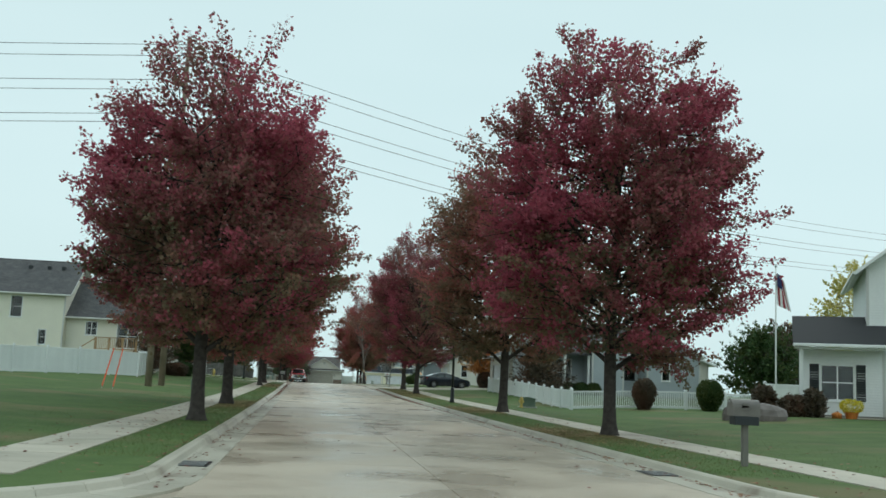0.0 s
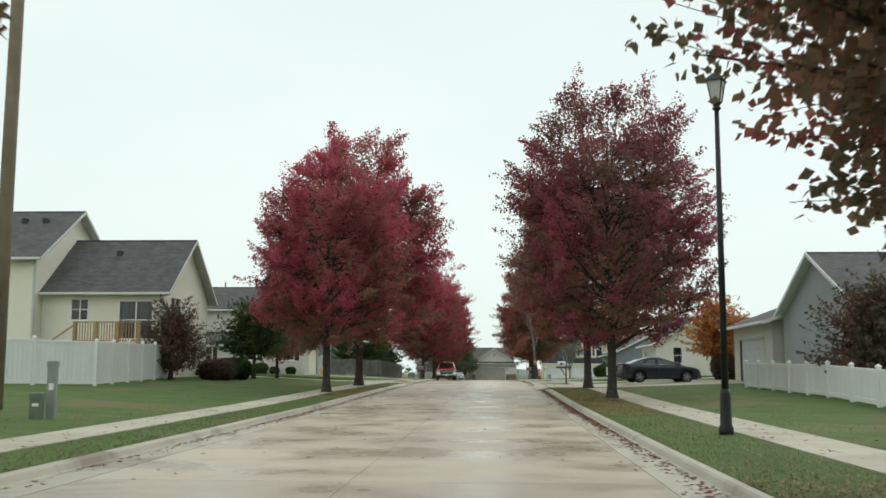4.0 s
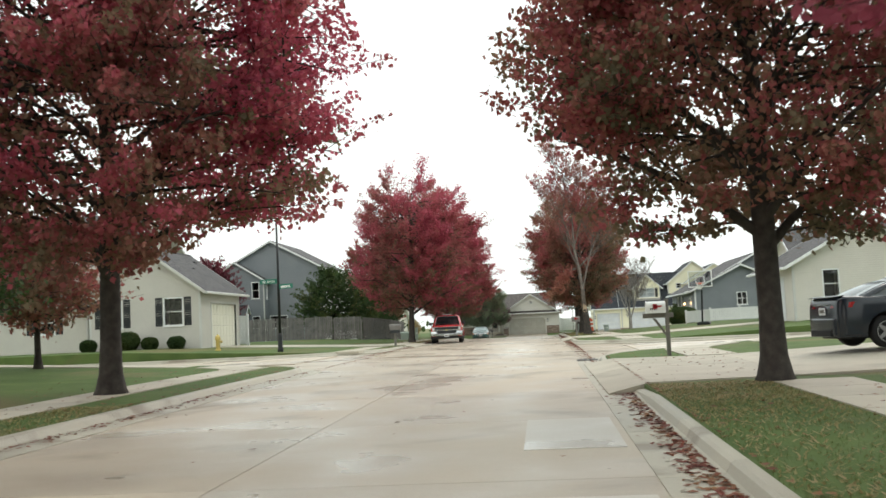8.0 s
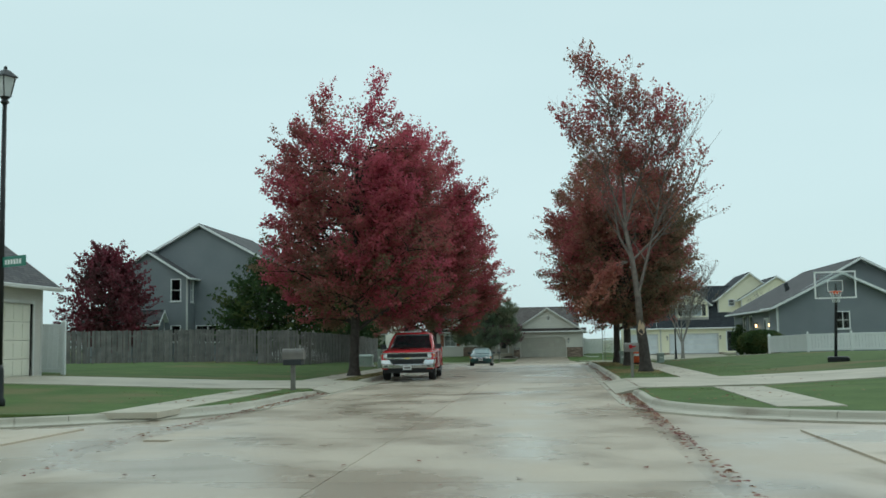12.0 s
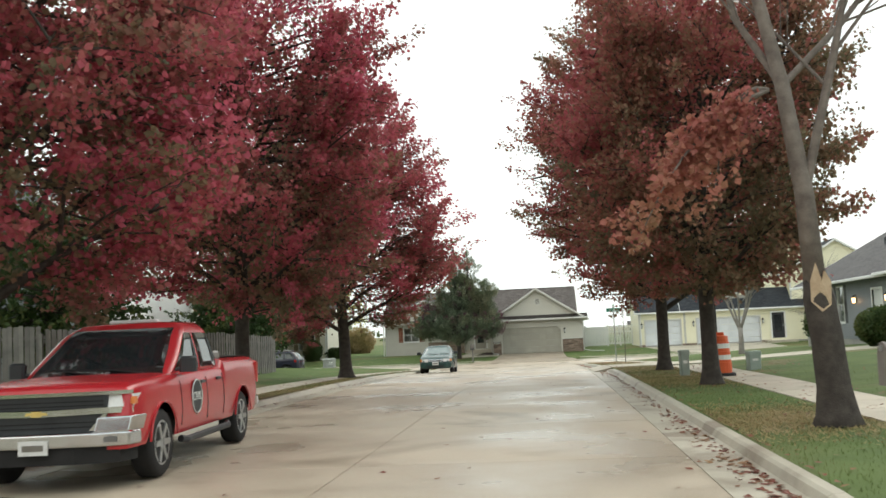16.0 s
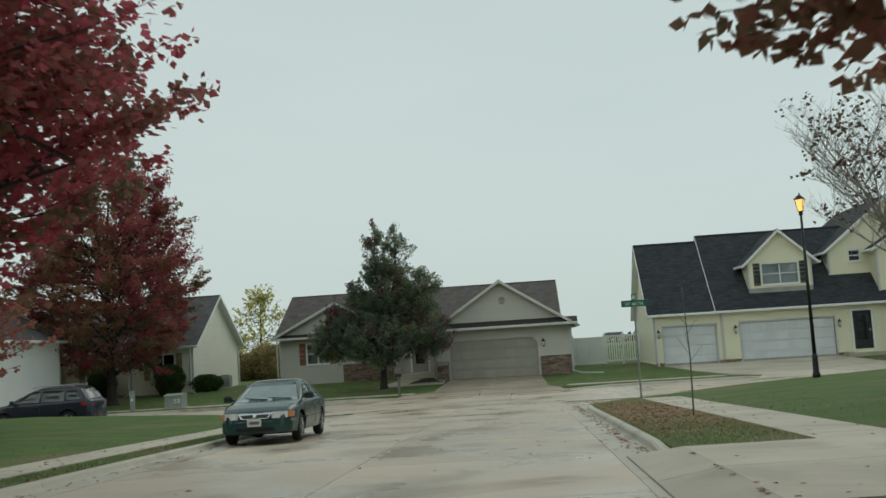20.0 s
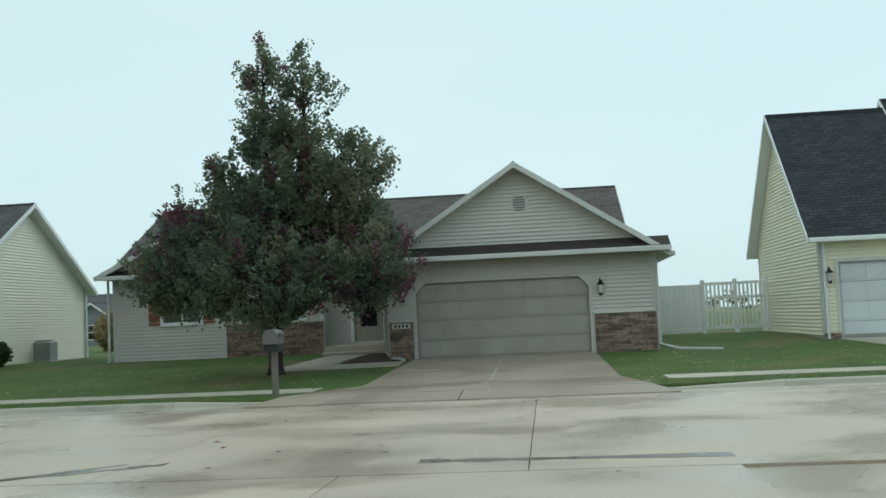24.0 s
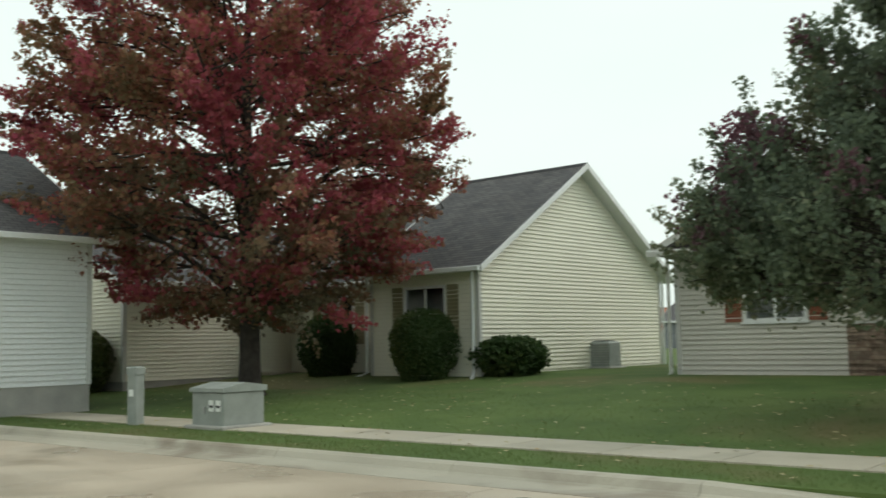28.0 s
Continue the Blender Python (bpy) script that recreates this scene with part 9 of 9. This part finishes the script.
# thin dark strips laid on the road for its wet patches
for pts in (((-3.4, 191.6), (-1.9, 192.6), (0.1, 194.6)), ((-1.4, 193.4), (-0.4, 193.9), (0.6, 194.5)), ((3.6, 194.1), (5.2, 194.0), (6.9, 193.9))):
    for k in range(len(pts) - 1):
        (xa, ya), (xb, yb) = pts[k], pts[k + 1]
        up, down = [], []
        for j in range(9):
            x, y = xa + (xb - xa) * j / 8, ya + (yb - ya) * j / 8
            w = 0.06 + 0.1 * rnd.random()
            up.append((x, y + w, level(y + w) + 0.006))
            down.append((x, y - w, level(y - w) + 0.006))
        p = thing("tar_seam", "dark wet tar seam across the cross street", "tar seam", 0, 0, 0, 0, "tar seams", "structure")
        mb = Mesh()
        ring = down + up[::-1]
        mb.prism([(x, y, z - 0.012) for x, y, z in ring], (0, 0, 0.012))
        part("seam", mb, WET_PATCH, p)

# storm drains in the gutter
for x, y in ((-0.75, 17.5), (7.0, 18.5), (7.0, 102.5)):
    dr = thing("storm_drain", "dark iron storm drain slot in the kerb", "storm drain", x, y, level(y), 0, "storm drains")
    part("grate_frame", Mesh().box(-0.28, 0.28, -0.45, 0.45, -0.04, 0.02, 0.01), BLACK_METAL, dr)
    for k in range(6):
        part("bar", Mesh().box(-0.22, 0.22, -0.36 + k * 0.13, -0.32 + k * 0.13, 0.02, 0.03), GREY_METAL, dr)

# ---- fallen leaves and grass ----
def scatter(name, label, category, material, count, zone, build, seed):
    rnd = random.Random(seed)
    mb = Mesh()
    for _ in range(count):
        x, y, z = zone(rnd)
        build(mb, x, y, z, rnd)
    return single(name, mb, material, label, category, "stuff")


def lay_leaf(mb, x, y, z, rnd):
    a, s = rnd.uniform(0, 6.28), rnd.uniform(0.025, 0.055)
    c, d = math.cos(a) * s, math.sin(a) * s
    mb.face([(x - c, y - d, z), (x + d * 0.8, y - c * 0.8, z + rnd.uniform(0.0, 0.02)), (x + c, y + d, z + rnd.uniform(0.0, 0.015)), (x - d * 0.8, y + c * 0.8, z + 0.005)])


def blade_of(mb, x, y, z, rnd):
    a, h, w = rnd.uniform(0, 6.28), rnd.uniform(0.02, 0.05), 0.005
    c, d = math.cos(a), math.sin(a)
    mb.face([(x - c * w, y - d * w, z - 0.01), (x + c * w, y + d * w, z - 0.01), (x + d * h * rnd.uniform(-0.6, 0.6), y + c * h * rnd.uniform(-0.6, 0.6), z + h)])


def gutter_zone(rnd):
    side = rnd.random()
    y = rnd.choice((rnd.gauss(66, 7), rnd.gauss(127, 6), rnd.gauss(86, 8), rnd.uniform(14, 190), rnd.uniform(14, 190)))
    y = min(max(y, 13), 190)
    off = abs(rnd.gauss(0, 0.16)) + 0.2
    if side < 0.72:
        x = EAST - off
    else:
        x = (WEST_S if y < 112 else WEST_N) + off
    return x, y, level(y) + 0.014


def verge_zone(rnd):
    y = rnd.uniform(14, 190)
    if 103 < y < 121:
        y = rnd.uniform(20, 100)
    x = rnd.choice((rnd.gauss(-2.4, 1.6), rnd.gauss(9.0, 1.6)))
    x = min(x, (WEST_S if y < 112 else WEST_N) - 0.05) if x < 3 else max(x, EAST + 0.05)
    return x, y, lawn(x, y) + 0.02


def road_zone(rnd):
    y = rnd.uniform(8, 200)
    return rnd.uniform(-0.3, 6.8), y, level(y) + 0.006


def north_zone(rnd):
    x, y = rnd.uniform(-26, 14), rnd.uniform(203.2, 213.5)
    return x, y, lawn(x, y) + 0.02


LITTER = leafy("leaf_litter", [(0.2, (0.12, 0.05, 0.03)), (0.45, (0.2, 0.05, 0.035)), (0.7, (0.26, 0.14, 0.06))], patch=0.8, through=0.1)
scatter("fallen_leaves", "reddish-brown fallen leaves drifted in the gutters", "leaves", LITTER, 9000, gutter_zone, lay_leaf, 1)
scatter("fallen_leaves", "scattered brown fallen leaves on the verges", "leaves", LITTER, 6000, verge_zone, lay_leaf, 2)
scatter("fallen_leaves", "a few wet leaves stuck to the road", "leaves", LITTER, 450, road_zone, lay_leaf, 3)
def corner_zone(rnd):
    x, y = rnd.uniform(EAST + 0.15, WALK_E[0] - 0.05), rnd.gauss(179.5, 2.6)
    return x, min(max(y, 172), 186), lawn(x, y) + 0.025


PALE_LITTER = leafy("pale_litter", [(0.2, (0.35, 0.3, 0.17)), (0.5, (0.46, 0.4, 0.24)), (0.75, (0.4, 0.24, 0.13))], patch=0.8, through=0.1)
scatter("fallen_leaves", "orange-brown fallen leaves lying thick on the corner verge", "leaves", leafy("orange_litter", [(0.2, (0.2, 0.1, 0.06)), (0.45, (0.32, 0.15, 0.09)), (0.7, (0.38, 0.24, 0.13))], patch=0.8, through=0.1), 1500, corner_zone, lay_leaf, 14)
scatter("fallen_leaves", "small pale leaves on the end lawn", "leaves", PALE_LITTER, 1100, north_zone, lay_leaf, 4)


def verge_grass(rnd):
    y = rnd.uniform(13, 191)
    while 99 < y < 125 or y < 17 or y > 186 or inside(y, DRIVES_E) or inside(y, DRIVES_W):
        y = rnd.uniform(13, 191)
    w = WEST_S if y < 112 else WEST_N
    s = rnd.random()
    x = rnd.uniform(WALK_W[1] + 0.02, w) if s < 0.4 else rnd.uniform(EAST, WALK_E[0] - 0.02) if s < 0.85 else rnd.choice((rnd.uniform(WALK_W[0] - 2.5, WALK_W[0]), rnd.uniform(WALK_E[1], WALK_E[1] + 2.5)))
    return x, y, lawn(x, y)


def end_grass(rnd):
    x, y = rnd.uniform(-26, 14), rnd.choice((rnd.uniform(203.02, 204.28), rnd.uniform(205.5, 211)))
    while inside(x, DRIVES_N) or (-3 < x < 1 and y > 209):
        x = rnd.uniform(-26, 14)
    return x, y, lawn(x, y)


scatter("grass_blades", "short green and straw grass blades on the verges", "grass", BLADE, 85000, verge_grass, blade_of, 5)
scatter("grass_blades", "short green grass blades on the end lawns", "grass", BLADE, 30000, end_grass, blade_of, 6)
WORN = ((8.35, 184.6, 0.8, 3.0), (8.3, 178.5, 0.75, 2.4), (8.3, 175.0, 0.8, 3.0), (8.3, 161.0, 0.8, 3.6), (8.4, 152.0, 0.8, 2.5), (8.4, 89.3, 0.9, 3.4), (8.4, 78.0, 0.9, 3.4), (8.4, 70.0, 0.7, 3.0), (-2.0, 140.5, 0.75, 5.5), (-2.0, 163.0, 0.7, 3.4), (-1.9, 151.0, 0.7, 3.0), (-1.85, 93.0, 0.6, 3.0), (-1.8, 83.0, 0.6, 2.6), (8.4, 46.5, 0.8, 2.8), (8.45, 140.5, 0.8, 1.6), (8.4, 29.0, 0.8, 2.6), (-1.8, 42.0, 0.5, 3.0))


def worn_zone(rnd):
    x, y, rx, ry = rnd.choice(WORN)
    y += ry * rnd.gauss(0, 0.75)
    while 99 < y < 125 or y > 190.5 or inside(y, DRIVES_E) or inside(y, DRIVES_W):
        x, y, rx, ry = rnd.choice(WORN)
        y += ry * rnd.gauss(0, 0.75)
    x = rnd.uniform(EAST + 0.03, WALK_E[0] - 0.02) if x > 3 else rnd.uniform(WALK_W[1] + 0.02, WEST_S)
    x = min(x, (WEST_S if y < 112 else WEST_N) - 0.05) if x < 3 else max(x, EAST + 0.05)
    return x, y, lawn(x, y)


def straw_of(mb, x, y, z, rnd):
    a, h, w = rnd.uniform(0, 6.28), rnd.uniform(0.04, 0.1), rnd.uniform(0.008, 0.016)
    c, d = math.cos(a), math.sin(a)
    mb.face([(x - c * w, y - d * w, z + 0.004), (x + c * w, y + d * w, z + 0.004), (x + d * h, y - c * h, z + rnd.uniform(0.015, 0.045))])


scatter("dry_grass", "dry straw-coloured grass worn thin under the street trees", "grass", STRAW, 98000, worn_zone, straw_of, 12)
mark = thing("kerb_number", "white painted number block on the kerb", "painted number", -0.5, 202.98, level(203) + 0.03, 0)
part("paint", Mesh().box(-0.24, 0.24, -0.07, 0.07, -0.002, 0.004), SIGN_WHITE, mark)
for k in range(4):
    part("bar", Mesh().box(-0.19 + k * 0.1, -0.12 + k * 0.1, -0.045, 0.045, 0.004, 0.007), DARK, mark)
woods = Mesh()
rnd = random.Random(9)
for _ in range(5200):
    a = rnd.uniform(0.15, math.pi - 0.15)
    r = rnd.uniform(430, 640)
    x, y = r * math.cos(a), 60 + r * math.sin(a)
    hh = 3.2 + 2.2 * math.sin(a * 23) + 1.5 * math.sin(a * 57 + 1)
    if hh < 2.4:
        continue
    c = Vector((x, y, -0.5 + rnd.random() * hh))
    leaf_fan(woods.v, woods.f, c, Vector((rnd.gauss(0, 1), 0, 1)), rnd.uniform(1.2, 2.4), rnd)
woods.v = [tuple(p) for p in woods.v]
single("far_woods", woods, GREEN_LEAF, "hazy line of low trees far across the fields", "woods", "stuff")
